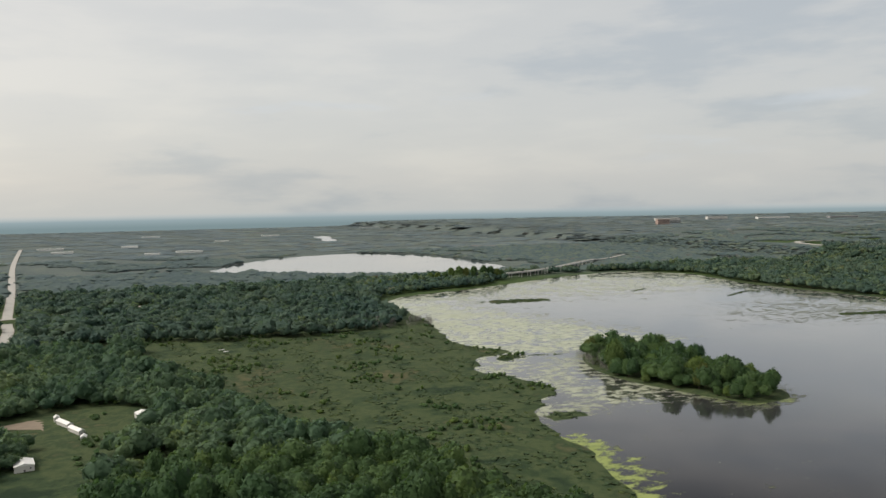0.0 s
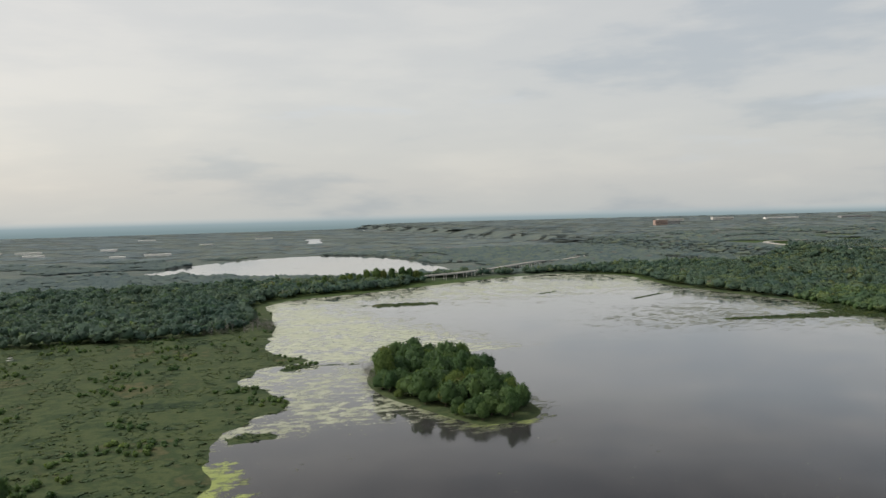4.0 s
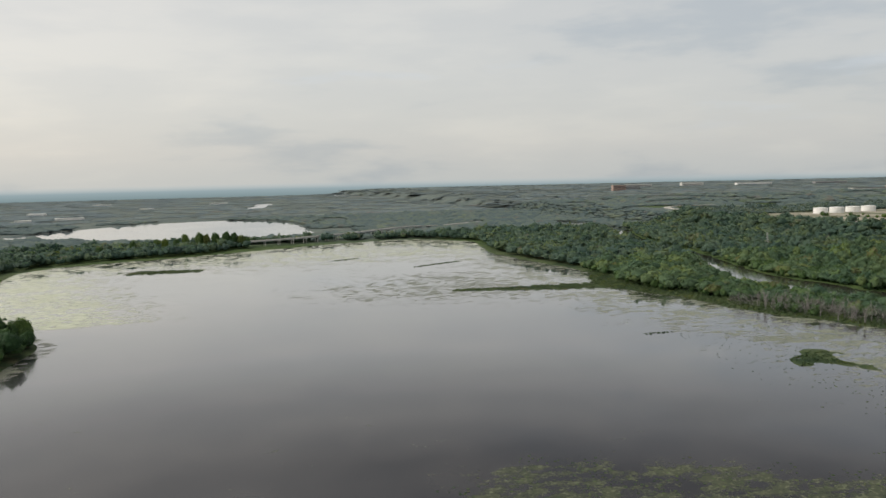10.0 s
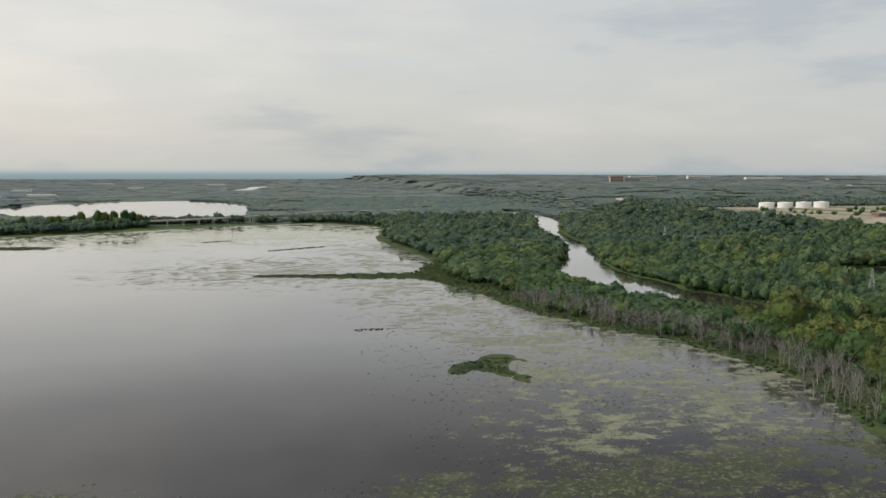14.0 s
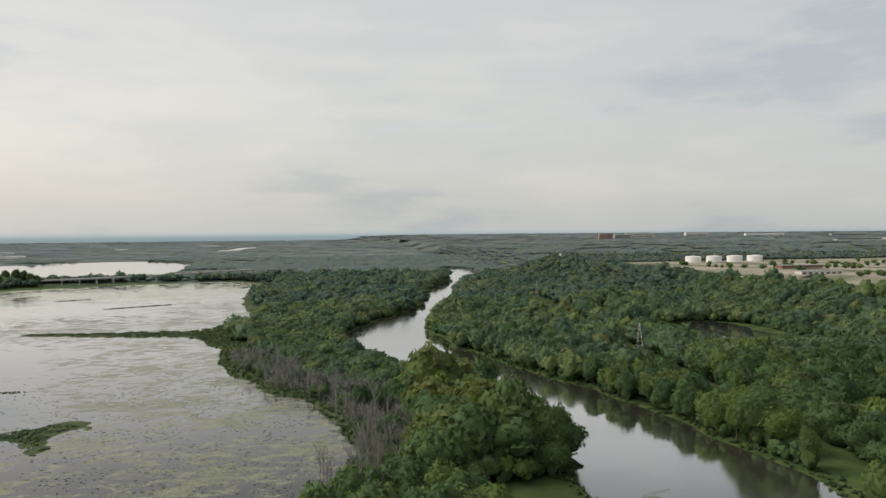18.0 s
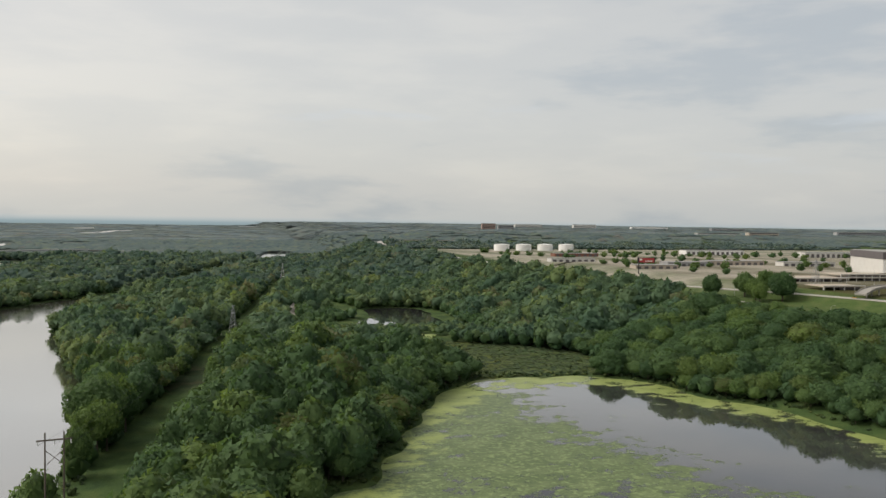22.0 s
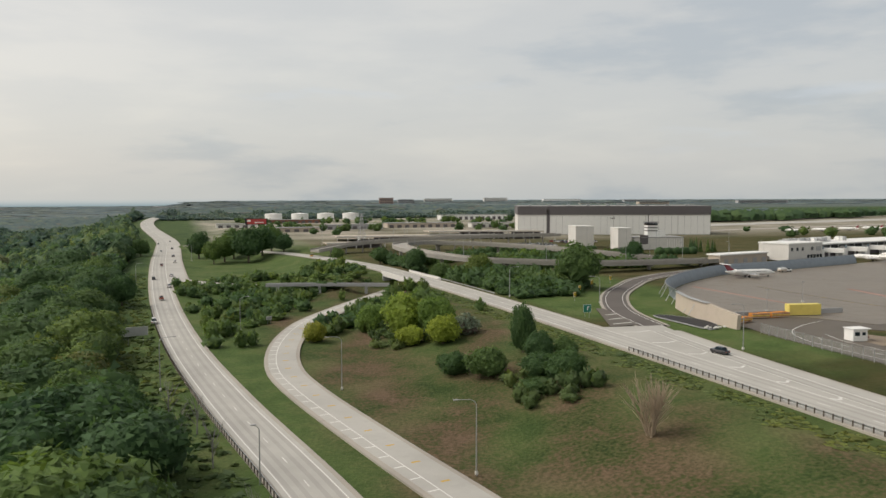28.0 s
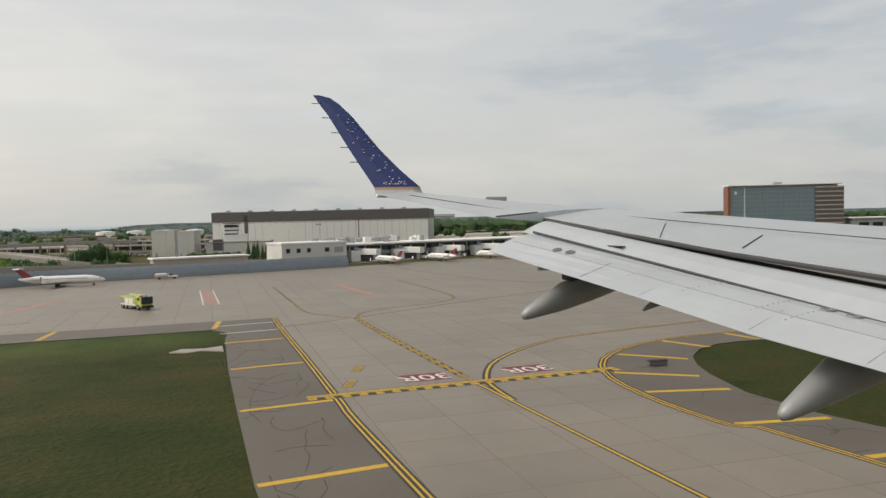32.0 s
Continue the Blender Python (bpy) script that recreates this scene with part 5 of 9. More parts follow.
part_of("shoulder_bar", mesh_from("shoulder_bar", *join(bars)), "yellow", shoulder)
thin = [ribbon(np.array([(10 + 0.02 * (y - 150), y, 0), (21.6, y + 1.4, 0)]), -0.2, 0.2, 0.010, 0.02) for y in (147, 158)]
part_of("shoulder_line", mesh_from("shoulder_line", *join(thin)), "mark", shoulder)


def words(text, size, x, y, z, turn, material, parent, name="lettering", tilt=0.0):
    c = bpy.data.curves.new(name, "FONT")
    c.body, c.size, c.align_x, c.align_y, c.extrude = text, size, "CENTER", "CENTER", 0.004
    t = new("tmp", c)
    me = bpy.data.meshes.new_from_object(t)
    bpy.data.objects.remove(t)
    me.transform(pose(x, y, z, tilt, 0, turn))
    return part_of(name, me, material, parent)


for x, y in ((31.6, 94.0), (45.8, 93.0)):
    plate = slab("name_plate", [(x - 2.9, y - 2.2), (x + 2.9, y - 2.3), (x + 2.9, y + 2.2), (x - 2.9, y + 2.3)], 0.018, "redpaint", apron, 0.008)
    words("30R", 4.3, x, y, 0.024, 180, "mark", apron, "runway_number")
for pts in ([(11.6, 243), (14.6, 244), (13.4, 201), (10.4, 200)], [(-36, 205), (-33, 204), (-25, 236), (-27.5, 237)], [(-82, 206), (-80, 206), (-78, 265), (-80, 265)], [(50.5, 241), (53.5, 241), (55.5, 201), (52.5, 201)]):
    slab("red_marking", pts, 0.008, "redfade", apron, 0.006)
stripe("red_border", np.array([(11.2, 243, 0), (10.0, 200, 0)]), 0.25, "mark", 0.012)
stripe("red_border", np.array([(15.0, 244, 0), (13.8, 201, 0)]), 0.25, "mark", 0.012)
# sealed cracks in the old asphalt
cracks = []
q = np.random.RandomState(12)
for k in range(40):
    x, y = 7.5 + q.rand() * 8.5, 38 + q.rand() * 100
    a = q.rand() * 3.14
    pts = [(x, y, 0)]
    for i in range(q.randint(3, 7)):
        a += (q.rand() - 0.5) * 1.0
        x, y = min(max(x + math.cos(a) * 1.7, 7.8), 17), y + math.sin(a) * 2.2
        pts.append((x, y, 0))
    cracks.append(ribbon(np.array(pts), -0.035, 0.035, 0.0, 0.02))
for k in range(16):
    x, y = 55 + q.rand() * 8, 40 + q.rand() * 50
    a = q.rand() * 3.14
    cracks.append(ribbon(np.array([(x, y, 0), (x + math.cos(a) * 2, y + math.sin(a) * 2, 0), (x + math.cos(a + .5) * 4, y + math.sin(a + .5) * 4, 0)]), -0.03, 0.03, 0.0, 0.02))
tagged(part_of("crack", mesh_from("crack", *join(cracks)), "black", shoulder), kind="stuff")

# dark rubber and tar streaks across the concrete, and a scraped corner of the grass
M["rubber_streak"] = pavement("rubber_streaked_concrete", (0.115, 0.10, 0.088), (0.165, 0.145, 0.125), (0.09, 0.08, 0.07), 0.5)
streaks = []
for pts, w in (([(22, 151.6), (37, 160), (67, 184)], 0.3), ([(70, 158), (90, 137), (140, 112)], 0.35), ([(110, 236), (128, 224), (160, 205)], 0.5), ([(40, 232), (52, 222), (60, 214)], 0.8), ([(-40, 230), (-22, 212), (-10, 207)], 0.8), ([(24, 112), (48, 118), (90, 122)], 0.22), ([(60, 150), (88, 152), (130, 148)], 0.25), ([(28, 130), (60, 140), (110, 146)], 0.2), ([(-12, 203), (-16, 201), (-13, 197), (4, 196)], 0.25), ([(-60, 190), (-20, 186), (18, 190)], 0.25)):
    streaks.append(ribbon(np.array([(p[0], p[1], 0) for p in spline(pts, 4)]), -w / 2, w / 2, 0.0075, 0.005))
tagged(part_of("streak", mesh_from("streak", *join(streaks)), "rubber_streak", apron), kind="stuff")
slab("sand_patch", [(1.0, 130), (3.5, 128.5), (6, 129.5), (9.2, 127.5), (9.4, 133), (6.5, 131.5), (3, 132.6)], 0.012, "shoulder", shoulder, 0.3)
slab("far_runway", [(262, 800), (1500, 1090), (1500, 1150), (262, 852)], 0.05, "roadpale", apron)
slab("far_taxiway", [(262, 700), (1500, 940), (1500, 962), (262, 722)], 0.05, "shoulder", apron)

# the apron's nearest slabs, each cast on its own
slab_mesh = bpy.data.meshes.new("slab")
bm = box(3.8, 3.8, -0.056, 7.5, 7.5, 0.12, 0, 0.012)
bm.to_mesh(slab_mesh)
bm.free()
slab_mesh.materials.append(M["slab"])
cells = []
for i in range(-2, 22):
    for j in range(5, 32):
        cs = [((i + a) * 7.6 + 0.06 * (j + b) * 7.6, (j + b) * 7.6 - 0.06 * (i + a) * 7.6) for a, b in ((0, 0), (1, 0), (1, 1), (0, 1))]
        cx_, cy_ = np.array([c[0] for c in cs]), np.array([c[1] for c in cs])
        if inside(cx_, cy_, poly).all() and signed(np.array([cx_.mean()]), np.array([cy_.mean()]), poly)[0] < -4.5:
            cells.append((math.hypot(cx_.mean() - 40, cy_.mean() - 90), cs[0]))
for d_, c_ in sorted(cells)[:290]:
    o = new("slab", slab_mesh)
    o.parent = apron
    o.matrix_basis = pose(c_[0], c_[1], 0.0, 0, 0, -3.43)

# perimeter service road with its white lines, and the dirt track past its end
service = thing("road", "airfield service road with white lines", "road", kind="structure")
slab("carriageway", [(-134, 92), (-133.3, 114), (-132.2, 144), (-131, 161), (-128.5, 176), (-127.5, 189), (-99, 184), (-91, 166.4), (-93.2, 154.6), (-99, 160.5), (-107, 158), (-113, 153), (-115.5, 147), (-116.6, 138), (-119, 112), (-121, 93), (-124, 91)], -0.022, "oldasphalt", service)
for pts in ([(-131, 93, 0), (-130.2, 117, 0), (-129.2, 143, 0), (-127.2, 156, 0), (-121, 166, 0), (-109, 173.5, 0), (-99, 177, 0)], [(-123, 93, 0), (-122, 113, 0), (-121, 139, 0), (-119.3, 152, 0), (-115.8, 159.5, 0)]):
    L = spline(pts, 3)
    stripe("line_backing", L, 0.55, "black", -0.014, service)
    stripe("edge_line", L, 0.3, "mark", -0.008, service)
dashes("lane_line", spline([(-127, 93, 0), (-126, 117, 0), (-125, 143, 0), (-123.5, 153, 0), (-118, 163, 0)], 3), 0, 0.3, -0.008, 3, 7, "mark", service)
M["dirt"] = pavement("tan_dirt", (0.22, 0.175, 0.13), (0.28, 0.228, 0.17), (0.165, 0.13, 0.096), 0.95)
for x0, x1, x2, x3 in ((-132, -129, -131.5, -134.5), (-127, -124, -127.5, -131)):
    dirt = slab("wheel_rut", [(x0, 93), (x1, 93), (x2, 60), (x2 - 3, 20), (x3 - 3, 20), (x3, 60)], -0.03, "dirt", service)
slab("verge", [(-117, 152), (-106, 155), (-104, 149), (-108, 144), (-116, 141)], -0.03, "dirt", service)

# ---- curved blast fence and the wall end ----
blast = thing("blast_fence", "long curved blue-grey corrugated steel blast fence", "fence")
L = FENCE[:, :2]
d = np.gradient(L, axis=0)
d /= np.linalg.norm(d, axis=1)[:, None]
nrm = np.stack([-d[:, 1], d[:, 0]], -1)
steps = [(0.0, 0.0), (0.1, 1.25), (0.45, 2.55), (1.0, 3.7), (1.8, 4.7)]
for i in range(len(L) - 1):
    v = []
    for a in (i, i + 1):
        e = 0.03 if a == i else -0.03
        for o, h in steps:
            p = L[a] + nrm[a] * o + d[a] * e
            v.append((p[0], p[1], h))
    for a in (i + 1, i):
        e = -0.03 if a == i + 1 else 0.03
        for o, h in reversed(steps):
            p = L[a] + nrm[a] * (o + 0.14) + d[a] * e
            v.append((p[0], p[1], h))
    n = len(steps)
    f = []
    for k in range(n - 1):
        f += [(k, n + k, n + k + 1, k + 1)]
        b = 2 * n
        f += [(b + k, b + n + k, b + n + k + 1, b + k + 1)]
    f += [(n - 1, 2 * n - 1, 2 * n, 3 * n)]
    part_of("panel", mesh_from("panel", v, f), "blast", blast)
    if i % 2 == 0:
        p, nn = L[i], nrm[i]
        part("strut", tube((p[0] + nn[0] * 4.0, p[1] + nn[1] * 4.0, 0), (p[0] + nn[0] * 1.7, p[1] + nn[1] * 1.7, 4.3), 0.12, n=6), "steel", blast)
strip("top_rail", np.c_[L + nrm * 1.85, np.full(len(L), 4.76)], -0.12, 0.12, 0.0, "steel", blast, 0.12)
endwall = thing("wall", "tan concrete end wall of the blast fence", "wall", kind="structure")
WALL = spline([(-132.6, 173.5, 0), (-131.8, 182, 0), (-130.4, 192, 0), (-127.6, 203, 0), (-122.5, 215.5, 0)], 3)
v, f = ribbon(WALL, -0.7, 0.5, 5.2, 5.6)
n_ = len(WALL)
for i in range(n_):  # the top steps down towards the free end, and the outer face leans in
    drop = 1.3 * max(0.0, 1 - i / 4)
    for k in (0, 1):
        v[i * 4 + k] = (v[i * 4 + k][0] + 0.35, v[i * 4 + k][1], v[i * 4 + k][2] - drop)
part_of("wall_body", mesh_from("wall_body", v, f), "tan", endwall)
strip("coping", WALL[4:], -0.85, 0.75, 5.42, "wallgrey", endwall, 0.2)
bed = [(-137.5 + 4.6 * math.cos(a) + 1.4 * math.cos(2 * a), 190 + 14.0 * math.sin(a)) for a in np.arange(0, 6.28, 0.3)]
slab("mulch_bed", bed, 0.05, "dark", endwall, 0.2)
strip("kerb", spline([(*p, 0.0) for p in bed], 2, True), -0.1, 0.1, 0.07, "wallgrey", endwall, 0.3)
q = np.random.RandomState(31)
for k in range(9):
    bm = bmesh.new()
    bmesh.ops.create_icosphere(bm, subdivisions=1, radius=0.35 + 0.25 * q.rand(), matrix=Matrix.Translation((-137.5 + q.randn() * 1.6, 177.5 + q.randn() * 0.8, 0.2)) @ Matrix.Diagonal((1.3, 1, 0.7, 1)))
    tagged(part("rock", bm, "wallpale"), "pale landscaping rock at the mulch bed's edge", "rock", "rocks at the mulch bed")

# ---- buildings and large structures ----
# blue glass, its base colour lightened for the sky it reflects
M["blueglass"] = plain("blue_grey_curtain_glass", (0.20, 0.275, 0.32), 0.35, 0.12, 0.08, dirt=0.3)


def windows(parent, x0, x1, y, z0, z1, nx_, nz_, fill=0.7, depth=0.06, material="glass", face=-1):
    """Rows of recessed-looking panes on a wall that faces along y."""
    dx, dz = (x1 - x0) / nx_, (z1 - z0) / nz_
    for i in range(nx_):
        for k in range(nz_):
            part("pane", box(x0 + dx * (i + 0.5), y + face * depth / 2, z0 + dz * (k + 0.5), dx * fill, depth, dz * 0.62), material, parent)


# maintenance hangar: pale walls, dark band under a flat roof
hx, hy = 220.1 - 45.2, 635.2 - 707.8
hangar = thing("hangar", "huge pale aircraft hangar with a dark upper band", "hangar", 45.2, 707.8, 0, math.degrees(math.atan2(hy, hx)))
hl = math.hypot(hx, hy)
part("wall", box(hl / 2, 45, 10, hl, 90, 20, 0, 0.1), "wallpale", hangar)
part("roof_band", box(hl / 2, 45, 24, hl + 1.2, 91.2, 8.4, 0, 0.15), "band", hangar)
part("roof", box(hl / 2, 45, 28.4, hl - 2, 88, 0.5), "roof", hangar)
for k in range(6):
    part("door_leaf", box(hl * (k + 0.5) / 6, -0.18, 9.2, hl / 6 - 0.5, 0.3, 18.2), "white", hangar)
for k in range(31):
    part("cladding_seam", box(hl * k / 30, -0.36, 10, 0.18, 0.1, 19.6), "wallgrey", hangar)
part("cladding_bay", box(hl * 0.33, -0.42, 8.6, hl * 0.17, 0.14, 16.6), "white", hangar)
part("downpipe", box(hl * 0.68, -0.45, 10, 0.7, 0.3, 20), "band", hangar)
part("pilaster", box(30, -0.3, 12.5, 3.2, 0.6, 25), "band", hangar)
for k in range(9):
    part("roof_unit", box(12 + k * 19.5, 8, 29.3, 3.5, 3, 1.4, 0, 0.08), "steel", hangar)
for k in range(3):
    part("vent", box(92 + k * 1.7, -0.45, 16.3, 1.1, 0.25, 0.9), "dark", hangar)

# pale windowless block and its stair tower
for nm, x, y, w, dp, h, lab in (("building", -3.7, 500.7, 13.5, 22, 15.6, "pale windowless concrete plant block"), ("building", 10.4, 466, 9.4, 18, 15.2, "narrow pale concrete tower block")):
    b = thing(nm, lab, "building", x, y, 0, -14)
    part("wall", box(w / 2, dp / 2, h / 2, w, dp, h, 0, 0.08), "wallpale", b)
    part("parapet", box(w / 2, dp / 2, h + 0.2, w + 0.3, dp + 0.3, 0.5), "wallpale", b)
    part("joint", box(w * 0.62, -0.03, h / 2, 0.12, 0.06, h - 0.6), "wallgrey", b)
    part("service_door", box(w * 0.2, -0.05, 1.3, 1.4, 0.1, 2.4), "wallgrey", b)
ops = thing("building", "low white office with a stepped control tower", "building", 26, 470, 0, -14)
part("wall", box(18, 12, 4.2, 36, 24, 8.4, 0, 0.08), "wallpale", ops)
part("roof", box(18, 12, 8.6, 37, 25, 0.4), "roof", ops)
part("tower", box(14, 6, 9, 7, 7, 18, 0, 0.08), "white", ops)
for k in range(3):
    part("tower_band", box(14, 6, 13.2 + k * 2.1, 7.2, 7.2, 0.8), "brick" if k == 2 else "band", ops)
part("stair_block", box(20.5, 5, 6.6, 6, 5, 13.2, 0, 0.08), "white", ops)
part("tower_cab", box(14, 6, 17.9, 7.4, 7.4, 1.4, 0, 0.1), "glass", ops)
part("tower_roof", box(14, 6, 19.2, 8.6, 8.6, 0.5), "band", ops)
part("dark_bay", box(7, -0.05, 7, 6, 0.2, 6.5), "band", ops)
for k in range(7):
    part("fin", box(24 + k * 1.7, -0.2, 4.4, 0.35, 0.5, 7.6), "white", ops)
hedge = thing("hedge", "dark clipped evergreen hedge beside the white office", "hedge", 24, 424, 0, -10)
bm = bmesh.new()
for k in range(14):
    bmesh.ops.create_icosphere(bm, subdivisions=2, radius=2.3, matrix=Matrix.Translation((-9 + k * 1.9, (k % 3) * 0.5, 1.7)) @ Matrix.Diagonal((1.0, 1.2, 1.15 + 0.18 * math.sin(k * 2.1), 1)))
hq = np.random.RandomState(77)
for v in bm.verts:
    v.co += Vector((hq.randn() * 0.16, hq.randn() * 0.16, hq.randn() * 0.16))
part("foliage", bm, "leaf_one", hedge, smooth=True)
for k, (x, y, h) in enumerate(((46, 434, 9.5), (48.5, 433, 8.5), (51, 434, 10), (53.6, 433, 8), (58, 431, 9), (60.8, 430, 8.5), (63.5, 431, 7.5), (49.8, 437, 9), (56, 436, 8.5))):
    fir = thing("conifer", "narrow dark green conifer in front of the white office", "tree", x, y, 0, 0, "conifers by the office")
    part("trunk", tube((0, 0, -0.3), (0, 0, 2.0), 0.22, n=6), "bark", fir)
    bm = bmesh.new()
    for i in range(7):
        r0 = (1 - i / 7.5) * h * 0.19
        g0 = bmesh.ops.create_cone(bm, cap_ends=True, segments=11, radius1=r0, radius2=r0 * 0.25, depth=h * 0.22, matrix=pose(0, 0, h * (0.16 + i * 0.125), 0, 0, i * 31))
        for v in g0["verts"]:
            f_ = 1 + 0.2 * hq.randn()
            v.co = Vector((v.co.x * f_, v.co.y * f_, v.co.z + 0.14 * hq.randn()))
    part("crown", bm, "leaf_one", fir)
lowshed = thing("shed", "long low white shed behind the fence", "shed", -2, 344, 0, 12)
part("wall", box(20, 4, 2.6, 40, 8, 5.2, 0, 0.05), "tan", lowshed)
part("roof", box(20, 4, 5.5, 41.5, 9.4, 0.7, 0, 0.1), "white", lowshed)
for k in range(5):
    part("door_leaf", box(5 + k * 8, -0.05, 1.6, 3.2, 0.12, 2.8), "wallgrey", lowshed)

# pier building with its windows, roof plant and gates
pier = thing("terminal_pier", "white flat-roofed terminal pier with roof plant", "terminal", 52, 352, 0, 12)
part("wall", box(16, 10, 4.9, 32, 20, 9.8, 0, 0.08), "wallpale", pier)
part("parapet", box(16, 10, 9.9, 32.6, 20.6, 0.7), "white", pier)
for i, (x, w) in enumerate(((3, 1.8), (8, 1.8), (13, 1.8), (22, 2.2))):
    part("window", box(x, -0.06, 6.6, w, 0.16, 2.0), "glass", pier)
for k in range(5):
    part("dock_door", box(18.5 + k * 3.0, -0.06, 2.0, 2.2, 0.16, 2.2), "glass", pier)
part("louvre", box(28, -0.06, 6.4, 4.5, 0.16, 2.6), "wallgrey", pier)
part("long_roof", box(95, 18, 8.2, 130, 26, 0.7, 0, 0.1), "white", pier)
part("concourse", box(95, 20, 5.4, 126, 20, 5.2), "wallgrey", pier)
part("glazing", box(95, 9.9, 5.9, 120, 0.3, 2.2), "glass", pier)
part("undercroft", box(95, 20, 1.4, 124, 19, 2.8), "band", pier)
for k in range(9):
    part("column", box(40 + k * 14, 9.6, 1.5, 0.8, 0.8, 3.0), "white", pier)
q = np.random.RandomState(3)
for k in range(34):
    part("roof_unit", box(20 + q.rand() * 66, 16 + q.rand() * 8, 9.6 + q.rand() * 0.6, 1.2 + q.rand() * 2.4, 1.2 + q.rand() * 2, 1.2 + q.rand() * 1.8, 0, 0.06), "steel" if k % 3 else "white", pier)
for k in range(16):  # two rows of extract fans on the flat roof
    x, y = 36 + (k // 2) * 5.2, 24 + (k % 2) * 4
    fan = part("roof_fan", tube((x, y, 8.4), (x, y, 10.2), 1.25, 1.15, 12), "steel", pier)
    part("fan_cowl", tube((x, y, 10.2), (x, y, 10.75), 1.6, 1.25, 12), "wallgrey", fan)
for k in range(14):
    part("mullion", box(38 + k * 8.6, 9.7, 5.9, 0.5, 0.2, 2.4), "white", pier)
for k in range(4):
    x = 44 + k * 24
    part("gate_sign", box(x - 5, 4.4, 6.1, 2.2, 0.2, 1.6), "blueglass", pier)
    part("service_cart", box(x + 6, -1, 0.9, 3.2, 1.6, 1.2, 20 * k, 0.1), "white" if k % 2 else "wallgrey", pier)
    part("jet_bridge", box(x, 2, 4.6, 3.0, 16, 2.8, 14, 0.15), "white", pier)
    part("bridge_leg", box(x + 1.4, -3, 1.7, 1.2, 1.6, 3.4), "steel", pier)
    part("gate_house", box(x - 5, 7, 2.6, 5, 5, 5.2, 0, 0.08), "white", pier)

# hotel: blue glass front between brick ends
ht = thing("hotel", "blue-glass hotel with red brick ends", "hotel", 402, 472, 0, math.degrees(math.atan2(443.7 - 471.8, 456.7 - 401.8)))
hw = math.hypot(456.7 - 401.8, 443.7 - 471.8)
part("body", box(hw / 2 + 8, 7.5, 19.3, hw + 16, 13, 38.6), "wallgrey", ht)
part("brick_end", box(0.4, 7.1, 18.8, 2.0, 14, 37.6, 0, 0.05), "brick", ht)
part("brick_end", box(hw + 10, 6.9, 18.6, 20, 14.6, 37.2, 0, 0.05), "band", ht)
for k in range(11):
    part("slab_band", box(hw + 10, -0.55, 3.5 + k * 3.3, 20.2, 0.5, 0.9), "tan", ht)
for i in range(16):
    for k in range(11):
        part("pane", box(2.0 + (i + 0.5) * (hw - 2) / 16, 0.85, 3.2 + k * 3.25, (hw - 2) / 16 - 0.25, 0.2, 2.95), "blueglass", ht)
part("roof", box(hw / 2 + 9, 7, 39.0, hw + 20, 17, 0.8, 0, 0.15), "white", ht)
part("roof_unit", box(hw / 2 + 6, 7.5, 40.2, 6, 5, 1.8, 0, 0.1), "wallgrey", ht)
part("white_fin", box(11.5, 0.4, 19, 0.6, 0.9, 37), "white", ht)
part("sign_panel", box(5.2, 0.6, 33.5, 1.6, 0.2, 2.4), "white", ht)
wingb = thing("terminal_hall", "long low terminal hall beside the hotel", "terminal", 478, 430, 0, -26)
part("wall", box(90, 20, 6.5, 180, 40, 13, 0, 0.1), "wallgrey", wingb)
part("roof", box(90, 20, 13.3, 183, 43, 0.7), "white", wingb)
for k in range(18):
    part("window", box(8 + k * 9.6, -0.1, 8, 7, 0.2, 4), "glass", wingb)

# fuel tanks
for k in range(4):
    x, y = -108.6 + 17 + k * 53.4, 1566 + 14 + k * 4
    t = thing("storage_tank", "white cylindrical fuel storage tank", "tank", x, y, -8, 0, "fuel tanks on the far rise")
    bm = bmesh.new()
    bmesh.ops.create_cone(bm, cap_ends=True, segments=40, radius1=17, radius2=17, depth=14, matrix=Matrix.Translation((0, 0, 7)))
    part("shell", bm, "tank", t)
    bm = bmesh.new()
    bmesh.ops.create_cone(bm, cap_ends=False, segments=40, radius1=17.2, radius2=0.6, depth=1.6, matrix=Matrix.Translation((0, 0, 14.8)))
    part("roof_cone", bm, "white", t)
    bm = bmesh.new()
    for i in range(14):
        a = math.pi + 0.5 + i * 0.11
        add_box(bm, 17.3 * math.cos(a), 17.3 * math.sin(a), 0.8 + i * 0.95, 1.0, 1.0, 0.12, math.degrees(a))
    part("stair", bm, "steel", t)

# parking decks and low sheds spread over the plateau
def deck(x, y, w, dp, levels, turn, label):
    b = thing("parking_deck", label, "parking deck", x, y, 0, turn, "parking decks")
    for k in range(levels):
        part("floor_slab", box(w / 2, dp / 2, 3.2 + k * 3.2, w, dp, 0.6), "tan", b)
        part("parapet", box(w / 2, 0.15, 3.9 + k * 3.2, w, 0.3, 0.9), "wallpale", b)
    n = int(w // 9)
    for k in range(n + 1):
        part("column", box(0.5 + k * (w - 1) / n, 0.5, 1.5 + (levels - 1) * 1.6, 0.7, 0.7, 3.0 + (levels - 1) * 3.2), "wallpale", b)
    part("core_wall", box(w * 0.7, dp * 0.5, levels * 1.6, w * 0.5, dp * 0.7, levels * 3.1), "band", b)
    return b


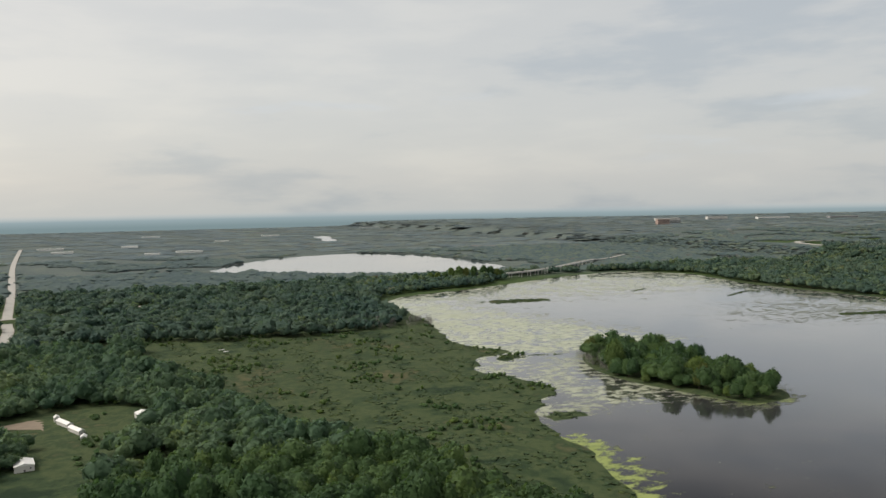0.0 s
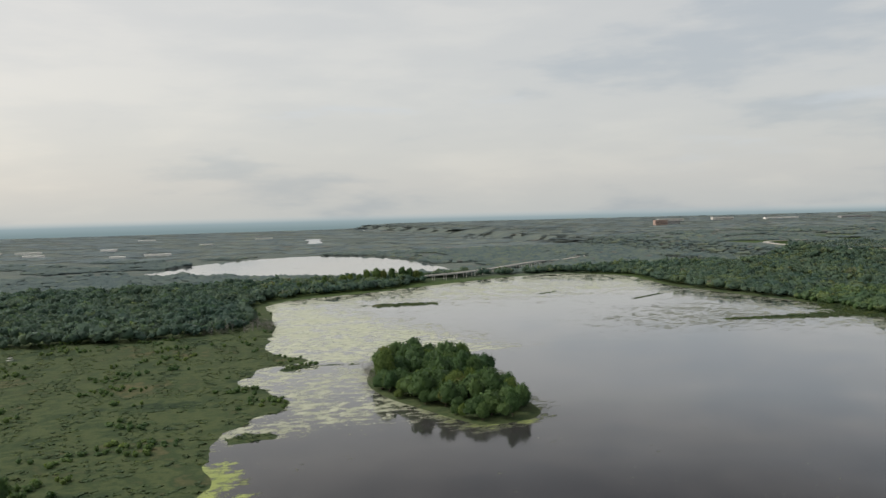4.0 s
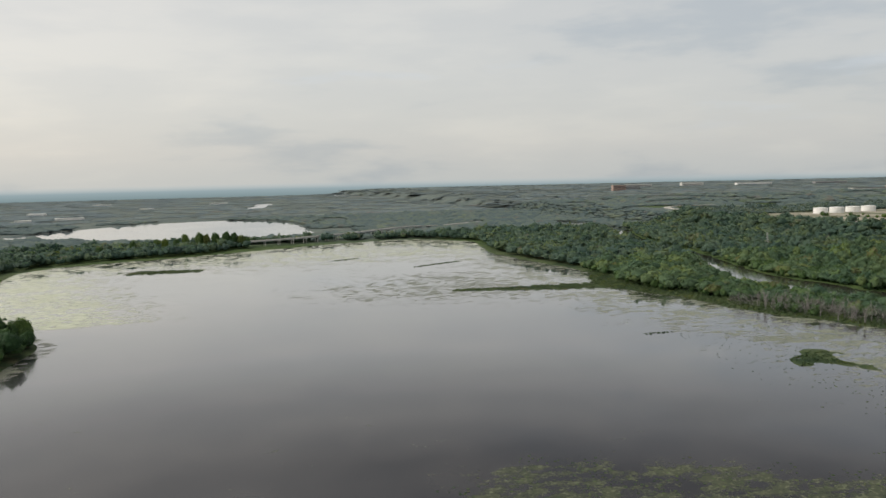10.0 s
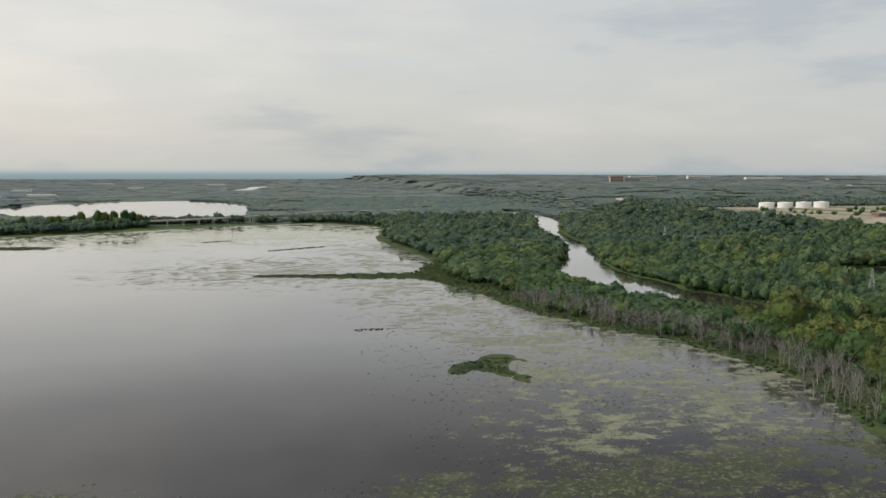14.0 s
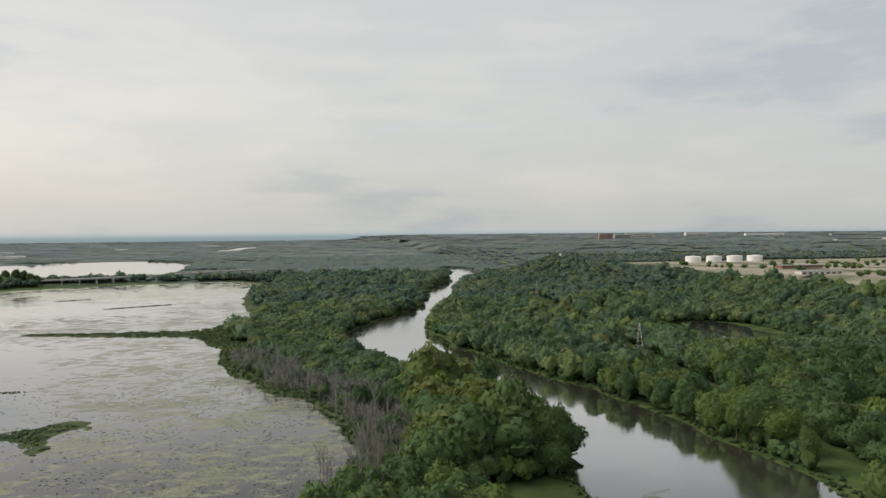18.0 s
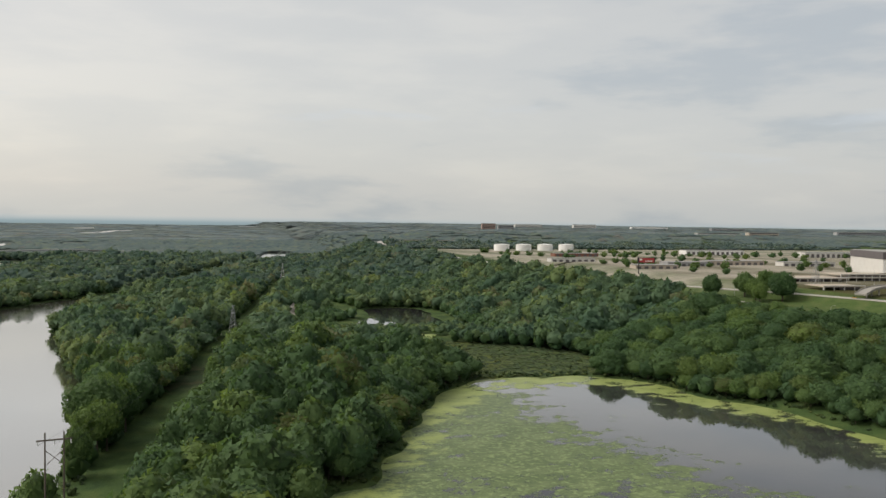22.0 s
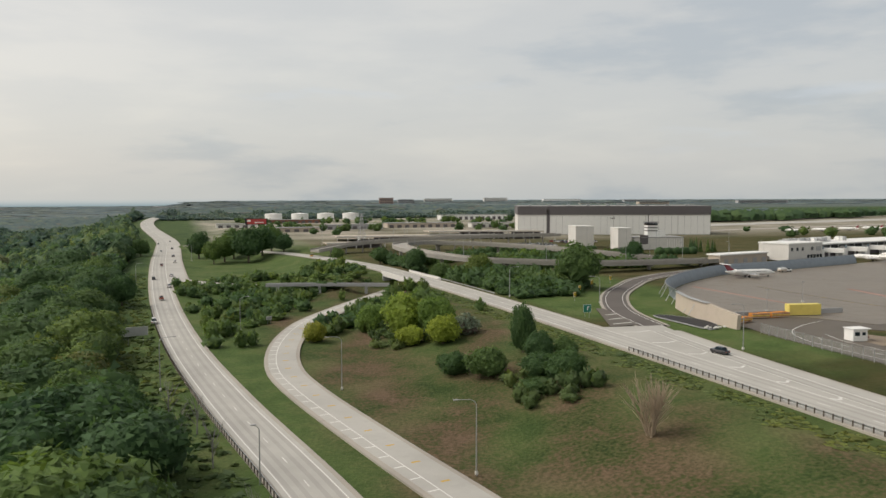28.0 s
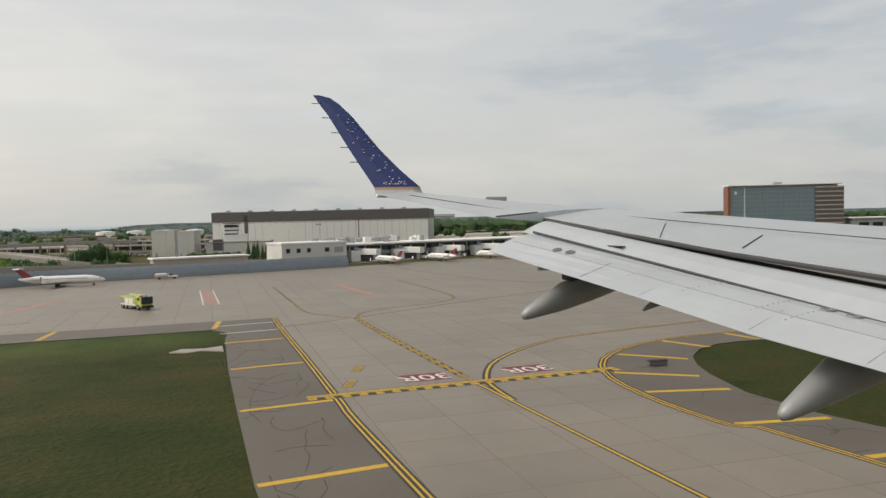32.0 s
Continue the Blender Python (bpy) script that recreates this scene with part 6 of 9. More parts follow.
deck(-150, 652, 82, 40, 1, -6, "long single-level concrete parking deck")
deck(-66, 655, 74, 34, 2, -8, "two-level concrete parking deck with dark openings")
deck(-176, 560, 44, 26, 1, -4, "low concrete deck with a flat roof")
deck(-10, 640, 46, 30, 2, -14, "stepped concrete deck beside car rows")
for x, y, w, dp, h, tn, m, lab in ((-188, 860, 60, 16, 5, -3, "tan", "low tan roadside shed with a flat roof"), (-112, 905, 70, 20, 6, 2, "wallgrey", "long low grey freight shed"), (-30, 930, 90, 24, 6, -2, "tan", "wide low tan freight shed"), (70, 900, 80, 20, 6, -8, "wallpale", "pale low freight shed"), (-230, 1020, 70, 16, 5, 0, "wallpale", "pale low roadside depot"), (150, 1250, 120, 26, 8, -5, "white", "white distant warehouse on the plateau"), (330, 1150, 160, 30, 9, -10, "wallpale", "pale distant cargo warehouse"), (-150, 1180, 80, 18, 5, 0, "brick", "long dark red distant shed")):
    b = thing("shed", lab, "shed", x, y, -0.6, tn)
    part("wall", box(w / 2, dp / 2, h / 2, w, dp, h, 0, 0.06), m, b)
    part("roof", box(w / 2, dp / 2, h + 0.25, w + 1, dp + 1, 0.5), "roof", b)
    for k in range(int(w // 10)):
        part("door_leaf", box(5 + k * 10, -0.06, h * 0.36, 5.5, 0.14, h * 0.66), "band", b)

# distant blocks on the skyline and white sheds out on the flats
for x, y, w, h, m, lab in ((868, 4295, 80, 46, "palebrick", "distant red brick tower block on the skyline"), (1010, 4380, 95, 36, "wallgrey", "distant grey tower block on the skyline"), (1420, 5000, 190, 40, "wallpale", "distant pale office slab on the skyline"), (1800, 4900, 160, 44, "wallpale", "distant pale office slab on the skyline"), (2250, 4800, 260, 34, "white", "distant wide white block on the skyline"), (2750, 4600, 240, 30, "wallgrey", "distant wide grey block on the skyline"), (2900, 3600, 300, 26, "wallgrey", "distant flat grey block beyond the airfield"), (1500, 3000, 200, 20, "wallpale", "distant pale hall beyond the airfield"), (1900, 3200, 150, 24, "tan", "distant tan block beyond the airfield")):
    b = thing("office_block", lab, "building", x, y, -8, -12)
    part("wall", box(0, 0, h / 2, w, 40, h), m, b)
    part("roof", box(0, 0, h + 0.8, w + 2, 42, 1.6), "roof", b)
    for k in range(max(3, int(h // 9))):
        part("window_band", box(0, -20.2, 5 + k * 8.4, w * 0.94, 0.5, 3.2), "glass", b)
for x, y, w in ((-2270, 3440, 60), (-2120, 3560, 110), (-2653, 3851, 90), (-2750, 4271, 120), (-2388, 4319, 80), (-2383, 4235, 70), (-2297, 6000, 120), (-322, 7200, 260), (-1900, 4700, 80), (-1500, 5600, 120)):
    b = thing("shed", "small white shed far out on the flats", "shed", x, y, -39, 4, "far white sheds")
    part("wall", box(0, 0, 4, w, 24, 8), "white", b)
    part("roof", box(0, 0, 8.6, w + 2, 27, 1.2), "white", b)

# ---- bridges ----
bridge = thing("bridge", "long low concrete causeway bridge on piers", "bridge")
L = CROSSROAD[(CROSSROAD[:, 0] > -1485) & (CROSSROAD[:, 0] < -985)]
strip("deck", L, -7, 7, -0.45, "wallgrey", bridge, 1.6)
for o in (-6.8, 6.8):
    strip("parapet", L, o - 0.25, o + 0.25, 1.0, "wallpale", bridge, 1.3)
s = along(L)[-1]
for k in range(1, 18):
    c = cut(L, s * k / 18, s * k / 18 + 1, 2)
    dv = c[1] - c[0]
    a = math.degrees(math.atan2(dv[1], dv[0]))
    part("pier_cap", box(c[0][0], c[0][1], c[0][2] - 2.6, 2.2, 14, 1.2, a), "wallpale", bridge)
    for o in (-4.5, 4.5):
        part("pier", tube((c[0][0] - math.sin(radians(a)) * o, c[0][1] + math.cos(radians(a)) * o, c[0][2] - 3.0), (c[0][0] - math.sin(radians(a)) * o, c[0][1] + math.cos(radians(a)) * o, -43), 0.9, n=10), "wallpale", bridge)

FLY = spline([(-8, 366, 1.2), (-43, 392, 4.6), (-68, 430, 6.4), (-95, 458, 7.6), (-126, 474, 8.3), (-147, 460, 8.5), (-156, 430, 8.5), (-154, 395, 7.6), (-141, 360, 6.4), (-118, 345, 5.6), (-85, 334, 4.7), (-50, 338, 3.8), (0, 350, 2.6), (60, 374, 1)], 6)
fly = thing("flyover", "elevated curving concrete ramp on single piers", "flyover")
strip("deck", FLY, -4.6, 4.6, 0, "bridgegrey", fly, 1.3)
for o in (-4.5, 4.5):
    strip("parapet", FLY, o - 0.2, o + 0.2, 0.9, "bridgegrey", fly, 1.1)
s = along(FLY)[-1]
for k in range(1, 13):
    c = cut(FLY, s * k / 13, s * k / 13 + 1, 2)[0]
    if c[2] > 2.6:
        part("pier", tube((c[0], c[1], -1), (c[0], c[1], c[2] - 1.2), 1.0, n=10), "bridgegrey", fly)
        part("pier_cap", box(c[0], c[1], c[2] - 1.6, 3.0, 5.4, 1.0, k * 17), "bridgegrey", fly)
UP = spline([(-195, 500, 3), (-150, 520, 7), (-60, 515, 9.5), (-12, 512, 9.6)], 8)
fly2 = thing("flyover", "straight elevated concrete road on paired columns", "flyover")
strip("deck", UP, -4.5, 4.5, 0, "bridgegrey", fly2, 1.2)
for o in (-4.4, 4.4):
    strip("parapet", UP, o - 0.2, o + 0.2, 0.9, "bridgegrey", fly2, 1.1)
s = along(UP)[-1]
for k in range(1, 14):
    c = cut(UP, s * k / 14, s * k / 14 + 1, 2)[0]
    part("column", tube((c[0], c[1] - 2, -1), (c[0], c[1] - 2, c[2] - 1.1), 0.6, n=8), "bridgegrey", fly2)

over = thing("overpass", "short concrete overpass carrying the highway", "bridge")
L = cut(HW2, along(HW2)[np.argmin(abs(HW2[:, 1] - 326))], along(HW2)[np.argmin(abs(HW2[:, 1] - 366))], 6)
strip("deck", L, -7.4, 7.4, -0.36, "wallpale", over, 1.1)
for o in (-7.2, 7.2):
    strip("parapet", L, o - 0.2, o + 0.2, 0.85, "wallpale", over, 1.3)
for yy in (330, 362):
    part("abutment", box(-177.0 if yy == 330 else -178.4, yy, -3.4, 15, 1.2, 5.2, 4), "wallgrey", over)
for o in (-5, 0, 5):
    part("column", tube((-177 + o, 346, -7), (-177 + o, 346, -1.2), 0.45, n=8), "wallpale", over)
SIDE = spline([(-243, 348, -1.6), (-230, 345, -1.5), (-205, 338, -1.8), (-190, 334, -2)], 5)
side = thing("overpass", "narrow low concrete footbridge over the ramp", "bridge")
strip("deck", SIDE, -2.2, 2.2, 0, "wallgrey", side, 0.7)
for o in (-2.1, 2.1):
    strip("parapet", SIDE, o - 0.12, o + 0.12, 0.5, "wallgrey", side, 0.5)
for x in (-238, -220, -200):
    part("pier", box(x, 349 + (x + 246) * -0.26, -4.6, 1.2, 3.6, 5.2, -12), "wallgrey", side)

# ---- masts, signs, rails ----
def street_lamp(x, y, z, h, turn, reach=3.0):
    t = thing("street_lamp", "galvanised street lamp with a curved arm", "street lamp", x, y, z, turn, "street lamps")
    part("pole", tube((0, 0, -0.4), (0, 0, h - 0.8), 0.13, 0.08, 8), "steel", t)
    bm = bmesh.new()
    pts = [(0, 0, h - 0.8), (0.35, 0, h - 0.25), (1.0, 0, h), (reach, 0, h + 0.08)]
    for a, b in zip(pts, pts[1:]):
        add_tube(bm, a, b, 0.06, 0.05, 6)
    part("arm", bm, "steel", t)
    part("lamp_head", box(reach + 0.3, 0, h + 0.05, 0.9, 0.32, 0.16, 0, 0.05), "wallgrey", t)
    part("base", box(0, 0, 0.1, 0.5, 0.5, 0.5, 0, 0.05), "wallpale", t)
    return t


street_lamp(-245.4, 172, -7, 12, 170)
street_lamp(-236.6, 110, -7, 12, 170)
street_lamp(-261, 262, -7, 11, 20)
street_lamp(-285, 185, -7, 12, 10)
street_lamp(-269.5, 118, -8, 10, 185, 0.6)
street_lamp(-151, 150, 0, 11, 180)
street_lamp(-150.5, 70, 0, 11, 180)
street_lamp(-163, 262, 0, 11, 0)
street_lamp(-140, 236, 0, 9, 140)
street_lamp(-300, 420, -7, 11, 0)
street_lamp(-270, 560, -6, 11, 180)
s = along(FLY)[-1]
for k in range(13):
    c = cut(FLY, s * (k + 0.5) / 13, s * (k + 0.5) / 13 + 1, 2)
    a_ = math.atan2(c[1][1] - c[0][1], c[1][0] - c[0][0])
    street_lamp(c[0][0] + 4.35 * math.sin(a_), c[0][1] - 4.35 * math.cos(a_), c[0][2] + 0.5, 9.5, math.degrees(a_) + 90, 1.4)
for x, y in ((-52, 440), (-4, 452), (18, 432), (34, 452), (66, 420), (-80, 520)):
    street_lamp(x, y, 0, 15, 90, 0.8)
for k in range(5):
    street_lamp(-170 + k * 34, 610, 0, 15, 90, 0.8)


def pylon(x, y, z, h, turn, lean):
    t = thing("lattice_pylon", "tall grey steel lattice power pylon", "pylon", x, y, z, turn)
    w = 3.2
    for sx in (-1, 1):
        for sy in (-1, 1):
            part("leg", tube((sx * w, sy * w, 0), (sx * 0.45, sy * 0.45, h * 0.94), 0.16, 0.1, 5), "steel", t)
    n = 8
    bm = bmesh.new()
    for k in range(n):
        a, b = k / n * 0.94, (k + 1) / n * 0.94
        wa, wb = w + (0.45 - w) * k / n, w + (0.45 - w) * (k + 1) / n
        for s1, s2 in (((-1, -1), (1, -1)), ((1, -1), (1, 1)), ((1, 1), (-1, 1)), ((-1, 1), (-1, -1))):
            add_tube(bm, (s1[0] * wa, s1[1] * wa, a * h), (s2[0] * wb, s2[1] * wb, b * h), 0.07, n=4)
            add_tube(bm, (s2[0] * wa, s2[1] * wa, a * h), (s1[0] * wb, s1[1] * wb, b * h), 0.07, n=4)
    part("bracing", bm, "steel", t)
    for z_, r in ((0.74, 4.4), (0.84, 3.8), (0.94, 3.0)):
        part("cross_arm", box(0, 0, h * z_, r * 2, 0.5, 0.35), "steel", t)
    return t


pylon(-685, 614, -39, 30, 70, 0)
pylon(-137.5, 612, 0, 26, 10, 0)
pylon(-600, 1150, -38, 30, 75, 0)


def pole_frame(x, y, z, turn):
    t = thing("power_pole", "weathered wooden H-frame power pole with insulators", "power pole", x, y, z, turn, "wooden power poles")
    for o in (-2.4, 2.4):
        part("pole", tube((o, 0, -1), (o, 0, 36), 0.32, 0.2, 8), "bark", t)
    part("cross_arm", box(0, 0, 33.8, 9.2, 0.3, 0.4), "bark", t)
    for o in (-4.2, 0, 4.2):
        part("insulator", tube((o, 0, 33.6), (o, 0, 32.4), 0.16, 0.12, 8), "white", t)
    for o in (-1, 1):
        part("brace", tube((o * 2.4, 0, 31.0), (o * -2.4, 0, 26.5), 0.09, n=5), "bark", t)
    return t


pole_frame(-744, 233, -39, 8)
pole_frame(-753, 118, -39, 6)
bm = bmesh.new()
for o in (-4.2, 0, 4.2):
    a, b = Vector((-744 + o, 233, -6.6)), Vector((-685 + o * 0.8, 614, -12))
    for k in range(10):
        p, r = a.lerp(b, k / 10), a.lerp(b, (k + 1) / 10)
        p.z -= 6 * math.sin(math.pi * k / 10)
        r.z -= 6 * math.sin(math.pi * (k + 1) / 10)
        add_tube(bm, p, r, 0.035, n=3, caps=False)
tagged(part("power_cable", bm, "dark"), "thin dark sagging power cables", "cable")


def rail(line, off, every, label):
    t = thing("guard_rail", label, "guard rail", group="guard rails")
    strip("beam", line, off - 0.05, off + 0.05, 0.82, "steel", t, 0.34)
    post = box(0, 0, 0, 0.2, 0.16, 1.1)
    me = bpy.data.meshes.new("post")
    post.to_mesh(me)
    post.free()
    me.materials.append(M["bark"])
    s = along(line)
    for u in np.arange(0, s[-1], every):
        c = cut(line, u, min(u + 1, s[-1]), 2)
        dv = (c[1] - c[0])[:2]
        n = np.array((dv[1], -dv[0])) / (np.linalg.norm(dv) + 1e-9)
        o = new("post", me)
        o.parent = t
        o.location = (c[0][0] + n[0] * (off + 0.18 * (1 if off > 0 else -1)), c[0][1] + n[1] * (off + 0.18 * (1 if off > 0 else -1)), c[0][2] + 0.35)


rail(between(HW5, 60, 330), -5.7, 2.0, "steel guard rail on dark posts above the bluff")
rail(between(HW2, 40, 160), -5.5, 2.0, "steel guard rail along the highway embankment")
rail(between(HW2, 262, 330), 6.2, 2.5, "steel guard rail before the overpass")
rail(between(SLIP, 30, 102), 4.6, 2.0, "steel guard rail beside the merging lane")


def sign(x, y, z, w, h, zc, turn, material, label, legs=2):
    t = thing("road_sign", label, "road sign", x, y, z, turn)
    part("panel", box(0, 0, zc, w, 0.08, h, 0, 0.02), material, t)
    part("border", box(0, 0.03, zc, w + 0.16, 0.05, h + 0.16, 0, 0.01), "white", t)
    for k in range(legs):
        part("post", tube((w * (k - (legs - 1) / 2) * 0.6, 0.1, -0.3), (w * (k - (legs - 1) / 2) * 0.6, 0.1, zc), 0.06, n=6), "steel", t)
    return t


M["green"] = plain("green_sign_sheeting", (0.015, 0.19, 0.13), 0.1, 1.0, 0.4)
M["signyellow"] = plain("yellow_sign_sheeting", (0.78, 0.55, 0.03), 0.08, 1.0, 0.4)
M["signback"] = plain("bare_sign_back", (0.36, 0.37, 0.37), 0.1, 1.0, 0.5, 0.4)
g = sign(-160.9, 208, 0, 2.6, 2.3, 2.6, 0, "green", "green exit sign with a white arrow")
part("arrow_shaft", box(0.1, -0.06, 2.6, 0.25, 0.04, 1.3, 0, 0, 0), "white", g)
part("arrow_head", box(0.35, -0.06, 3.05, 0.7, 0.04, 0.25), "white", g)
for x, y in ((-146, 243), (-134, 261), (-120, 276), (-104, 288)):
    s_ = sign(x, y, 0, 1.4, 1.6, 2.2, 25, "signyellow", "yellow chevron bend sign with a black arrow", 1)
    for k in (-1, 1):
        part("arrow_bar", box(0.05, -0.07, 2.2 + 0.26 * k, 0.92, 0.04, 0.36, 0, 0, 42 * k), "black", s_)
sign(-293, 250, -9, 7.0, 2.6, 5.4, 5, "signback", "bare grey back of a highway sign")
sign(-250.5, 271, -7, 1.9, 1.1, 2.2, 20, "signback", "small grey back of a ramp sign")
bill = thing("billboard", "tall roadside billboard with a red and dark picture panel", "billboard", -204, 815, 0, -8)
part("mast", tube((-6, 0.6, -6), (-6, 0.6, 17), 0.6, n=10), "dark", bill)
part("panel", box(3, 0, 13.2, 22, 0.8, 6.2, 0, 0.06), "dark", bill)
M["ad"] = plain("printed_red_panel", (0.42, 0.05, 0.05), 0.3, 0.15, 0.5)
part("picture", box(3.6, -0.45, 13.2, 19, 0.08, 5.2), "ad", bill)
part("picture_bar", box(-4, -0.5, 14, 3.4, 0.06, 2.0), "white", bill)
part("picture_bar", box(6, -0.5, 12.2, 9, 0.06, 1.0), "white", bill)

# ---- vehicles ----
M["rubber"] = plain("tyre_rubber", (0.018, 0.018, 0.018), 0.2, 3.0, 0.85)


def car(x, y, z, turn, col, label, long=4.6, van=False):
    t = thing("car", label, "car", x, y, z, turn, "cars on the highways")
    key = "paint_%d_%d_%d" % tuple(int(c * 100) for c in col)
    if key not in M:
        M[key] = plain("car_paint", col, 0.05, 2.0, 0.25, dirt=0.1, coat=0.6)
    h = 0.95 if van else 0.62
    bm = box(0, 0, 0.68, long, 1.84, 0.72, 0, 0.16)
    part("body", bm, key, t)
    bm = bmesh.new()
    g0 = bmesh.ops.create_cube(bm, size=1, matrix=Matrix.Translation((-0.25, 0, 1.02 + h / 2)) @ Matrix.Diagonal((long * 0.56, 1.62, h, 1)))
    for v in g0["verts"]:
        if v.co.z > 1.1:
            v.co.x = -0.25 + (v.co.x + 0.25) * (0.86 if van else 0.68)
            v.co.y *= 0.84
    part("glasshouse", bm, "glass", t)
    part("roof", box(-0.25, 0, 1.04 + h, long * (0.48 if van else 0.37), 1.34, 0.07, 0, 0.03), key, t)
    for sx in (-0.31, 0.31):
        for sy in (-0.84, 0.84):
            part("wheel", tube((sx * long, sy - 0.1, 0.34), (sx * long, sy + 0.1, 0.34), 0.34, n=12), "rubber", t)
    for sy in (-0.62, 0.62):
        part("headlight", box(long / 2 - 0.02, sy, 0.74, 0.08, 0.36, 0.16), "white", t)
        part("tail_light", box(-long / 2 + 0.02, sy, 0.8, 0.08, 0.36, 0.14), "ad", t)
    return t


car(-160.2, 147, 0, 100, (0.03, 0.03, 0.035), "black saloon car on the merging lane")
for x, y, tn, c, lab in ((-287, 352, 95, (0.35, 0.10, 0.05), "dark red car on the highway"), (-284, 400, 95, (0.6, 0.6, 0.6), "silver car on the highway"), (-292, 440, -85, (0.04, 0.04, 0.05), "black car on the highway"), (-283, 455, 95, (0.7, 0.7, 0.7), "white car on the highway"), (-289, 520, -85, (0.3, 0.1, 0.1), "maroon car on the highway"), (-281, 545, 95, (0.7, 0.7, 0.68), "white car on the highway"), (-282, 600, 95, (0.12, 0.13, 0.16), "dark blue-grey car on the highway"), (-291, 655, -88, (0.65, 0.65, 0.65), "silver car on the highway"), (-283, 690, 95, (0.06, 0.06, 0.07), "black car on the highway"), (-295, 760, -88, (0.6, 0.6, 0.6), "white car on the highway"), (-285, 800, 95, (0.4, 0.4, 0.42), "grey car on the highway")):
    car(x, y, -6.6 if y < 500 else -5.9, tn, c, lab)
pq = np.random.RandomState(91)
for k in range(44):
    r_, c_ = divmod(k, 11)
    if pq.rand() < 0.85:
        g_ = (0.72, 0.08, 0.35, 0.62, 0.2)[pq.randint(5)]
        tagged(car(-42 + c_ * 3.4 + r_ * 2 + pq.rand() * 0.4, 524 + r_ * 9 + pq.rand(), 0, 84 + 180 * (r_ % 2), (g_, g_, g_ * 0.98), "car parked in rows beside the concrete deck"), "car parked in rows beside the concrete deck", "car", "parked cars")
car(-288.6, 287, -7, 95, (0.7, 0.7, 0.7), "white van on the highway", 5.6, True)
car(-196, 505, -1.2, 70, (0.5, 0.3, 0.05), "orange car on the highway")
q = np.random.RandomState(8)
cols = ((0.6, 0.6, 0.6), (0.05, 0.05, 0.06), (0.3, 0.05, 0.05), (0.12, 0.14, 0.2), (0.7, 0.7, 0.7))
for k in range(26):
    car(20 + (k % 9) * 3.4 - (k // 9) * 2, 560 + (k // 9) * 9, 0.0, 82, cols[q.randint(5)], "parked car in rows beside the deck")


PORTHOLE = bpy.data.meshes.new("cabin_window")
bm = box(0, 0, 0, 0.26, 0.08, 0.34)
bm.to_mesh(PORTHOLE)
bm.free()
PORTHOLE.materials.append(M["glass"])


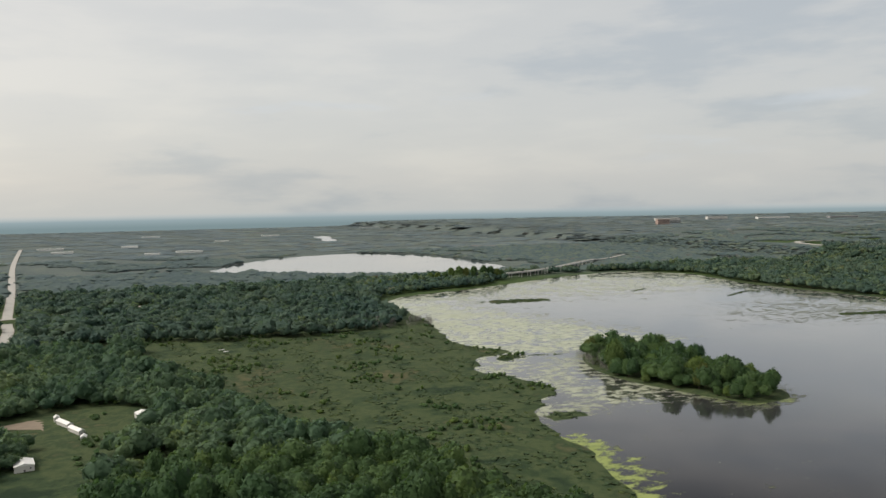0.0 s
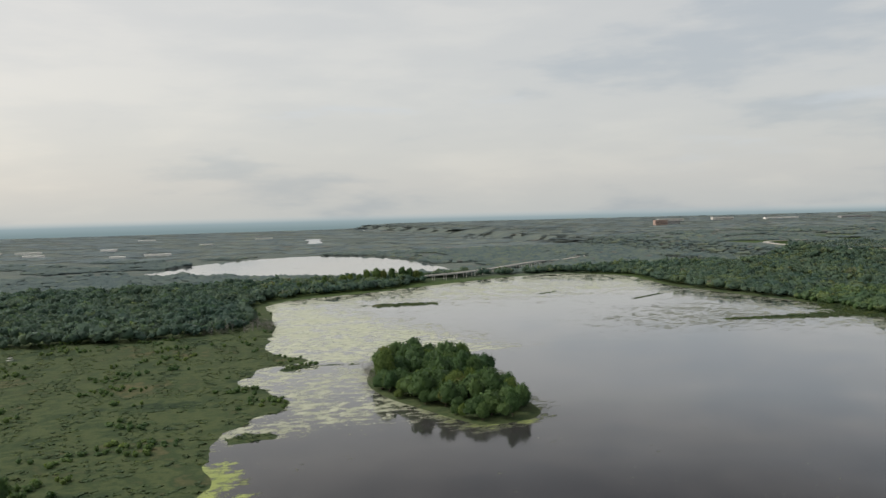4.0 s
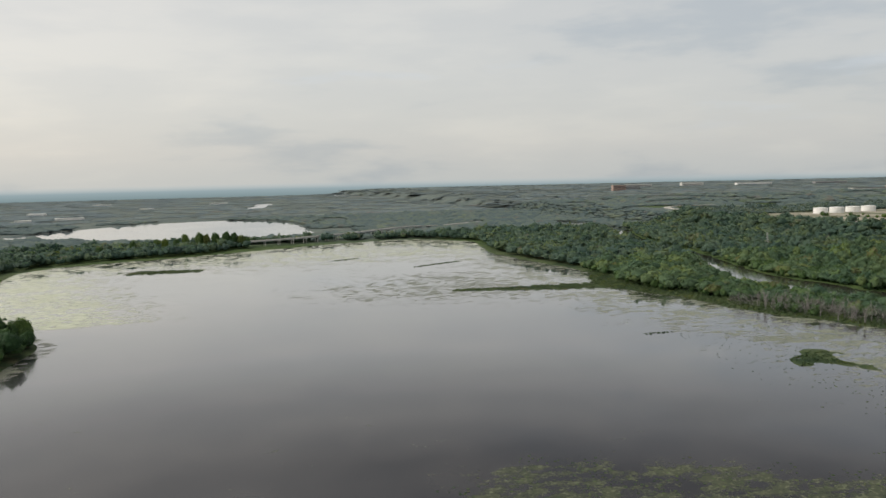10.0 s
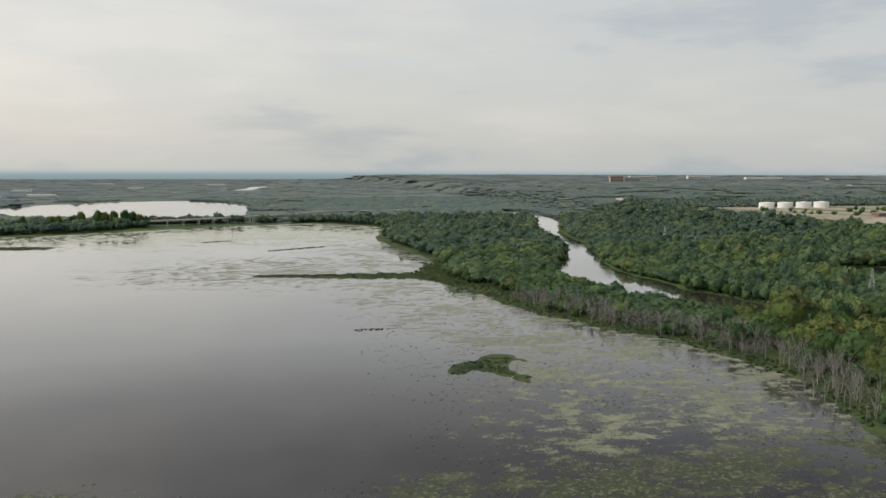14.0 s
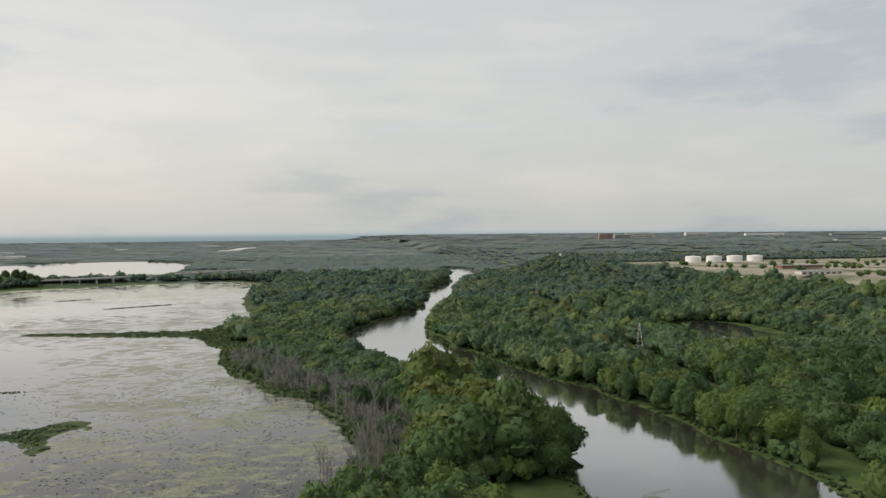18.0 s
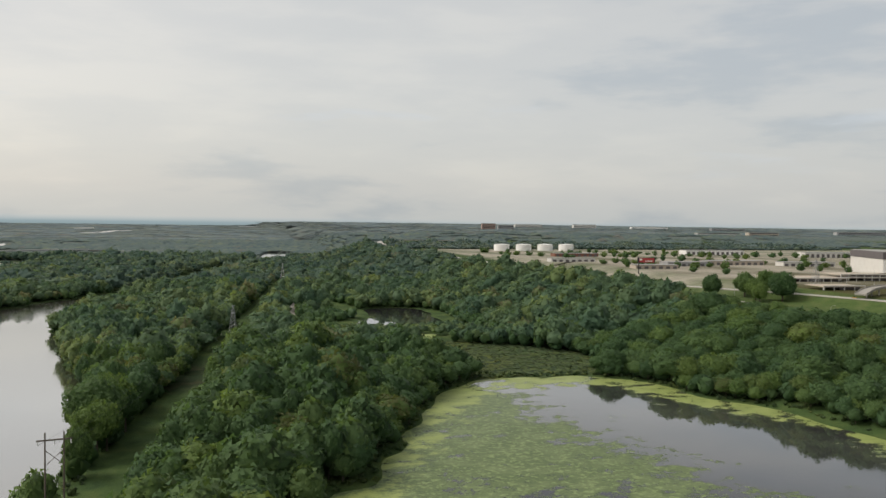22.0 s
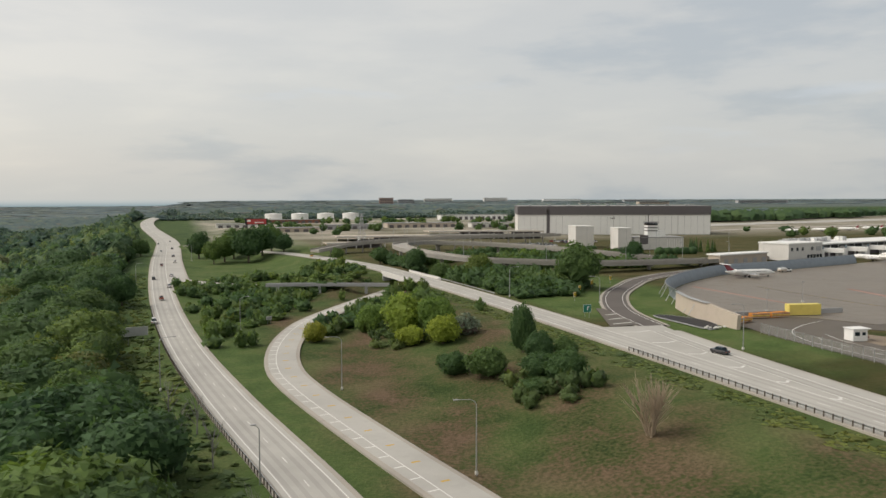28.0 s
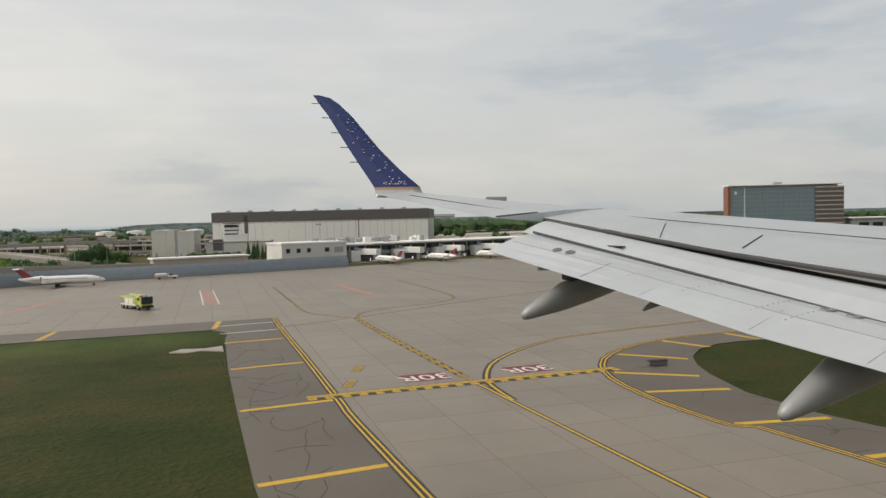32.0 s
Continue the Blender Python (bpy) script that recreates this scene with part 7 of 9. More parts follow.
def jet(x, y, turn, tail, label):
    t = thing("airliner", label, "airliner", x, y, 0, turn, "parked regional jets")
    L, R = 26.8, 1.35
    prof = [(-13.4, 0.15, 2.9), (-11.5, 0.62, 2.7), (-8.5, 1.15, 2.45), (-6, R, 2.3), (7.5, R, 2.3), (9.6, 1.24, 2.2), (11.4, 0.92, 2.05), (12.7, 0.5, 1.9), (13.4, 0.08, 1.82)]
    v, f = [], []
    for px_, r, zc in prof:
        for k in range(16):
            a = 2 * math.pi * k / 16
            v.append((px_, r * math.cos(a), zc + r * math.sin(a)))
    for i in range(len(prof) - 1):
        for k in range(16):
            f.append((i * 16 + k, i * 16 + (k + 1) % 16, (i + 1) * 16 + (k + 1) % 16, (i + 1) * 16 + k))
    part_of("fuselage", mesh_from("fuselage", v, f), "white", t, smooth=True)
    for sgn in (-1, 1):
        bm = bmesh.new()
        pts = [(1.8, sgn * 1.0, 1.35), (-2.4, sgn * 1.0, 1.35), (-4.4, sgn * 10.2, 1.9), (-3.1, sgn * 10.4, 1.9)]
        lo = [bm.verts.new(p) for p in pts]
        hi = [bm.verts.new((p[0], p[1], p[2] + (0.38 if i < 2 else 0.14))) for i, p in enumerate(pts)]
        bm.faces.new(lo), bm.faces.new(hi)
        for i in range(4):
            bm.faces.new((lo[i], lo[(i + 1) % 4], hi[(i + 1) % 4], hi[i]))
        bmesh.ops.recalc_face_normals(bm, faces=bm.faces)
        part("wing", bm, "wallgrey", t)
        part("winglet", box(-3.7, sgn * 10.5, 2.55, 1.1, 0.1, 1.2, 0, 0.03), "white", t)
        bm = bmesh.new()
        add_tube(bm, (-9.6, sgn * 2.05, 3.0), (-6.2, sgn * 2.05, 3.0), 0.5, 0.74, 14)
        part("engine", bm, "white", t)
        part("engine_lip", tube((-6.2, sgn * 2.05, 3.0), (-6.0, sgn * 2.05, 3.0), 0.75, 0.68, 14), "steel", t)
        part("tailplane", box(-13.6, sgn * 1.7, 6.3, 1.9, 3.4, 0.14, -sgn * 18, 0.04), "white", t)
        part("main_wheel", tube((-1.6, sgn * 1.55 - 0.16, 0.5), (-1.6, sgn * 1.55 + 0.16, 0.5), 0.5, n=12), "rubber", t)
        part("gear_leg", tube((-1.6, sgn * 1.5, 0.5), (-1.5, sgn * 1.3, 1.6), 0.12, n=6), "steel", t)
    bm = bmesh.new()
    pts = [(-8.6, 3.5), (-12.0, 3.2), (-14.3, 6.35), (-12.4, 6.35)]
    a = [bm.verts.new((p[0], -0.13, p[1])) for p in pts]
    b = [bm.verts.new((p[0], 0.13, p[1])) for p in pts]
    bm.faces.new(a), bm.faces.new(b)
    for i in range(4):
        bm.faces.new((a[i], a[(i + 1) % 4], b[(i + 1) % 4], b[i]))
    bmesh.ops.recalc_face_normals(bm, faces=bm.faces)
    part("fin", bm, tail, t)
    for k in range(17):
        for sgn in (-1, 1):
            o = new("cabin_window", PORTHOLE)
            o.parent = t
            o.location = (-5.2 + k * 0.8, sgn * (R - 0.02), 2.65)
    part("windscreen", box(11.5, 0, 2.62, 0.75, 1.25, 0.36, 0, 0.05, 0), "glass", t)
    part("nose_wheel", tube((9.6, -0.14, 0.36), (9.6, 0.14, 0.36), 0.36, n=12), "rubber", t)
    part("nose_leg", tube((9.6, 0, 0.4), (9.6, 0, 1.2), 0.09, n=6), "steel", t)
    part("belly_stripe", box(0, 0, 0.98, 15, 0.9, 0.06), "redpaint", t)
    return t


M["tailred"] = plain("dark_red_and_navy_tail", (0.23, 0.03, 0.05), 0.25, 0.5, 0.35, coat=0.4)
jet(-30.5, 287.5, -4, "tailred", "white regional jet with a dark red tail on the apron")
jet(97, 336, 100, "tailred", "white regional jet nosed in at a gate")
jet(124, 340, 100, "tailred", "white regional jet parked at the second gate")
jet(152, 346, 100, "tailred", "white regional jet parked at the third gate")
for k in range(6):
    jet(330 + k * 42, 640 + k * 6, 95, "tailred", "white airliner in the far row of gates")

# fire engine in lime yellow
lime = plain("lime_yellow_fire_engine_paint", (0.46, 0.52, 0.06), 0.08, 1.0, 0.3, dirt=0.15, coat=0.5)
M["lime"] = lime
ft = thing("fire_engine", "lime-yellow airport fire engine on six wheels", "fire engine", -5.5, 201, 0, -61)
part("body", box(-1.2, 0, 2.0, 7.6, 2.9, 2.1, 0, 0.12), "lime", ft)
part("cab", box(4.0, 0, 2.0, 2.6, 2.9, 2.3, 0, 0.3), "lime", ft)
part("windscreen", box(4.98, 0, 2.3, 1.1, 2.84, 1.75, 0, 0.2), "glass", ft)
part("side_window", box(3.9, 0, 2.65, 1.2, 2.96, 0.8, 0, 0.05), "glass", ft)
part("skirt", box(0, 0, 0.95, 10.0, 2.7, 0.5, 0, 0.05), "wallgrey", ft)
part("bumper", box(5.4, 0, 0.8, 0.6, 2.9, 0.6, 0, 0.08), "dark", ft)
for x in (-3.9, -2.2, 3.4):
    for sy in (-1.2, 1.2):
        w_ = part("wheel", tube((x, sy - 0.25, 0.68), (x, sy + 0.25, 0.68), 0.68, n=16), "rubber", ft)
        part("rim", tube((x, sy - 0.27, 0.68), (x, sy + 0.27, 0.68), 0.34, n=12), "steel", w_)
for sy in (-1.46, 1.46):
    for k in range(3):
        part("locker_door", box(-3.9 + k * 2.1, sy, 2.0, 1.8, 0.05, 1.3), "white" if k else "steel", ft)
    part("stripe", box(-1.2, sy, 1.15, 7.5, 0.06, 0.34), "white", ft)
part("turret_boom", tube((-3.6, 0.3, 3.35), (2.6, 0.3, 3.5), 0.16, n=8), "lime", ft)
part("turret", box(4.4, 0, 3.35, 0.6, 0.5, 0.5, 0, 0.08), "steel", ft)
part("light_bar", box(3.4, 0, 3.25, 0.3, 2.0, 0.2), "ad", ft)
part("ladder", box(-1.5, -0.9, 3.15, 4.2, 0.5, 0.12), "steel", ft)
# white pickup by the fence
pk = thing("pickup_truck", "white pickup with a covered tan load", "pickup truck", 2.5, 301.5, 0, 4)
part("cab", box(1.3, 0, 1.25, 2.0, 1.9, 1.1, 0, 0.18), "white", pk)
part("bonnet", box(3.0, 0, 0.95, 1.6, 1.85, 0.6, 0, 0.12), "white", pk)
part("cab_window", box(1.35, 0, 1.6, 1.5, 1.94, 0.45), "glass", pk)
part("load_bed", box(-1.9, 0, 1.0, 4.2, 2.0, 0.7, 0, 0.06), "tan", pk)
part("load_cover", box(-1.9, 0, 1.75, 4.0, 1.9, 0.8, 0, 0.2), "white", pk)
for x in (-2.6, 2.7):
    for sy in (-0.9, 0.9):
        part("wheel", tube((x, sy - 0.12, 0.4), (x, sy + 0.12, 0.4), 0.4, n=12), "rubber", pk)

# ---- yard things on the service road ----
M["boxyellow"] = plain("faded_yellow_container_paint", (0.72, 0.60, 0.16), 0.12, 0.6, 0.55, dirt=0.3)
M["orange"] = plain("rusty_orange_barrier", (0.55, 0.22, 0.04), 0.3, 1.0, 0.7, dirt=0.4)
cn = thing("container", "pale yellow ribbed shipping container", "container", -96.4, 186.6, 0, -12)
part("body", box(0, 1.3, 1.85, 10.6, 2.6, 3.4, 0, 0.05), "boxyellow", cn)
for k in range(26):
    part("rib", box(-5.0 + k * 0.4, -0.03, 1.8, 0.16, 0.08, 2.9), "boxyellow", cn)
part("base_rail", box(0, 1.3, 0.12, 10.6, 2.5, 0.24), "dark", cn)
for x, y, tn in ((-106.2, 186.9, -8), (-113.2, 187.6, -6), (-123.5, 182.5, 14)):
    bk = thing("barrier_stack", "stack of rusty orange wooden barricades on the road", "barricade", x, y, 0, tn, "orange barricade stacks")
    q = np.random.RandomState(int(-x))
    for k in range(4):
        part("crate", box(-2.3 + k * 1.55, 0, 0.75 + q.rand() * 0.2, 1.4, 1.9, 1.3 + q.rand() * 0.4, q.rand() * 8, 0.05), "orange", bk)
    for k in range(3):
        part("board", box(0, -1.0, 0.4 + k * 0.5, 6.2, 0.08, 0.22), "boxyellow" if k % 2 else "tan", bk)
part_wall = thing("wall", "low grey concrete kerb wall on the yard", "wall", kind="structure")
part("wall_body", box(-102, 190.4, 0.7, 44, 0.6, 1.6, -6), "wallgrey", part_wall)

hut = thing("guard_hut", "small white guard hut with windows and awning", "hut", -116, 149.5, 0, -8)
part("wall", box(0, 0, 1.5, 4.2, 3.4, 3.0, 0, 0.06), "white", hut)
part("roof", box(0.3, 0, 3.1, 5.2, 4.0, 0.25, 0, 0.04), "white", hut)
part("window", box(-0.9, -1.72, 1.9, 1.3, 0.06, 1.0), "glass", hut)
part("window", box(1.0, -1.72, 1.9, 0.9, 0.06, 0.8), "glass", hut)
part("door", box(2.12, -0.5, 1.1, 0.06, 1.0, 2.1), "wallgrey", hut)
part("step", box(2.8, -0.5, 0.15, 1.2, 1.4, 0.3), "tan", hut)
part("bench", box(3.6, 0.8, 0.5, 1.8, 0.6, 0.5, 0, 0.05), "redfade", hut)
isl = thing("gate_island", "kerbed gate island with card readers and bollards", "gate island", -126.6, 107.5, 0, 3)
part("kerb", box(0, 0, 0.1, 2.0, 9.5, 0.22, 0, 0.08), "tan", isl)
part("canopy", box(0, 3.2, 3.1, 1.8, 1.6, 0.18, 0, 0.03), "band", isl)
for sx in (-0.7, 0.7):
    part("canopy_leg", tube((sx, 3.2, 0.2), (sx, 3.2, 3.0), 0.07, n=6), "white", isl)
for y in (-3.6, -2.2, 0.2, 1.6):
    part("bollard", tube((-0.5, y, 0), (-0.5, y, 1.2), 0.13, n=8), "boxyellow", isl)
    part("reader_post", box(0.5, y, 0.9, 0.4, 0.5, 1.6, 0, 0.04), "tan", isl)
part("cabinet", box(0, -1.0, 0.9, 0.9, 1.2, 1.5, 0, 0.04), "white", isl)
part("camera_head", box(0.3, 1.0, 2.1, 0.3, 0.5, 0.3, 0, 0.04), "dark", isl)
for x, y in ((-118.0, 113.5), (-117.2, 114.6)):
    bo = thing("bollard", "yellow steel bollard with a black cap", "bollard", x, y, 0, 0, "yellow bollards")
    part("post", tube((0, 0, -0.2), (0, 0, 2.2), 0.14, n=10), "boxyellow", bo)
    part("cap", tube((0, 0, 2.2), (0, 0, 2.7), 0.15, 0.1, 10), "dark", bo)
for x, y in ((-101, 198), (-73, 212)):
    mast = thing("floodlight", "slim apron floodlight on a pole", "floodlight", x, y, 0, 0, "apron floodlights")
    part("pole", tube((0, 0, 0), (0, 0, 7), 0.1, 0.07, 8), "steel", mast)
    part("lamp_head", box(0, -0.2, 7.1, 0.9, 0.5, 0.4, 0, 0.05), "wallgrey", mast)
    part("base", box(0, 0, 0.2, 0.7, 0.7, 0.5, 0, 0.05), "wallpale", mast)

# chain-link security fence
m, nt, b = make("chain_link_mesh", 0.5, 0.6)
b.inputs["Base Color"].default_value = (0.42, 0.43, 0.43, 1)
b.inputs["Alpha"].default_value = 0.32
M["link"] = m
fence = thing("security_fence", "galvanised chain-link security fence round the airfield", "fence")
FL = np.array([(-131.5, 166), (-133.6, 140), (-135, 112), (-136, 88), (-146, 85.5), (-146.3, 76), (-147.5, 40)], float)
FP = np.concatenate([FL[i] + (FL[i + 1] - FL[i]) * np.linspace(0, 1, max(2, int(np.linalg.norm(FL[i + 1] - FL[i]) / 3)), endpoint=False)[:, None] for i in range(len(FL) - 1)] + [FL[-1:]])
for i, p in enumerate(FP):
    part("post", tube((p[0], p[1], -0.4), (p[0], p[1], 2.9), 0.05, n=6), "steel", fence)
    if i + 1 < len(FP):
        r = FP[i + 1]
        v = [(p[0], p[1], 0), (r[0], r[1], 0), (r[0], r[1], 2.6), (p[0], p[1], 2.6)]
        part_of("mesh_panel", mesh_from("mesh_panel", v, [(0, 1, 2, 3)]), "link", fence)
        part("top_rail", tube((p[0], p[1], 2.65), (r[0], r[1], 2.65), 0.035, n=5), "steel", fence)
for x, y in ((-136, 87), (-146.5, 84)):
    bl = thing("concrete_block", "pale concrete block at the fence corner", "block", x, y, 0, 20, "concrete blocks")
    part("body", box(0, 0, 0.4, 1.6, 1.0, 1.0, 0, 0.06), "wallpale", bl)

# equipment box near the taxiway
eq = thing("equipment_box", "dark low airfield equipment box on the shoulder", "equipment box", 62.5, 87.5, 0, -10)
part("body", box(0, 0, 0.35, 2.6, 0.8, 0.6, 0, 0.05), "band", eq)
part("lid", box(0, 0, 0.68, 2.7, 0.9, 0.08), "dark", eq)

# farmstead at the start of the river flats
yard = slab("dirt_yard", [(-2372, 728), (-2330, 722), (-2318, 690), (-2300, 660), (-2306, 640), (-2322, 655), (-2335, 690), (-2372, 705)], -38.55, "dirt", None, 0.6)
tagged(yard, "bare tan yard beside the farm sheds", "yard", kind="structure")
lane = strip("lane", spline([(-2372, 716, -38.5), (-2400, 690, -38.5), (-2380, 600, -38.5), (-2330, 500, -38.5), (-2325, 400, -38.5)], 10), -3, 3, 0.05, "dirt")
tagged(lane, "tan farm lane between the trees", "lane", kind="structure")
for x, y, w, dp, h, tn, lab in ((-2326, 712, 4, 6, 4, 10, "small cream farm shed"), (-2318, 694, 5, 22, 3.6, 28, "long low white farm shed"), (-2307, 668, 5, 20, 3.6, 28, "long narrow white farm shed"), (-2332, 585, 12, 16, 5, 12, "low farm building with a white roof"), (-2258, 695, 12, 9, 5, 20, "white frame house between the trees"), (-2250, 640, 14, 8, 4.5, 35, "pale house with a low roof"), (-2222, 690, 10, 9, 4, 10, "small white house between the trees"), (-2300, 645, 4, 6, 3, 0, "small pale yard shed")):
    b = thing("farm_building", lab, "farm building", x, y, -38.9, tn)
    part("wall", box(0, 0, h / 2, w, dp, h, 0, 0.04), "wallpale", b)
    bm = bmesh.new()
    v = [bm.verts.new(p) for p in ((-w / 2 - 0.4, -dp / 2 - 0.4, h), (w / 2 + 0.4, -dp / 2 - 0.4, h), (w / 2 + 0.4, dp / 2 + 0.4, h), (-w / 2 - 0.4, dp / 2 + 0.4, h), (0, -dp / 2 - 0.4, h + 1.7), (0, dp / 2 + 0.4, h + 1.7))]
    for f in ((0, 1, 4), (2, 3, 5), (0, 4, 5, 3), (1, 2, 5, 4), (0, 3, 2, 1)):
        bm.faces.new([v[i] for i in f])
    bmesh.ops.recalc_face_normals(bm, faces=bm.faces)
    part("roof", bm, "white", b)
    part("door", box(0, -dp / 2 - 0.04, 1.1, 1.2, 0.1, 2.2), "band", b)
    part("window", box(w * 0.3, -dp / 2 - 0.04, h * 0.6, 1.1, 0.1, 1.0), "glass", b)
for x, y in ((-2172, 1000), (-2168, 985)):
    st = thing("boat", "small white boat lying in the marsh", "boat", x, y, -38.9, 30, "white boats in the marsh")
    part("hull", box(0, 0, 0.5, 7, 2.2, 1.0, 0, 0.3), "white", st)
    part("bench", box(0, 0, 1.0, 0.5, 1.8, 0.15), "tan", st)
car(-2290, 1466, -34, 20, (0.75, 0.75, 0.75), "long white truck on the causeway road", 16, True)
for x in (-1400, -1310, -1200, -1110):
    y = float(np.interp(x, CROSSROAD[:, 0], CROSSROAD[:, 1]))
    car(x, y - 2, -26, 30, (0.7, 0.7, 0.7) if x != -1310 else (0.1, 0.1, 0.12), "car crossing the causeway bridge", 6, True)

# ---- single trees, shrubs, dead trees, reeds ----
def hgt(x, y):
    return float(land(np.array([x]), np.array([y]))[0][0])


q7 = np.random.RandomState(17)
for i, (x, y, r, h) in enumerate(((-264, 600, 10, 21), (-248, 560, 10, 19), (-233, 545, 12, 23), (-222, 560, 11, 22), (-212, 590, 10, 19), (-240, 585, 11, 21), (-205, 575, 8, 15), (-256, 545, 8, 16), (-302, 338, 6.5, 13), (-306, 352, 5.5, 11), (-305, 620, 7, 13), (-312, 590, 6, 11), (-126, 276, 10.0, 20), (-160, 350, 6, 12), (-166, 372, 6, 11), (-155, 362, 6, 10), (-148, 330, 7, 11), (-172, 420, 6, 9), (-186, 470, 5, 8), (-33, 384, 5, 9.5), (-26, 390, 5.5, 11), (-20, 396, 4.5, 8))):
    tree(x, y, hgt(x, y) - 0.3, r, h, i, "full dark green broadleaf tree by the interchange", "trees round the interchange", 0.2)
for i, (x, y, r, h) in enumerate(((-214, 161, 4.6, 5.2), (-219, 170, 4, 5), (-209, 212, 5.5, 8.5), (-216, 222, 6.5, 9.5), (-204, 222, 4.5, 7), (-222, 238, 4.5, 7), (-211, 200, 4.5, 6), (-218, 208, 4, 5), (-200, 171, 3.0, 9.5), (-201, 160, 3.4, 5.5), (-195, 158, 2.8, 4.6), (-206, 150, 4, 4.5), (-203, 143, 4.2, 5), (-211, 141, 3.5, 3), (-241, 233, 3.5, 5))):
    tree(x, y, hgt(x, y) - 0.2, r * 1.15, h * 1.25, i + 2, "rounded bright green shrub on the dry bank" if y > 190 else "rounded dark green shrub on the dry bank", "shrubs on the dry bank", 0.06, SHRUB_MESHES if y > 190 else None)
for i, (x, y, r, h) in enumerate(((-1700, 1662, 8, 29), (-1655, 1690, 9.5, 23), (-1640, 1684, 8, 25), (-1618, 1692, 8, 21), (-1600, 1698, 8.5, 27), (-1572, 1720, 12, 29), (-1558, 1712, 9, 25), (-1540, 1706, 9, 26), (-1518, 1700, 9, 25), (-1502, 1694, 9, 26), (-1487, 1688, 10, 27), (-1476, 1690, 8, 22), (-1730, 1640, 8, 20), (-1760, 1632, 8, 19), (-1795, 1622, 8, 18), (-1830, 1612, 8, 18), (-1870, 1600, 8, 18), (-1585, 1655, 7, 15), (-1530, 1650, 7, 16), (-1630, 1650, 7, 15), (-1670, 1640, 7, 15))):
    tree(x, y, hgt(x, y) - 0.3, r, h, i, "tall rounded tree on the causeway between the lakes", "trees on the causeway", 0.15)
sil = thing("shrub", "silvery grey-green shrub on the dry bank", "shrub", -203.5, 203, hgt(-203.5, 203) - 0.2)
v, f, cv, cf, ln, cn = crown(620, 404, 0.09, 12, 0.9)
me_ = mesh_from("foliage", v, f)
me_.transform(Matrix.Diagonal((4.6, 4.6, 4.4, 1)))
part_of("foliage", me_, "silver", sil)
me_ = mesh_from("stem", cv, cf)
me_.transform(Matrix.Diagonal((4.2, 4.2, 4.0, 1)))
part_of("stem", me_, "bark", sil)


def dead_mesh(seed, n=9):
    q = np.random.RandomState(seed)
    bm = bmesh.new()
    tip = Vector((q.randn() * 0.6, q.randn() * 0.6, 8.5))
    add_tube(bm, (0, 0, -1), tip * 0.6, 0.26, 0.17, 6)
    add_tube(bm, tip * 0.6, tip + Vector((q.randn() * 0.8, q.randn() * 0.8, 2.5)), 0.17, 0.04, 5)
    for k in range(n):
        s = tip * (0.3 + 0.65 * k / n)
        a = q.rand() * 6.28
        e = s + Vector((math.cos(a), math.sin(a), 0.9 + q.rand() * 0.9)) * (1.6 + q.rand() * 2.0)
        add_tube(bm, s, e, 0.1, 0.035, 4)
        for j in range(3):
            m_ = s.lerp(e, 0.4 + 0.2 * j)
            b_ = a + (q.rand() - 0.5) * 2.4
            add_tube(bm, m_, m_ + Vector((math.cos(b_), math.sin(b_), 0.8 + q.rand())) * (0.8 + q.rand()), 0.05, 0.015, 3)
    me = bpy.data.meshes.new("bare_crown")
    bm.to_mesh(me)
    bm.free()
    me.materials.append(M["dead"])
    return me


DEAD = [dead_mesh(200 + k) for k in range(6)]
q = np.random.RandomState(77)


def dead_tree(x, y, s, k, label="leafless grey dead tree standing in shallow water"):
    t = thing("dead_tree", label, "dead tree", x, y, hgt(x, y) - 0.3, 0, "dead trees")
    o = new("bare_crown", DEAD[k % 6])
    o.parent = t
    o.matrix_basis = pose(0, 0, 0, 0, 0, q.rand() * 360) @ Matrix.Diagonal((s * 0.85, s * 0.85, s, 1))


for k in range(95):  # stand along the lake's wooded shore
    y = 330 + q.rand() * 330
    x0 = float(np.interp(y, [320, 411, 500, 540, 614, 667], [-958, -950, -970, -996, -1020, -1036]))
    dead_tree(x0 + 3 + q.rand() * 40, y, 1.1 + q.rand() * 0.75, k)
for k in range(22):
    dead_tree(-972 + q.rand() * 30, 300 + q.rand() * 60, 0.9 + q.rand() * 0.6, k)
for k in range(16):  # north-west end of the island
    dead_tree(-1808 + q.rand() * 28, 690 + q.rand() * 80, 0.9 + q.rand() * 0.5, k)
for k in range(26):
    dead_tree(-1980 + q.rand() * 120, 1075 + q.rand() * 60, 0.9 + q.rand() * 0.5, k)
M["straw"] = plain("pale_tan_dry_twigs", (0.36, 0.29, 0.21), 0.2, 2.0, 0.95)
bare = thing("bare_shrub", "pale tan leafless shrub with many thin stems", "shrub", -207, 106, hgt(-207, 106) - 0.3)
for k in range(17):
    me_ = DEAD[k % 6].copy()
    me_.materials[0] = M["straw"]
    o = new("stem", me_)
    o.parent = bare
    o.matrix_basis = pose(0.5 * math.cos(k * 2.1), 0.5 * math.sin(k * 2.1), 0, 16 * math.sin(k * 1.7), 16 * math.cos(k * 1.3), k * 47) @ Matrix.Diagonal((0.62, 0.62, 0.74 + 0.05 * (k % 4), 1))
for x, y in ((-278, 148), (-276, 128), (-283, 160), (-281, 141), (-272, 96)):
    dead_tree(x, y, 0.75, 3, "leafless grey tree at the wood's edge")

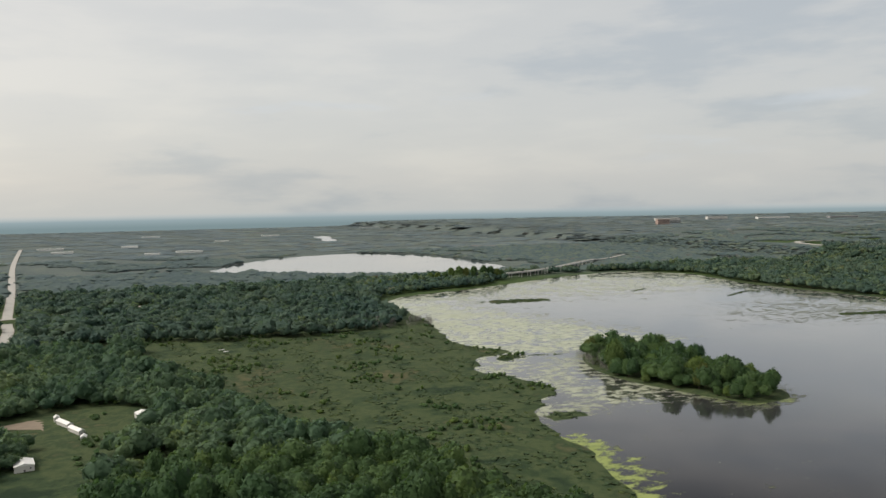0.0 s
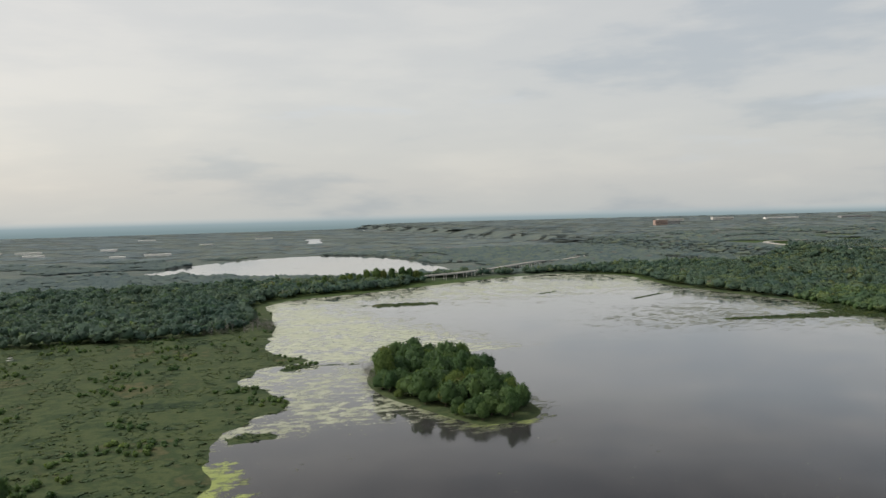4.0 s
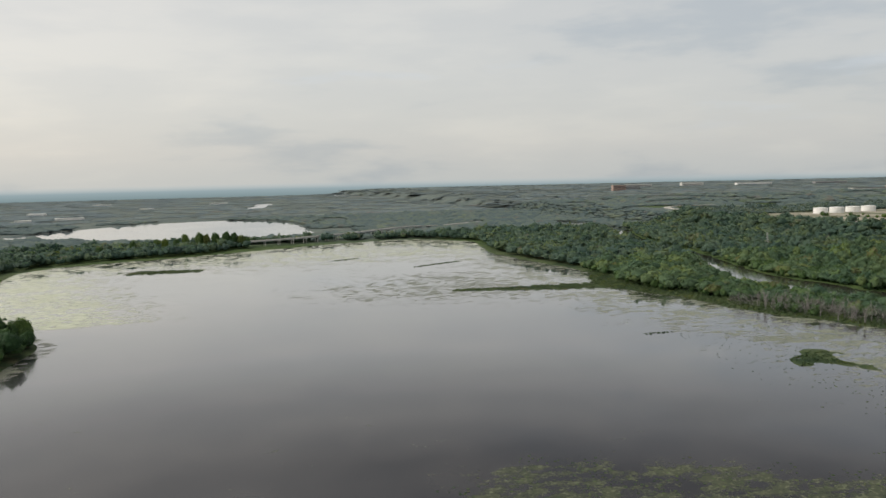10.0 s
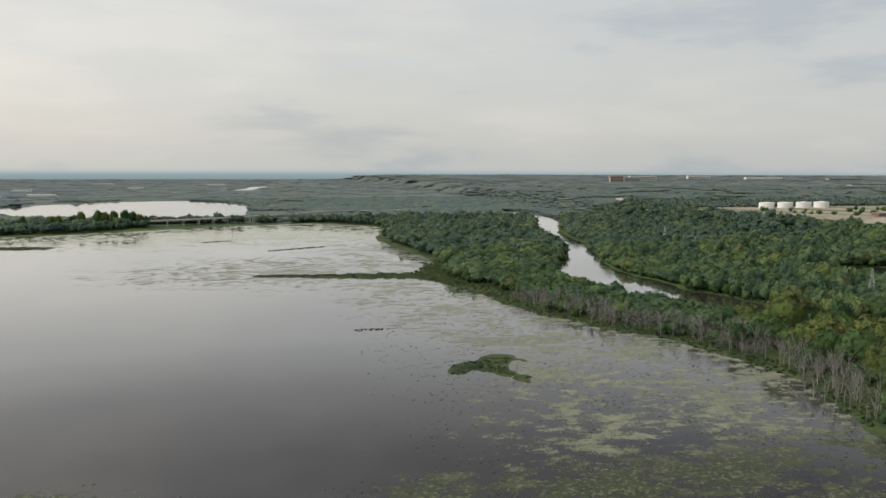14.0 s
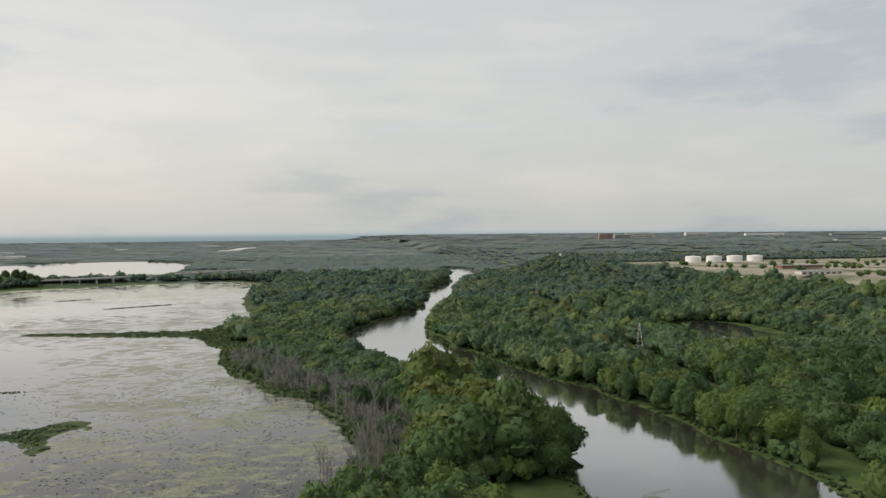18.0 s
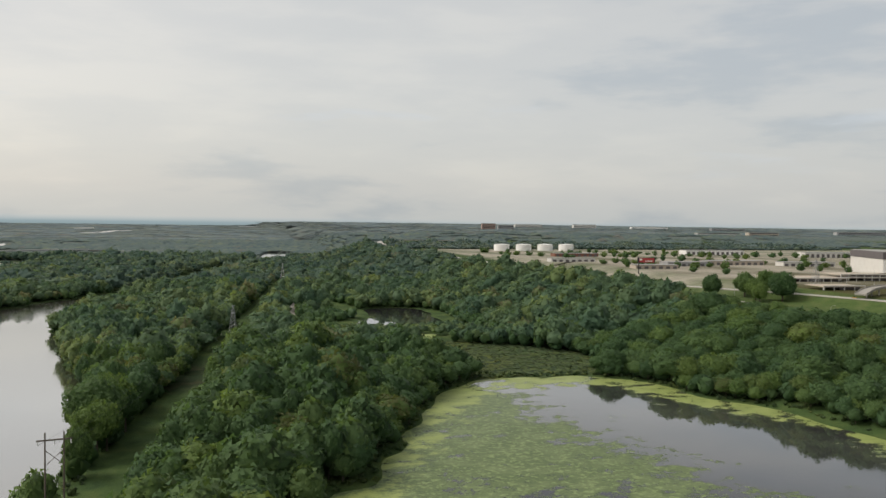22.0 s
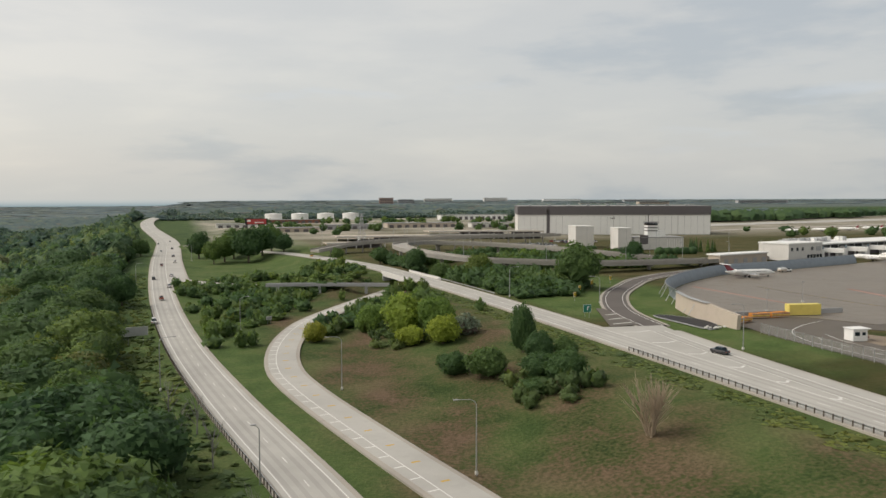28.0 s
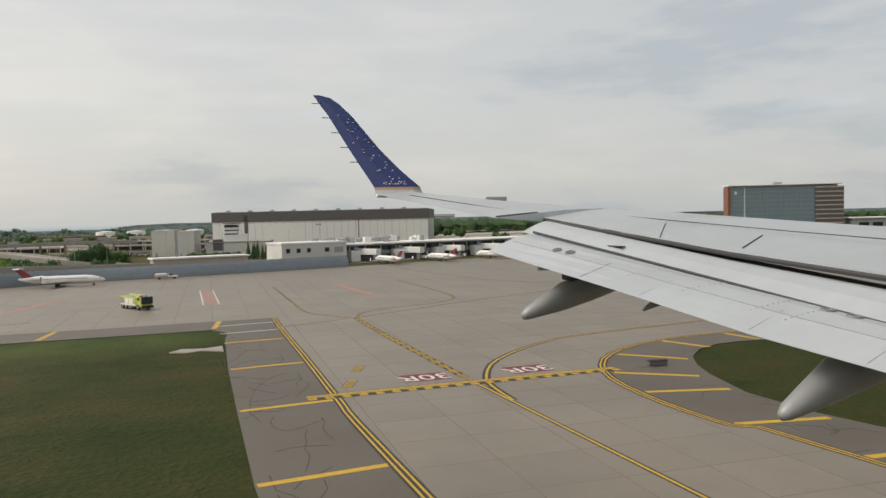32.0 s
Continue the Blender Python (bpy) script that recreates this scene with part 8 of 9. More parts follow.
def bare_stand(name, x, y, r, h, label, seed):
    """Fine dead twigs seen as a grey-brown mesh."""
    hh, nn = land(x, y)
    k = nn > -1
    x, y, hh, r, h = x[k], y[k], hh[k], r[k], h[k]
    items = []
    for s in range(3):
        qq = np.random.RandomState(seed + s)
        n = 110
        p = crown(n, seed + s, 0.1, 6, 1.0)[0].reshape(-1, 3, 3).mean(1) * (0.5 + 0.5 * qq.rand(n, 1))
        d = p - np.array((0, 0, 0.1)) + qq.randn(n, 3) * 0.25
        d /= np.linalg.norm(d, axis=1)[:, None]
        sd = np.cross(d, qq.randn(n, 3))
        sd /= np.linalg.norm(sd, axis=1)[:, None]
        v = np.stack([p - sd * 0.013, p + sd * 0.013, p + d * 0.36], 1).reshape(-1, 3)
        m = np.arange(len(x)) % 3 == s
        items.append((v, np.arange(n * 3).reshape(-1, 3), "dead", placed(x[m], y[m], hh[m], r[m], h[m], seed + s), qq.rand(m.sum()), np.repeat(d * 0.4 + np.array((0, 0, 0.6)), 3, 0)))
    stuff(name, items, label, "dead trees")


yy = 350 + q.rand(260) * 330
xx = np.interp(yy, [320, 411, 500, 540, 614, 667], [-958, -950, -970, -996, -1020, -1036]) + 4 + q.rand(260) * 52
bare_stand("dead_stand", xx, yy, 3.0 + 2.5 * q.rand(260), 6 + 5 * q.rand(260), "grey-brown leafless thicket on the lake shore", 610)
xx, yy = -1812 + q.rand(60) * 34, 680 + q.rand(60) * 95
bare_stand("island_snags", xx, yy, 3.0 + 2 * q.rand(60), 7 + 4 * q.rand(60), "grey leafless trees at the island's end", 620)
xx, yy = -2000 + q.rand(90) * 150, 1070 + q.rand(90) * 60
bare_stand("marsh_snags", xx, yy, 3.0 + 2 * q.rand(90), 6 + 4 * q.rand(90), "grey leafless trees at the marsh's edge", 630)

# bushes and sedge tussocks over the marsh and banks
def tussocks(name, x, y, r, h, label, mat="reed", seed=1, shape=None, light=0.0):
    hh, nn = land(x, y)
    qq = np.random.RandomState(seed)
    k = nn > 0.4
    for line, wd in ROADS:
        k &= dist_line(x, y, line)[0] > wd / 2 + 1.6
    x, y, hh, r, h = x[k], y[k], hh[k], r[k], h[k]
    kind = qq.randint(0, len(shape), len(x))
    tint = np.clip(0.5 + light + 0.3 * wobble(x, y, 60, seed) + (qq.rand(len(x)) - 0.5) * 0.5, 0, 0.93)
    items = []
    for s, sh in enumerate(shape):
        m = kind == s
        items.append((sh[0], sh[1], mat, placed(x[m], y[m], hh[m] - 0.15, r[m], h[m], seed + s), tint[m], sh[4]))
        # inner shell darkened in its tint for the shade behind the leaves
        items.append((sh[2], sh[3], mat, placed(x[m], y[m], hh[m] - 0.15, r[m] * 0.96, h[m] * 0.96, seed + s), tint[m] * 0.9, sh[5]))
    stuff(name, items, label, "shrubs")


SMALL = [crown(46, 300 + k, 0.24, 6, 0.8, (4, 7)) for k in range(4)]
TUFT = [crown(12, 320 + k, 0.42, 3, 0.7, (3, 5)) for k in range(4)]
x, y = scatter(-2300, -1840, 330, 1400, 9, 61)
k = (wobble(x, y, 110, 31) + 0.6 * wobble(x, y, 40, 32) > 0.62)
x, y = x[k], y[k]
tussocks("marsh_shrubs", x, y, 1.6 + 2.4 * q.rand(len(x)), 1.5 + 2.0 * q.rand(len(x)), "low willow shrubs scattered over the marsh", "leaf", 41, SMALL)
x, y = scatter(-2250, -1850, 340, 1150, 7.5, 62)
k = wobble(x, y, 60, 33) > -0.1
x, y = x[k], y[k]
tussocks("marsh_sedge", x, y, 2.0 + 2.2 * q.rand(len(x)), 0.32 + 0.4 * q.rand(len(x)), "uneven sedge and reeds covering the marsh", "reed", 42, TUFT)
# reeds on the low banks in the lake and along shores
px, py = [], []
for x0, y0, x1, y1, w0, w1 in BANKS:
    n = int((math.hypot(x1 - x0, y1 - y0) + w0) * (w0 + w1) * 0.12)
    t = q.rand(n)
    px.append(x0 + (x1 - x0) * t + q.randn(n) * w0 * 0.7)
    py.append(y0 + (y1 - y0) * t + q.randn(n) * w0 * 0.7)
x, y = np.concatenate(px), np.concatenate(py)
tussocks("reed_banks", x, y, 0.9 + 0.9 * q.rand(len(x)), 0.35 + 0.35 * q.rand(len(x)), "dark green reed beds standing in the lake", "reed", 43, TUFT)
x, y = scatter(-1080, -935, 300, 1010, 4.2, 63)
nn = land(x, y)[1]
k = (nn > 0) & (nn < 42)
x, y = x[k], y[k]
tussocks("shore_reeds", x, y, 1.2 + 1.2 * q.rand(len(x)), 0.7 + 0.8 * q.rand(len(x)), "green reeds along the wooded lake shore", "reed", 44, TUFT)
x, y = scatter(-930, -400, 180, 700, 4.5, 64)
nn = land(x, y)[1]
k = (nn > 0) & (nn < 9)
x, y = x[k], y[k]
tussocks("bank_reeds", x, y, 1.1 + 1.3 * q.rand(len(x)), 0.9 + 1.4 * q.rand(len(x)), "rank reeds and nettles along the water's edge", "reed", 45, TUFT)
x, y = scatter(-560, -425, 440, 600, 5, 65)
k = signed(x, y, MEADOW) < 3
x, y = x[k], y[k]
tussocks("meadow_sedge", x, y, 2.4 + 2 * q.rand(len(x)), 0.28 + 0.35 * q.rand(len(x)), "sedge meadow between the pond and woods", "sedge_light", 46, TUFT)
# shrubs between highway, ramp and overpass
x, y = scatter(-282, -182, 235, 430, 6.0, 66)
k = (wobble(x, y, 45, 34) > -0.25) & (dist_line(x, y, HW2)[0] > 13) & (dist_line(x, y, FORK)[0] > 7) & (np.hypot(x + 215, y - 200) > 40)
x, y = x[k], y[k]
tussocks("bank_shrubs", x, y, 2.0 + 2.6 * q.rand(len(x)), 1.8 + 2.6 * q.rand(len(x)), "tangled green shrubs filling the interchange", "leaf", 47, SMALL, 0.2)
x, y = scatter(-166, -112, 240, 430, 4.6, 67)
k = (dist_line(x, y, SLIP)[0] > 15) & (dist_line(x, y, HW2)[0] > 11) & (y > 258) & (x + 0.25 * (y - 270) < -114) & (dist_line(x, y, FLY)[0] > 6)
x, y = x[k], y[k]
tall = 2.5 + 1.2 * sstep(262, 300, y)
tussocks("loop_shrubs", x, y, 2.4 + 2.6 * q.rand(len(x)), tall * (0.75 + 0.7 * q.rand(len(x))), "dense dark shrubs inside the ramp loop", "leaf", 48, SMALL, -0.25)
x, y = scatter(-140, -16, 348, 470, 6.0, 75)
k = (wobble(x, y, 34, 53) > -0.12) & (dist_line(x, y, FLY)[0] > 7)
x, y = x[k], y[k]
tussocks("ramp_shrubs", x, y, 2.4 + 2.8 * q.rand(len(x)), 2.2 + 2.8 * q.rand(len(x)), "scrubby green bushes between the elevated ramps", "leaf", 55, SMALL)
x, y = scatter(-236, -194, 108, 236, 3.2, 73)
k = ((np.hypot((x + 208) / 10, (y - 143) / 14) < 1) | (np.hypot((x + 216) / 11, (y - 220) / 22) < 1)) & (wobble(x, y, 16, 38) > 0.0)
x, y = x[k], y[k]
tussocks("bank_thicket", x, y, 1.1 + 1.6 * q.rand(len(x)), 0.9 + 2.2 * q.rand(len(x)), "low green thicket on the dry bank", "weed", 53, SMALL, -0.1)
x, y = scatter(-202, -176, 40, 330, 1.5, 74)
hd = dist_line(x, y, HW2)[0]
k = (hd > 6.6) & (hd < 15 + 3 * wobble(x, y, 20, 47)) & (wobble(x, y, 14, 48) > -0.8)
x, y = x[k], y[k]
tussocks("embankment_weeds", x, y, 0.8 + 0.7 * q.rand(len(x)), 0.14 + 0.24 * q.rand(len(x)), "rank green weeds along the highway embankment", "weed", 54, TUFT, 0.25)
x, y = scatter(-320, -262, 70, 480, 3.4, 69)
k = (x < edge_x(y) + 12) & (x > edge_x(y) - 16)
x, y = x[k], y[k]
tussocks("verge_weeds", x, y, 0.9 + 1.1 * q.rand(len(x)), 0.3 + 0.6 * q.rand(len(x)), "tall roadside grass above the bluff", "weed", 50, TUFT)
x, y = scatter(-420, 420, 400, 1500, 30, 70)
k = (x > -180) & (wobble(x, y, 160, 36) > 0.35) & ~((x < 260) & (y < 760))
x, y = x[k], y[k]
tussocks("plateau_shrubs", x, y, 4 + 4 * q.rand(len(x)), 4 + 4 * q.rand(len(x)), "dark tree clumps scattered over the plateau", "leaf", 51, SMALL)
x, y = scatter(-300, 900, 1660, 1880, 15, 71)
roll = np.clip(0.75 + 0.35 * wobble(x, y * 0.3, 150, 49), 0.35, 1.15)
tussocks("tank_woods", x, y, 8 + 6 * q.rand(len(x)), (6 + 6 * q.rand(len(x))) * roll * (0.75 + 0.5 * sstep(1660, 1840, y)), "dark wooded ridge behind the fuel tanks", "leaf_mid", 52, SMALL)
# emergent lily leaves: small flat pads near the flight path
pad, pf = ball(2, 7, 1.0, 0.5, 5)
pad[:, 2] *= 0.05
x, y = scatter(-1480, -960, 255, 640, 2.9, 72)
d = signed(x, y, LAKE)
dens = np.maximum(sstep(16, -10, y + 8 * wobble(x, y, 60, 5) - np.interp(x, [-1470, -1426, -1391, -1357, -1293, -1253, -1205], [290, 326, 342, 320, 284, 262, 300])) * sstep(-1500, -1440, x), sstep(-1230, -1080, x - 0.1 * (y - 300))) * (0.55 + 0.6 * wobble(x, y, 55, 37))
k = (d < -3) & (q.rand(len(x)) < dens * 0.55)
x, y = x[k], y[k]
s_ = 0.25 + 0.55 * q.rand(len(x))
stuff("lily_pads", [(pad, pf, "reed", placed(x, y, np.full(len(x), WATER + 0.05), s_, s_ * 2.2, 6), q.rand(len(x)), pad * 0 + np.array((0, 0, 1)))], "small lily leaves floating and standing in shallow water", "water plants")

# ---- the aircraft's own wing, at the moment of crossing the taxiway ----
EYE = (0.0, 0.0, 20.6)
M["wingskin"] = plain("light_grey_wing_skin", (0.50, 0.535, 0.56), 0.08, 0.8, 0.36, 0.2, dirt=0.3)
M["wingline"] = plain("dark_panel_gap_and_shade", (0.05, 0.05, 0.055), 0.2, 2.0, 0.7)
M["rivetgrey"] = plain("worn_grey_fastener", (0.26, 0.27, 0.28), 0.15, 3.0, 0.5, 0.3)
M["navy"] = plain("navy_winglet_paint", (0.020, 0.038, 0.17), 0.08, 1.5, 0.3, dirt=0.1, coat=0.5)
M["gold"] = plain("orange_gold_band", (0.50, 0.30, 0.17), 0.1, 2.0, 0.45)
plane_wing = thing("airliner_wing", "grey airliner wing in flight with lowered flaps and navy winglet", "aircraft wing", *EYE)


def loft(name, stations, material, parent, label=""):
    """Skin through rings of points, closed at both ends."""
    n = len(stations[0])
    v = [p for ring in stations for p in ring]
    f = []
    for i in range(len(stations) - 1):
        for k in range(n):
            f.append((i * n + k, i * n + (k + 1) % n, (i + 1) * n + (k + 1) % n, (i + 1) * n + k))
    f += [tuple(range(n))[::-1], tuple(range((len(stations) - 1) * n, len(stations) * n))]
    me = mesh_from(name, v, f)
    b = bmesh.new()
    b.from_mesh(me)
    bmesh.ops.recalc_face_normals(b, faces=b.faces)
    b.to_mesh(me)
    b.free()
    return part_of(name, me, material, parent, label, name == "track_fairing")


def foil(y, xle, xte, zle, zte, thick):
    """A closed section: upper skin from nose to tail, lower skin back."""
    s = []
    for t, h in ((0.0, 0.0), (0.03, 0.35), (0.12, 0.72), (0.3, 1.0), (0.55, 0.82), (0.8, 0.4), (1.0, 0.06)):
        s.append((xle + (xte - xle) * t, y, zle + (zte - zle) * t + thick * 0.55 * h))
    for t, h in ((1.0, 0.0), (0.7, 0.35), (0.35, 0.6), (0.1, 0.4)):
        s.append((xle + (xte - xle) * t, y, zle + (zte - zle) * t - thick * 0.45 * h))
    return s


loft("wing_box", [foil(1.6, 8.4, 4.75, -0.72, -0.66, 0.55), foil(4.0, 7.45, 4.74, -0.48, -0.47, 0.44), foil(5.5, 6.85, 4.70, -0.36, -0.36, 0.36), foil(8.6, 5.95, 4.5, -0.08, -0.04, 0.24)], "wingskin", plane_wing)
loft("outer_wing", [foil(8.6, 5.95, 3.85, -0.08, -0.03, 0.24), foil(10.0, 5.35, 3.68, 0.06, 0.13, 0.19), foil(11.6, 4.55, 3.42, 0.27, 0.31, 0.13), foil(12.05, 4.05, 3.34, 0.38, 0.38, 0.09)], "wingskin", plane_wing)
FORE_FLAP = ((1.6, 4.8, 4.05, -0.86, -1.0, 0.2), (4.0, 4.78, 4.2, -0.62, -0.74, 0.18), (5.5, 4.74, 4.22, -0.48, -0.58, 0.16), (8.35, 4.5, 4.08, -0.12, -0.2, 0.12))
MAIN_FLAP = ((1.6, 4.1, 3.62, -0.93, -1.08, 0.16), (3.0, 4.2, 3.57, -0.80, -0.87, 0.15), (4.0, 4.24, 3.56, -0.70, -0.80, 0.14), (5.5, 4.26, 3.54, -0.55, -0.64, 0.12), (8.1, 4.1, 3.52, -0.24, -0.40, 0.10))
loft("fore_flap", [foil(*a) for a in FORE_FLAP], "wingskin", plane_wing)
loft("main_flap", [foil(*a) for a in MAIN_FLAP], "wingskin", plane_wing)
# dark sheets added under the slots to paint their shade
loft("cove", [foil(1.6, 5.1, 4.5, -0.82, -0.86, 0.05), foil(4.0, 5.0, 4.5, -0.59, -0.64, 0.05), foil(5.5, 4.95, 4.48, -0.45, -0.5, 0.05), foil(8.4, 4.6, 4.3, -0.11, -0.15, 0.04)], "wingline", plane_wing, "dark sheet painting the shade ahead of the flaps")
loft("cove", [foil(1.6, 4.3, 3.95, -0.985, -1.03, 0.04), foil(4.0, 4.4, 4.1, -0.755, -0.79, 0.04), foil(5.5, 4.4, 4.12, -0.60, -0.63, 0.04), foil(8.0, 4.25, 4.0, -0.27, -0.3, 0.03)], "wingline", plane_wing, "dark sheet painting the shade between the flaps")
# dark gaps and panel lines lying just proud of the skin
def seam(name, a, b, w=0.02, material="wingline"):
    part(name, tube(a, b, w, n=5), material, plane_wing)


seam("flap_gap", (4.76, 1.7, -0.66), (4.71, 5.5, -0.385), 0.022)
seam("flap_gap", (4.71, 5.5, -0.385), (4.5, 8.6, -0.07), 0.02)
seam("flap_gap", (4.12, 1.7, -0.90), (4.24, 5.5, -0.515), 0.014)
seam("flap_gap", (4.24, 5.5, -0.515), (4.1, 8.1, -0.20), 0.014)
seam("spoiler_line", (5.6, 1.7, -0.42), (5.4, 5.5, -0.20), 0.005)
seam("spoiler_line", (5.4, 5.5, -0.20), (5.05, 8.6, 0.02), 0.005)
seam("panel_line", (4.81, 5.477, -0.329), (5.255, 5.723, -0.233), 0.006)
seam("panel_line", (4.645, 6.44, -0.248), (5.098, 6.968, -0.123), 0.005)
seam("aileron_line", (4.35, 8.65, 0.015), (3.75, 11.7, 0.355), 0.006)
seam("aileron_gap", (3.86, 8.62, -0.02), (4.42, 8.62, 0.02), 0.02)
def skin(u, y, stations):
    """A point on the upper skin: u from nose to tail, y along the span."""
    st = np.array(stations)
    xa, xb, za, zb, th = (float(np.interp(y, st[:, 0], st[:, k])) for k in range(1, 6))
    h = float(np.interp(u, (0.0, 0.03, 0.12, 0.3, 0.55, 0.8, 1.0), (0.0, 0.35, 0.72, 1.0, 0.82, 0.4, 0.06)))
    return (xa + (xb - xa) * u, y, za + (zb - za) * u + 0.55 * th * h)


for u, y in ((0.47, 7.11), (0.44, 6.89), (0.20, 3.88), (0.19, 3.67)):
    c = Vector(skin(u, y, MAIN_FLAP))
    ux = (Vector(skin(u + 0.06, y, MAIN_FLAP)) - c).normalized()
    uy = (Vector(skin(u, y + 0.1, MAIN_FLAP)) - c).normalized()
    up = uy.cross(ux).normalized()
    up = up if up.z > 0 else -up
    v, f = [], []
    for k in range(20):
        a_ = k * math.tau / 20
        for r_, h_ in ((0.052, 0.0), (0.050, 0.012), (0.034, 0.012), (0.032, 0.0)):
            v.append(tuple(c + (ux * math.cos(a_) + uy * math.sin(a_)) * r_ + up * h_))
        for j in range(3):
            f.append((k * 4 + j, ((k + 1) % 20) * 4 + j, ((k + 1) % 20) * 4 + j + 1, k * 4 + j + 1))
    part_of("access_ring", mesh_from("access_ring", v, f), "rivetgrey", plane_wing)
part("vent_slot", box(*skin(0.66, 6.74, FORE_FLAP)[:2], skin(0.66, 6.74, FORE_FLAP)[2] + 0.002, 0.05, 0.3, 0.012), "wingline", plane_wing)
for y0 in (6.2, 5.3, 4.1, 3.2):  # lapped skin joints across the flaps
    seam("skin_joint", tuple(np.add(skin(0.1, y0, MAIN_FLAP), (0, 0, 0.001))), tuple(np.add(skin(0.5, y0 - 0.03, MAIN_FLAP), (0, 0, 0.001))), 0.0025, "rivetgrey")
    seam("skin_joint", tuple(np.add(skin(0.5, y0 - 0.03, MAIN_FLAP), (0, 0, 0.001))), tuple(np.add(skin(0.95, y0 - 0.06, MAIN_FLAP), (0, 0, 0.001))), 0.0025, "rivetgrey")
for ya, yb in ((8.0, 5.5), (5.5, 4.0), (4.0, 3.0), (3.0, 1.7)):
    seam("skin_joint", tuple(np.add(skin(0.55, ya, MAIN_FLAP), (0, 0, 0.001))), tuple(np.add(skin(0.55, yb, MAIN_FLAP), (0, 0, 0.001))), 0.0025, "rivetgrey")
# flap track fairings: long pointed shells under the flap
M["fairing"] = plain("grey_fairing_paint", (0.27, 0.275, 0.28), 0.1, 1.2, 0.42, 0.1, dirt=0.4)
for y, prof, r in ((7.0, ((3.395, -0.99, -1.02), (3.41, -0.965, -1.045), (3.46, -0.92, -1.05), (3.83, -0.70, -0.99), (4.2, -0.58, -0.90), (4.53, -0.52, -0.80), (4.9, -0.46, -0.62)), 0.115), (3.62, ((3.45, -1.215, -1.24), (3.465, -1.19, -1.262), (3.51, -1.15, -1.262), (3.86, -0.91, -1.19), (4.3, -0.82, -1.09), (4.7, -0.80, -1.0), (5.0, -0.78, -0.92)), 0.12)):
    st = []
    for x, zu, zl in prof:
        w = min(1.0, 0.25 + (zu - zl) / (2 * r)) * r * min(1.0, (zu - zl) / 0.1 * 0.5 + 0.2)
        st.append([(x, y + math.cos(k * math.pi / 10) * w, (zu + zl) / 2 + math.sin(k * math.pi / 10) * (zu - zl) / 2) for k in range(20)])
    loft("track_fairing", st, "fairing", plane_wing)
    # solid dark box painted as the shade in the fairing's hollow
    part("fairing_gap", box(prof[3][0] + 0.16, y, prof[3][1] + 0.06, 0.2, 0.16, 0.07, 0, 0.02), "wingline", plane_wing)
    if y > 5:
        part("hinge_bracket", box(prof[3][0] - 0.1, y + 0.14, prof[3][1] + 0.17, 0.16, 0.05, 0.09, 0, 0.02), "wingskin", plane_wing)
part("flap_hinge", tube((3.655, 5.3, -0.786), (3.9, 5.3, -0.68), 0.012, 0.06, 10), "fairing", plane_wing)
bm = bmesh.new()
for y0 in (3.75, 4.05, 4.75, 5.45, 6.2, 7.3):
    for k in range(9):
        x_ = 3.62 + k * 0.065
        add_box(bm, x_, y0 + 0.02 * k, float(np.interp(y0, [3, 4, 5.5, 8.1], [-0.765, -0.675, -0.525, -0.285])) + 0.012 + 0.11 * (x_ - 3.55) * (1 - (x_ - 3.55)), 0.008, 0.008, 0.006)
tagged(part("rivet", bm, "wallgrey", plane_wing), kind="stuff")
# winglet with its gold foot, white flecks and static wicks
base = foil(12.05, 4.05, 3.34, 0.38, 0.38, 0.09)
def blade(y, xle, xte, z, t):
    return [(xle, y, z), (xle * 0.8 + xte * 0.2, y - t, z), (xle * 0.4 + xte * 0.6, y - t * 0.8, z), (xte, y, z), (xle * 0.4 + xte * 0.6, y + t * 0.8, z), (xle * 0.8 + xte * 0.2, y + t, z)]


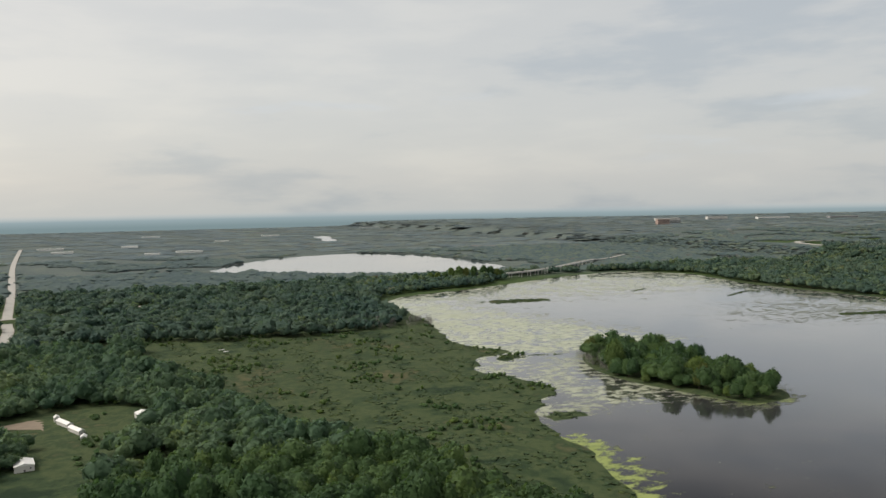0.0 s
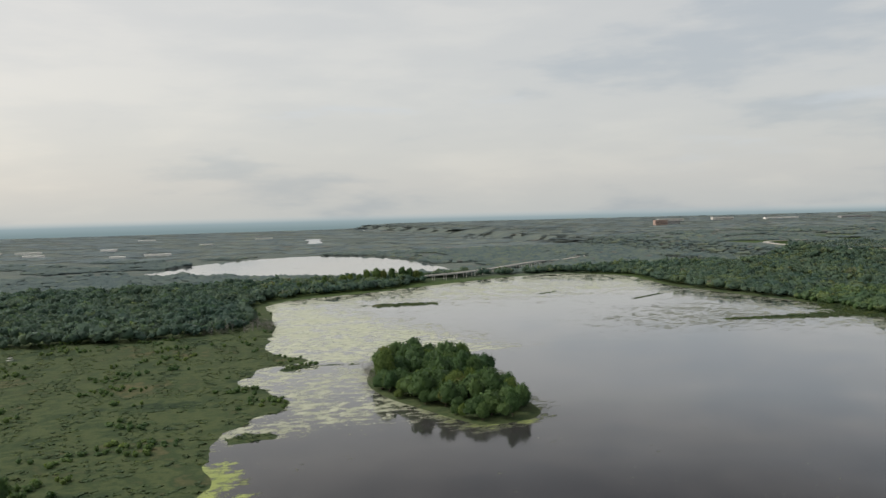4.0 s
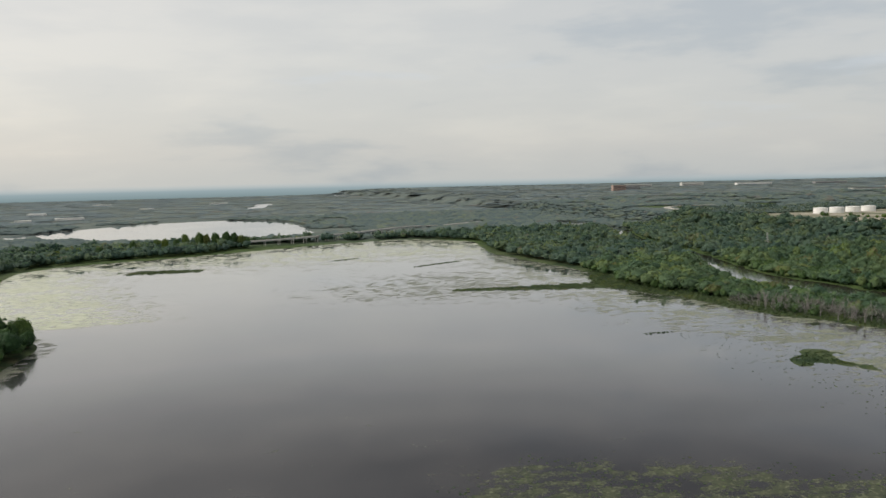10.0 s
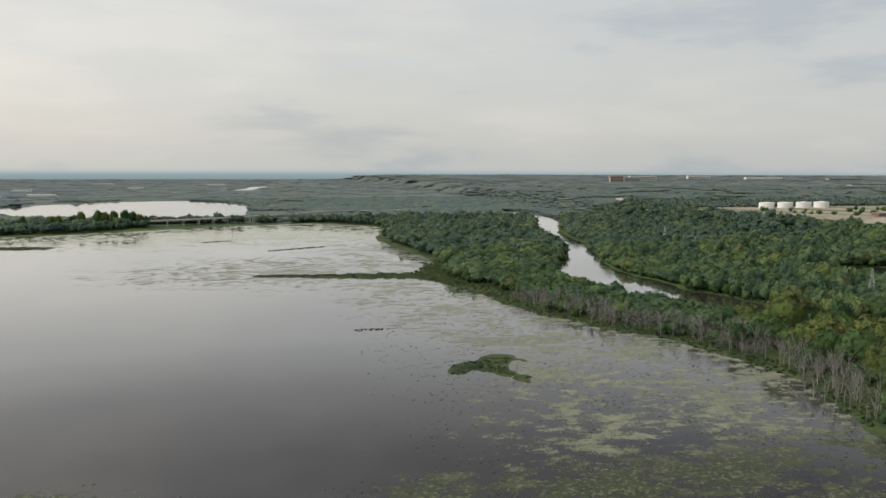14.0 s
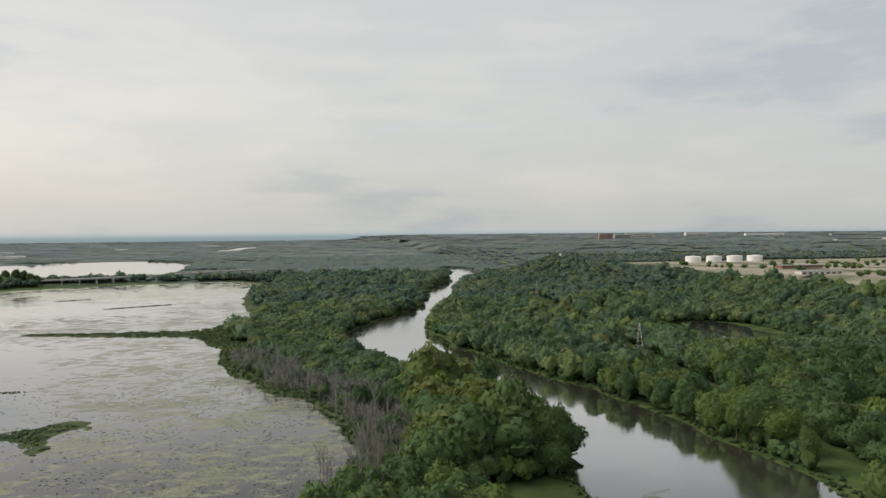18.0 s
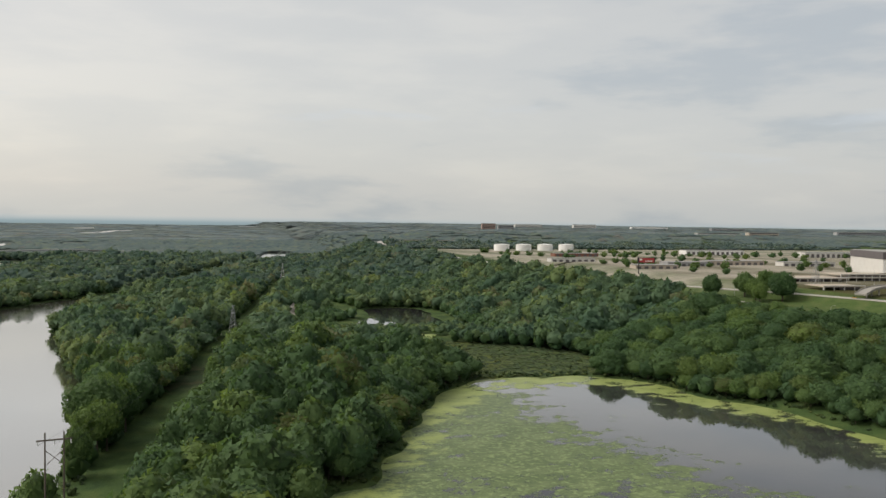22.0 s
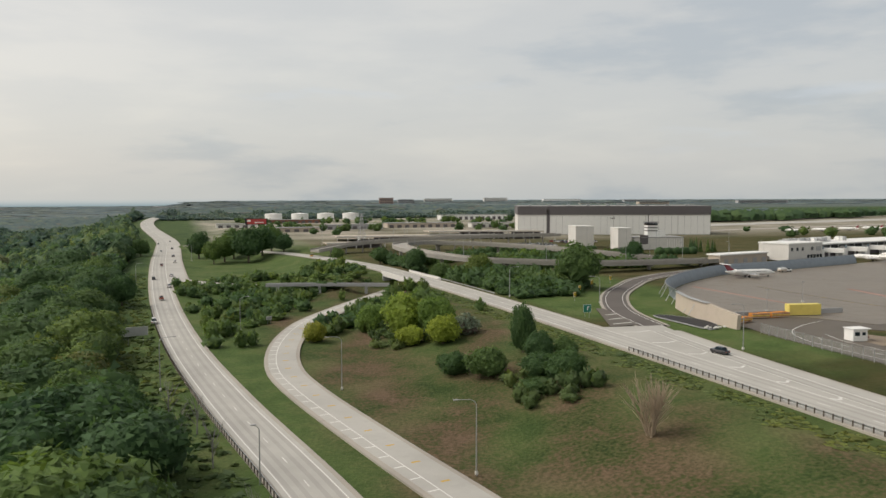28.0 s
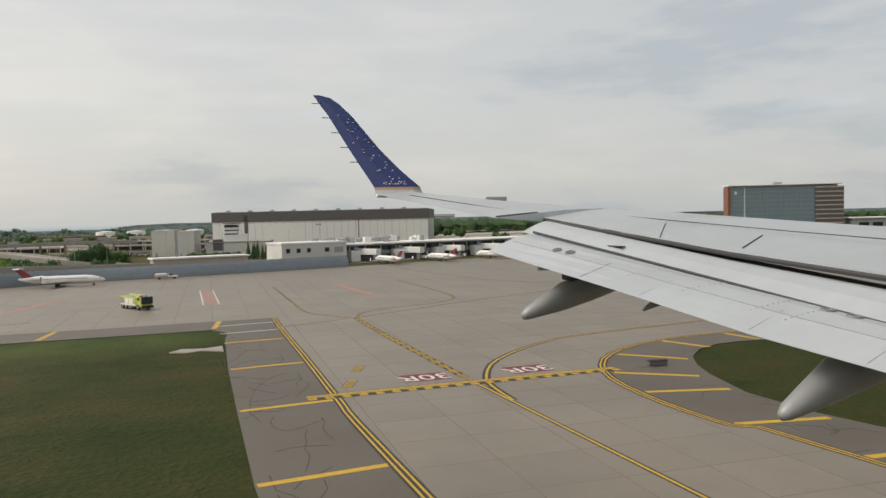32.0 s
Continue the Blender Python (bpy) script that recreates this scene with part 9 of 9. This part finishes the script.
loft("winglet_foot", [blade(12.02, 4.12, 3.3, 0.33, 0.09), blade(12.115, 4.085, 3.3, 0.455, 0.078)], "wingskin", plane_wing)
loft("pinstripe", [blade(12.115, 4.085, 3.3, 0.455, 0.078), blade(12.14, 4.08, 3.3, 0.50, 0.07)], "gold", plane_wing)
loft("winglet", [blade(12.14, 4.08, 3.3, 0.50, 0.07), blade(12.3, 3.78, 3.15, 0.8, 0.06), blade(12.5, 3.50, 2.98, 1.15, 0.05), blade(12.8, 3.12, 2.72, 1.72, 0.04), blade(12.93, 2.93, 2.59, 1.94, 0.03), blade(12.98, 2.80, 2.54, 2.04, 0.025), blade(13.0, 2.64, 2.51, 2.08, 0.02)], "navy", plane_wing)
q = np.random.RandomState(21)
bm = bmesh.new()
for k in range(44):
    u = q.rand() ** 3.0
    z = 0.55 + 1.45 * u
    xa, xb = float(np.interp(z, [0.5, 1.15, 1.72, 2.08], [3.98, 3.44, 3.06, 2.7])), float(np.interp(z, [0.5, 1.15, 1.72, 2.08], [3.36, 3.03, 2.76, 2.56]))
    x = xb + (xa - xb) * (0.1 + 0.85 * q.rand() ** 0.7)
    yy = float(np.interp(z, [0.5, 1.15, 1.72, 2.08], [12.14, 12.5, 12.8, 13.0])) - 0.072 + 0.02 * u
    add_box(bm, x, yy, z, 0.012 + 0.02 * q.rand(), 0.01, 0.008 + 0.012 * q.rand())
tagged(part("paint_fleck", bm, "white", plane_wing), kind="stuff")
bm = bmesh.new()
for z in (1.93, 1.68, 1.42, 1.17, 0.92):
    xb = float(np.interp(z, [0.5, 1.15, 1.72, 2.08], [3.30, 2.98, 2.72, 2.52]))
    yy = float(np.interp(z, [0.5, 1.15, 1.72, 2.08], [12.14, 12.5, 12.8, 13.0]))
    add_tube(bm, (xb + 0.04, yy, z), (xb - 0.13, yy, z), 0.006, n=4)
part("static_wick", bm, "dark", plane_wing)
part("nav_light", box(3.36, 12.03, 0.36, 0.12, 0.08, 0.05, 0, 0.02), "white", plane_wing)
part("vortex_fence", box(4.75, 10.6, 0.25, 0.35, 0.05, 0.07, 0, 0.02), "wallgrey", plane_wing)

# ---- set the whole place down at its size ----
for ob in list(scene.objects):
    if ob.parent is None and ob.type in {"MESH", "EMPTY"}:
        ob.matrix_basis = Matrix.Scale(SCALE, 4) @ ob.matrix_basis
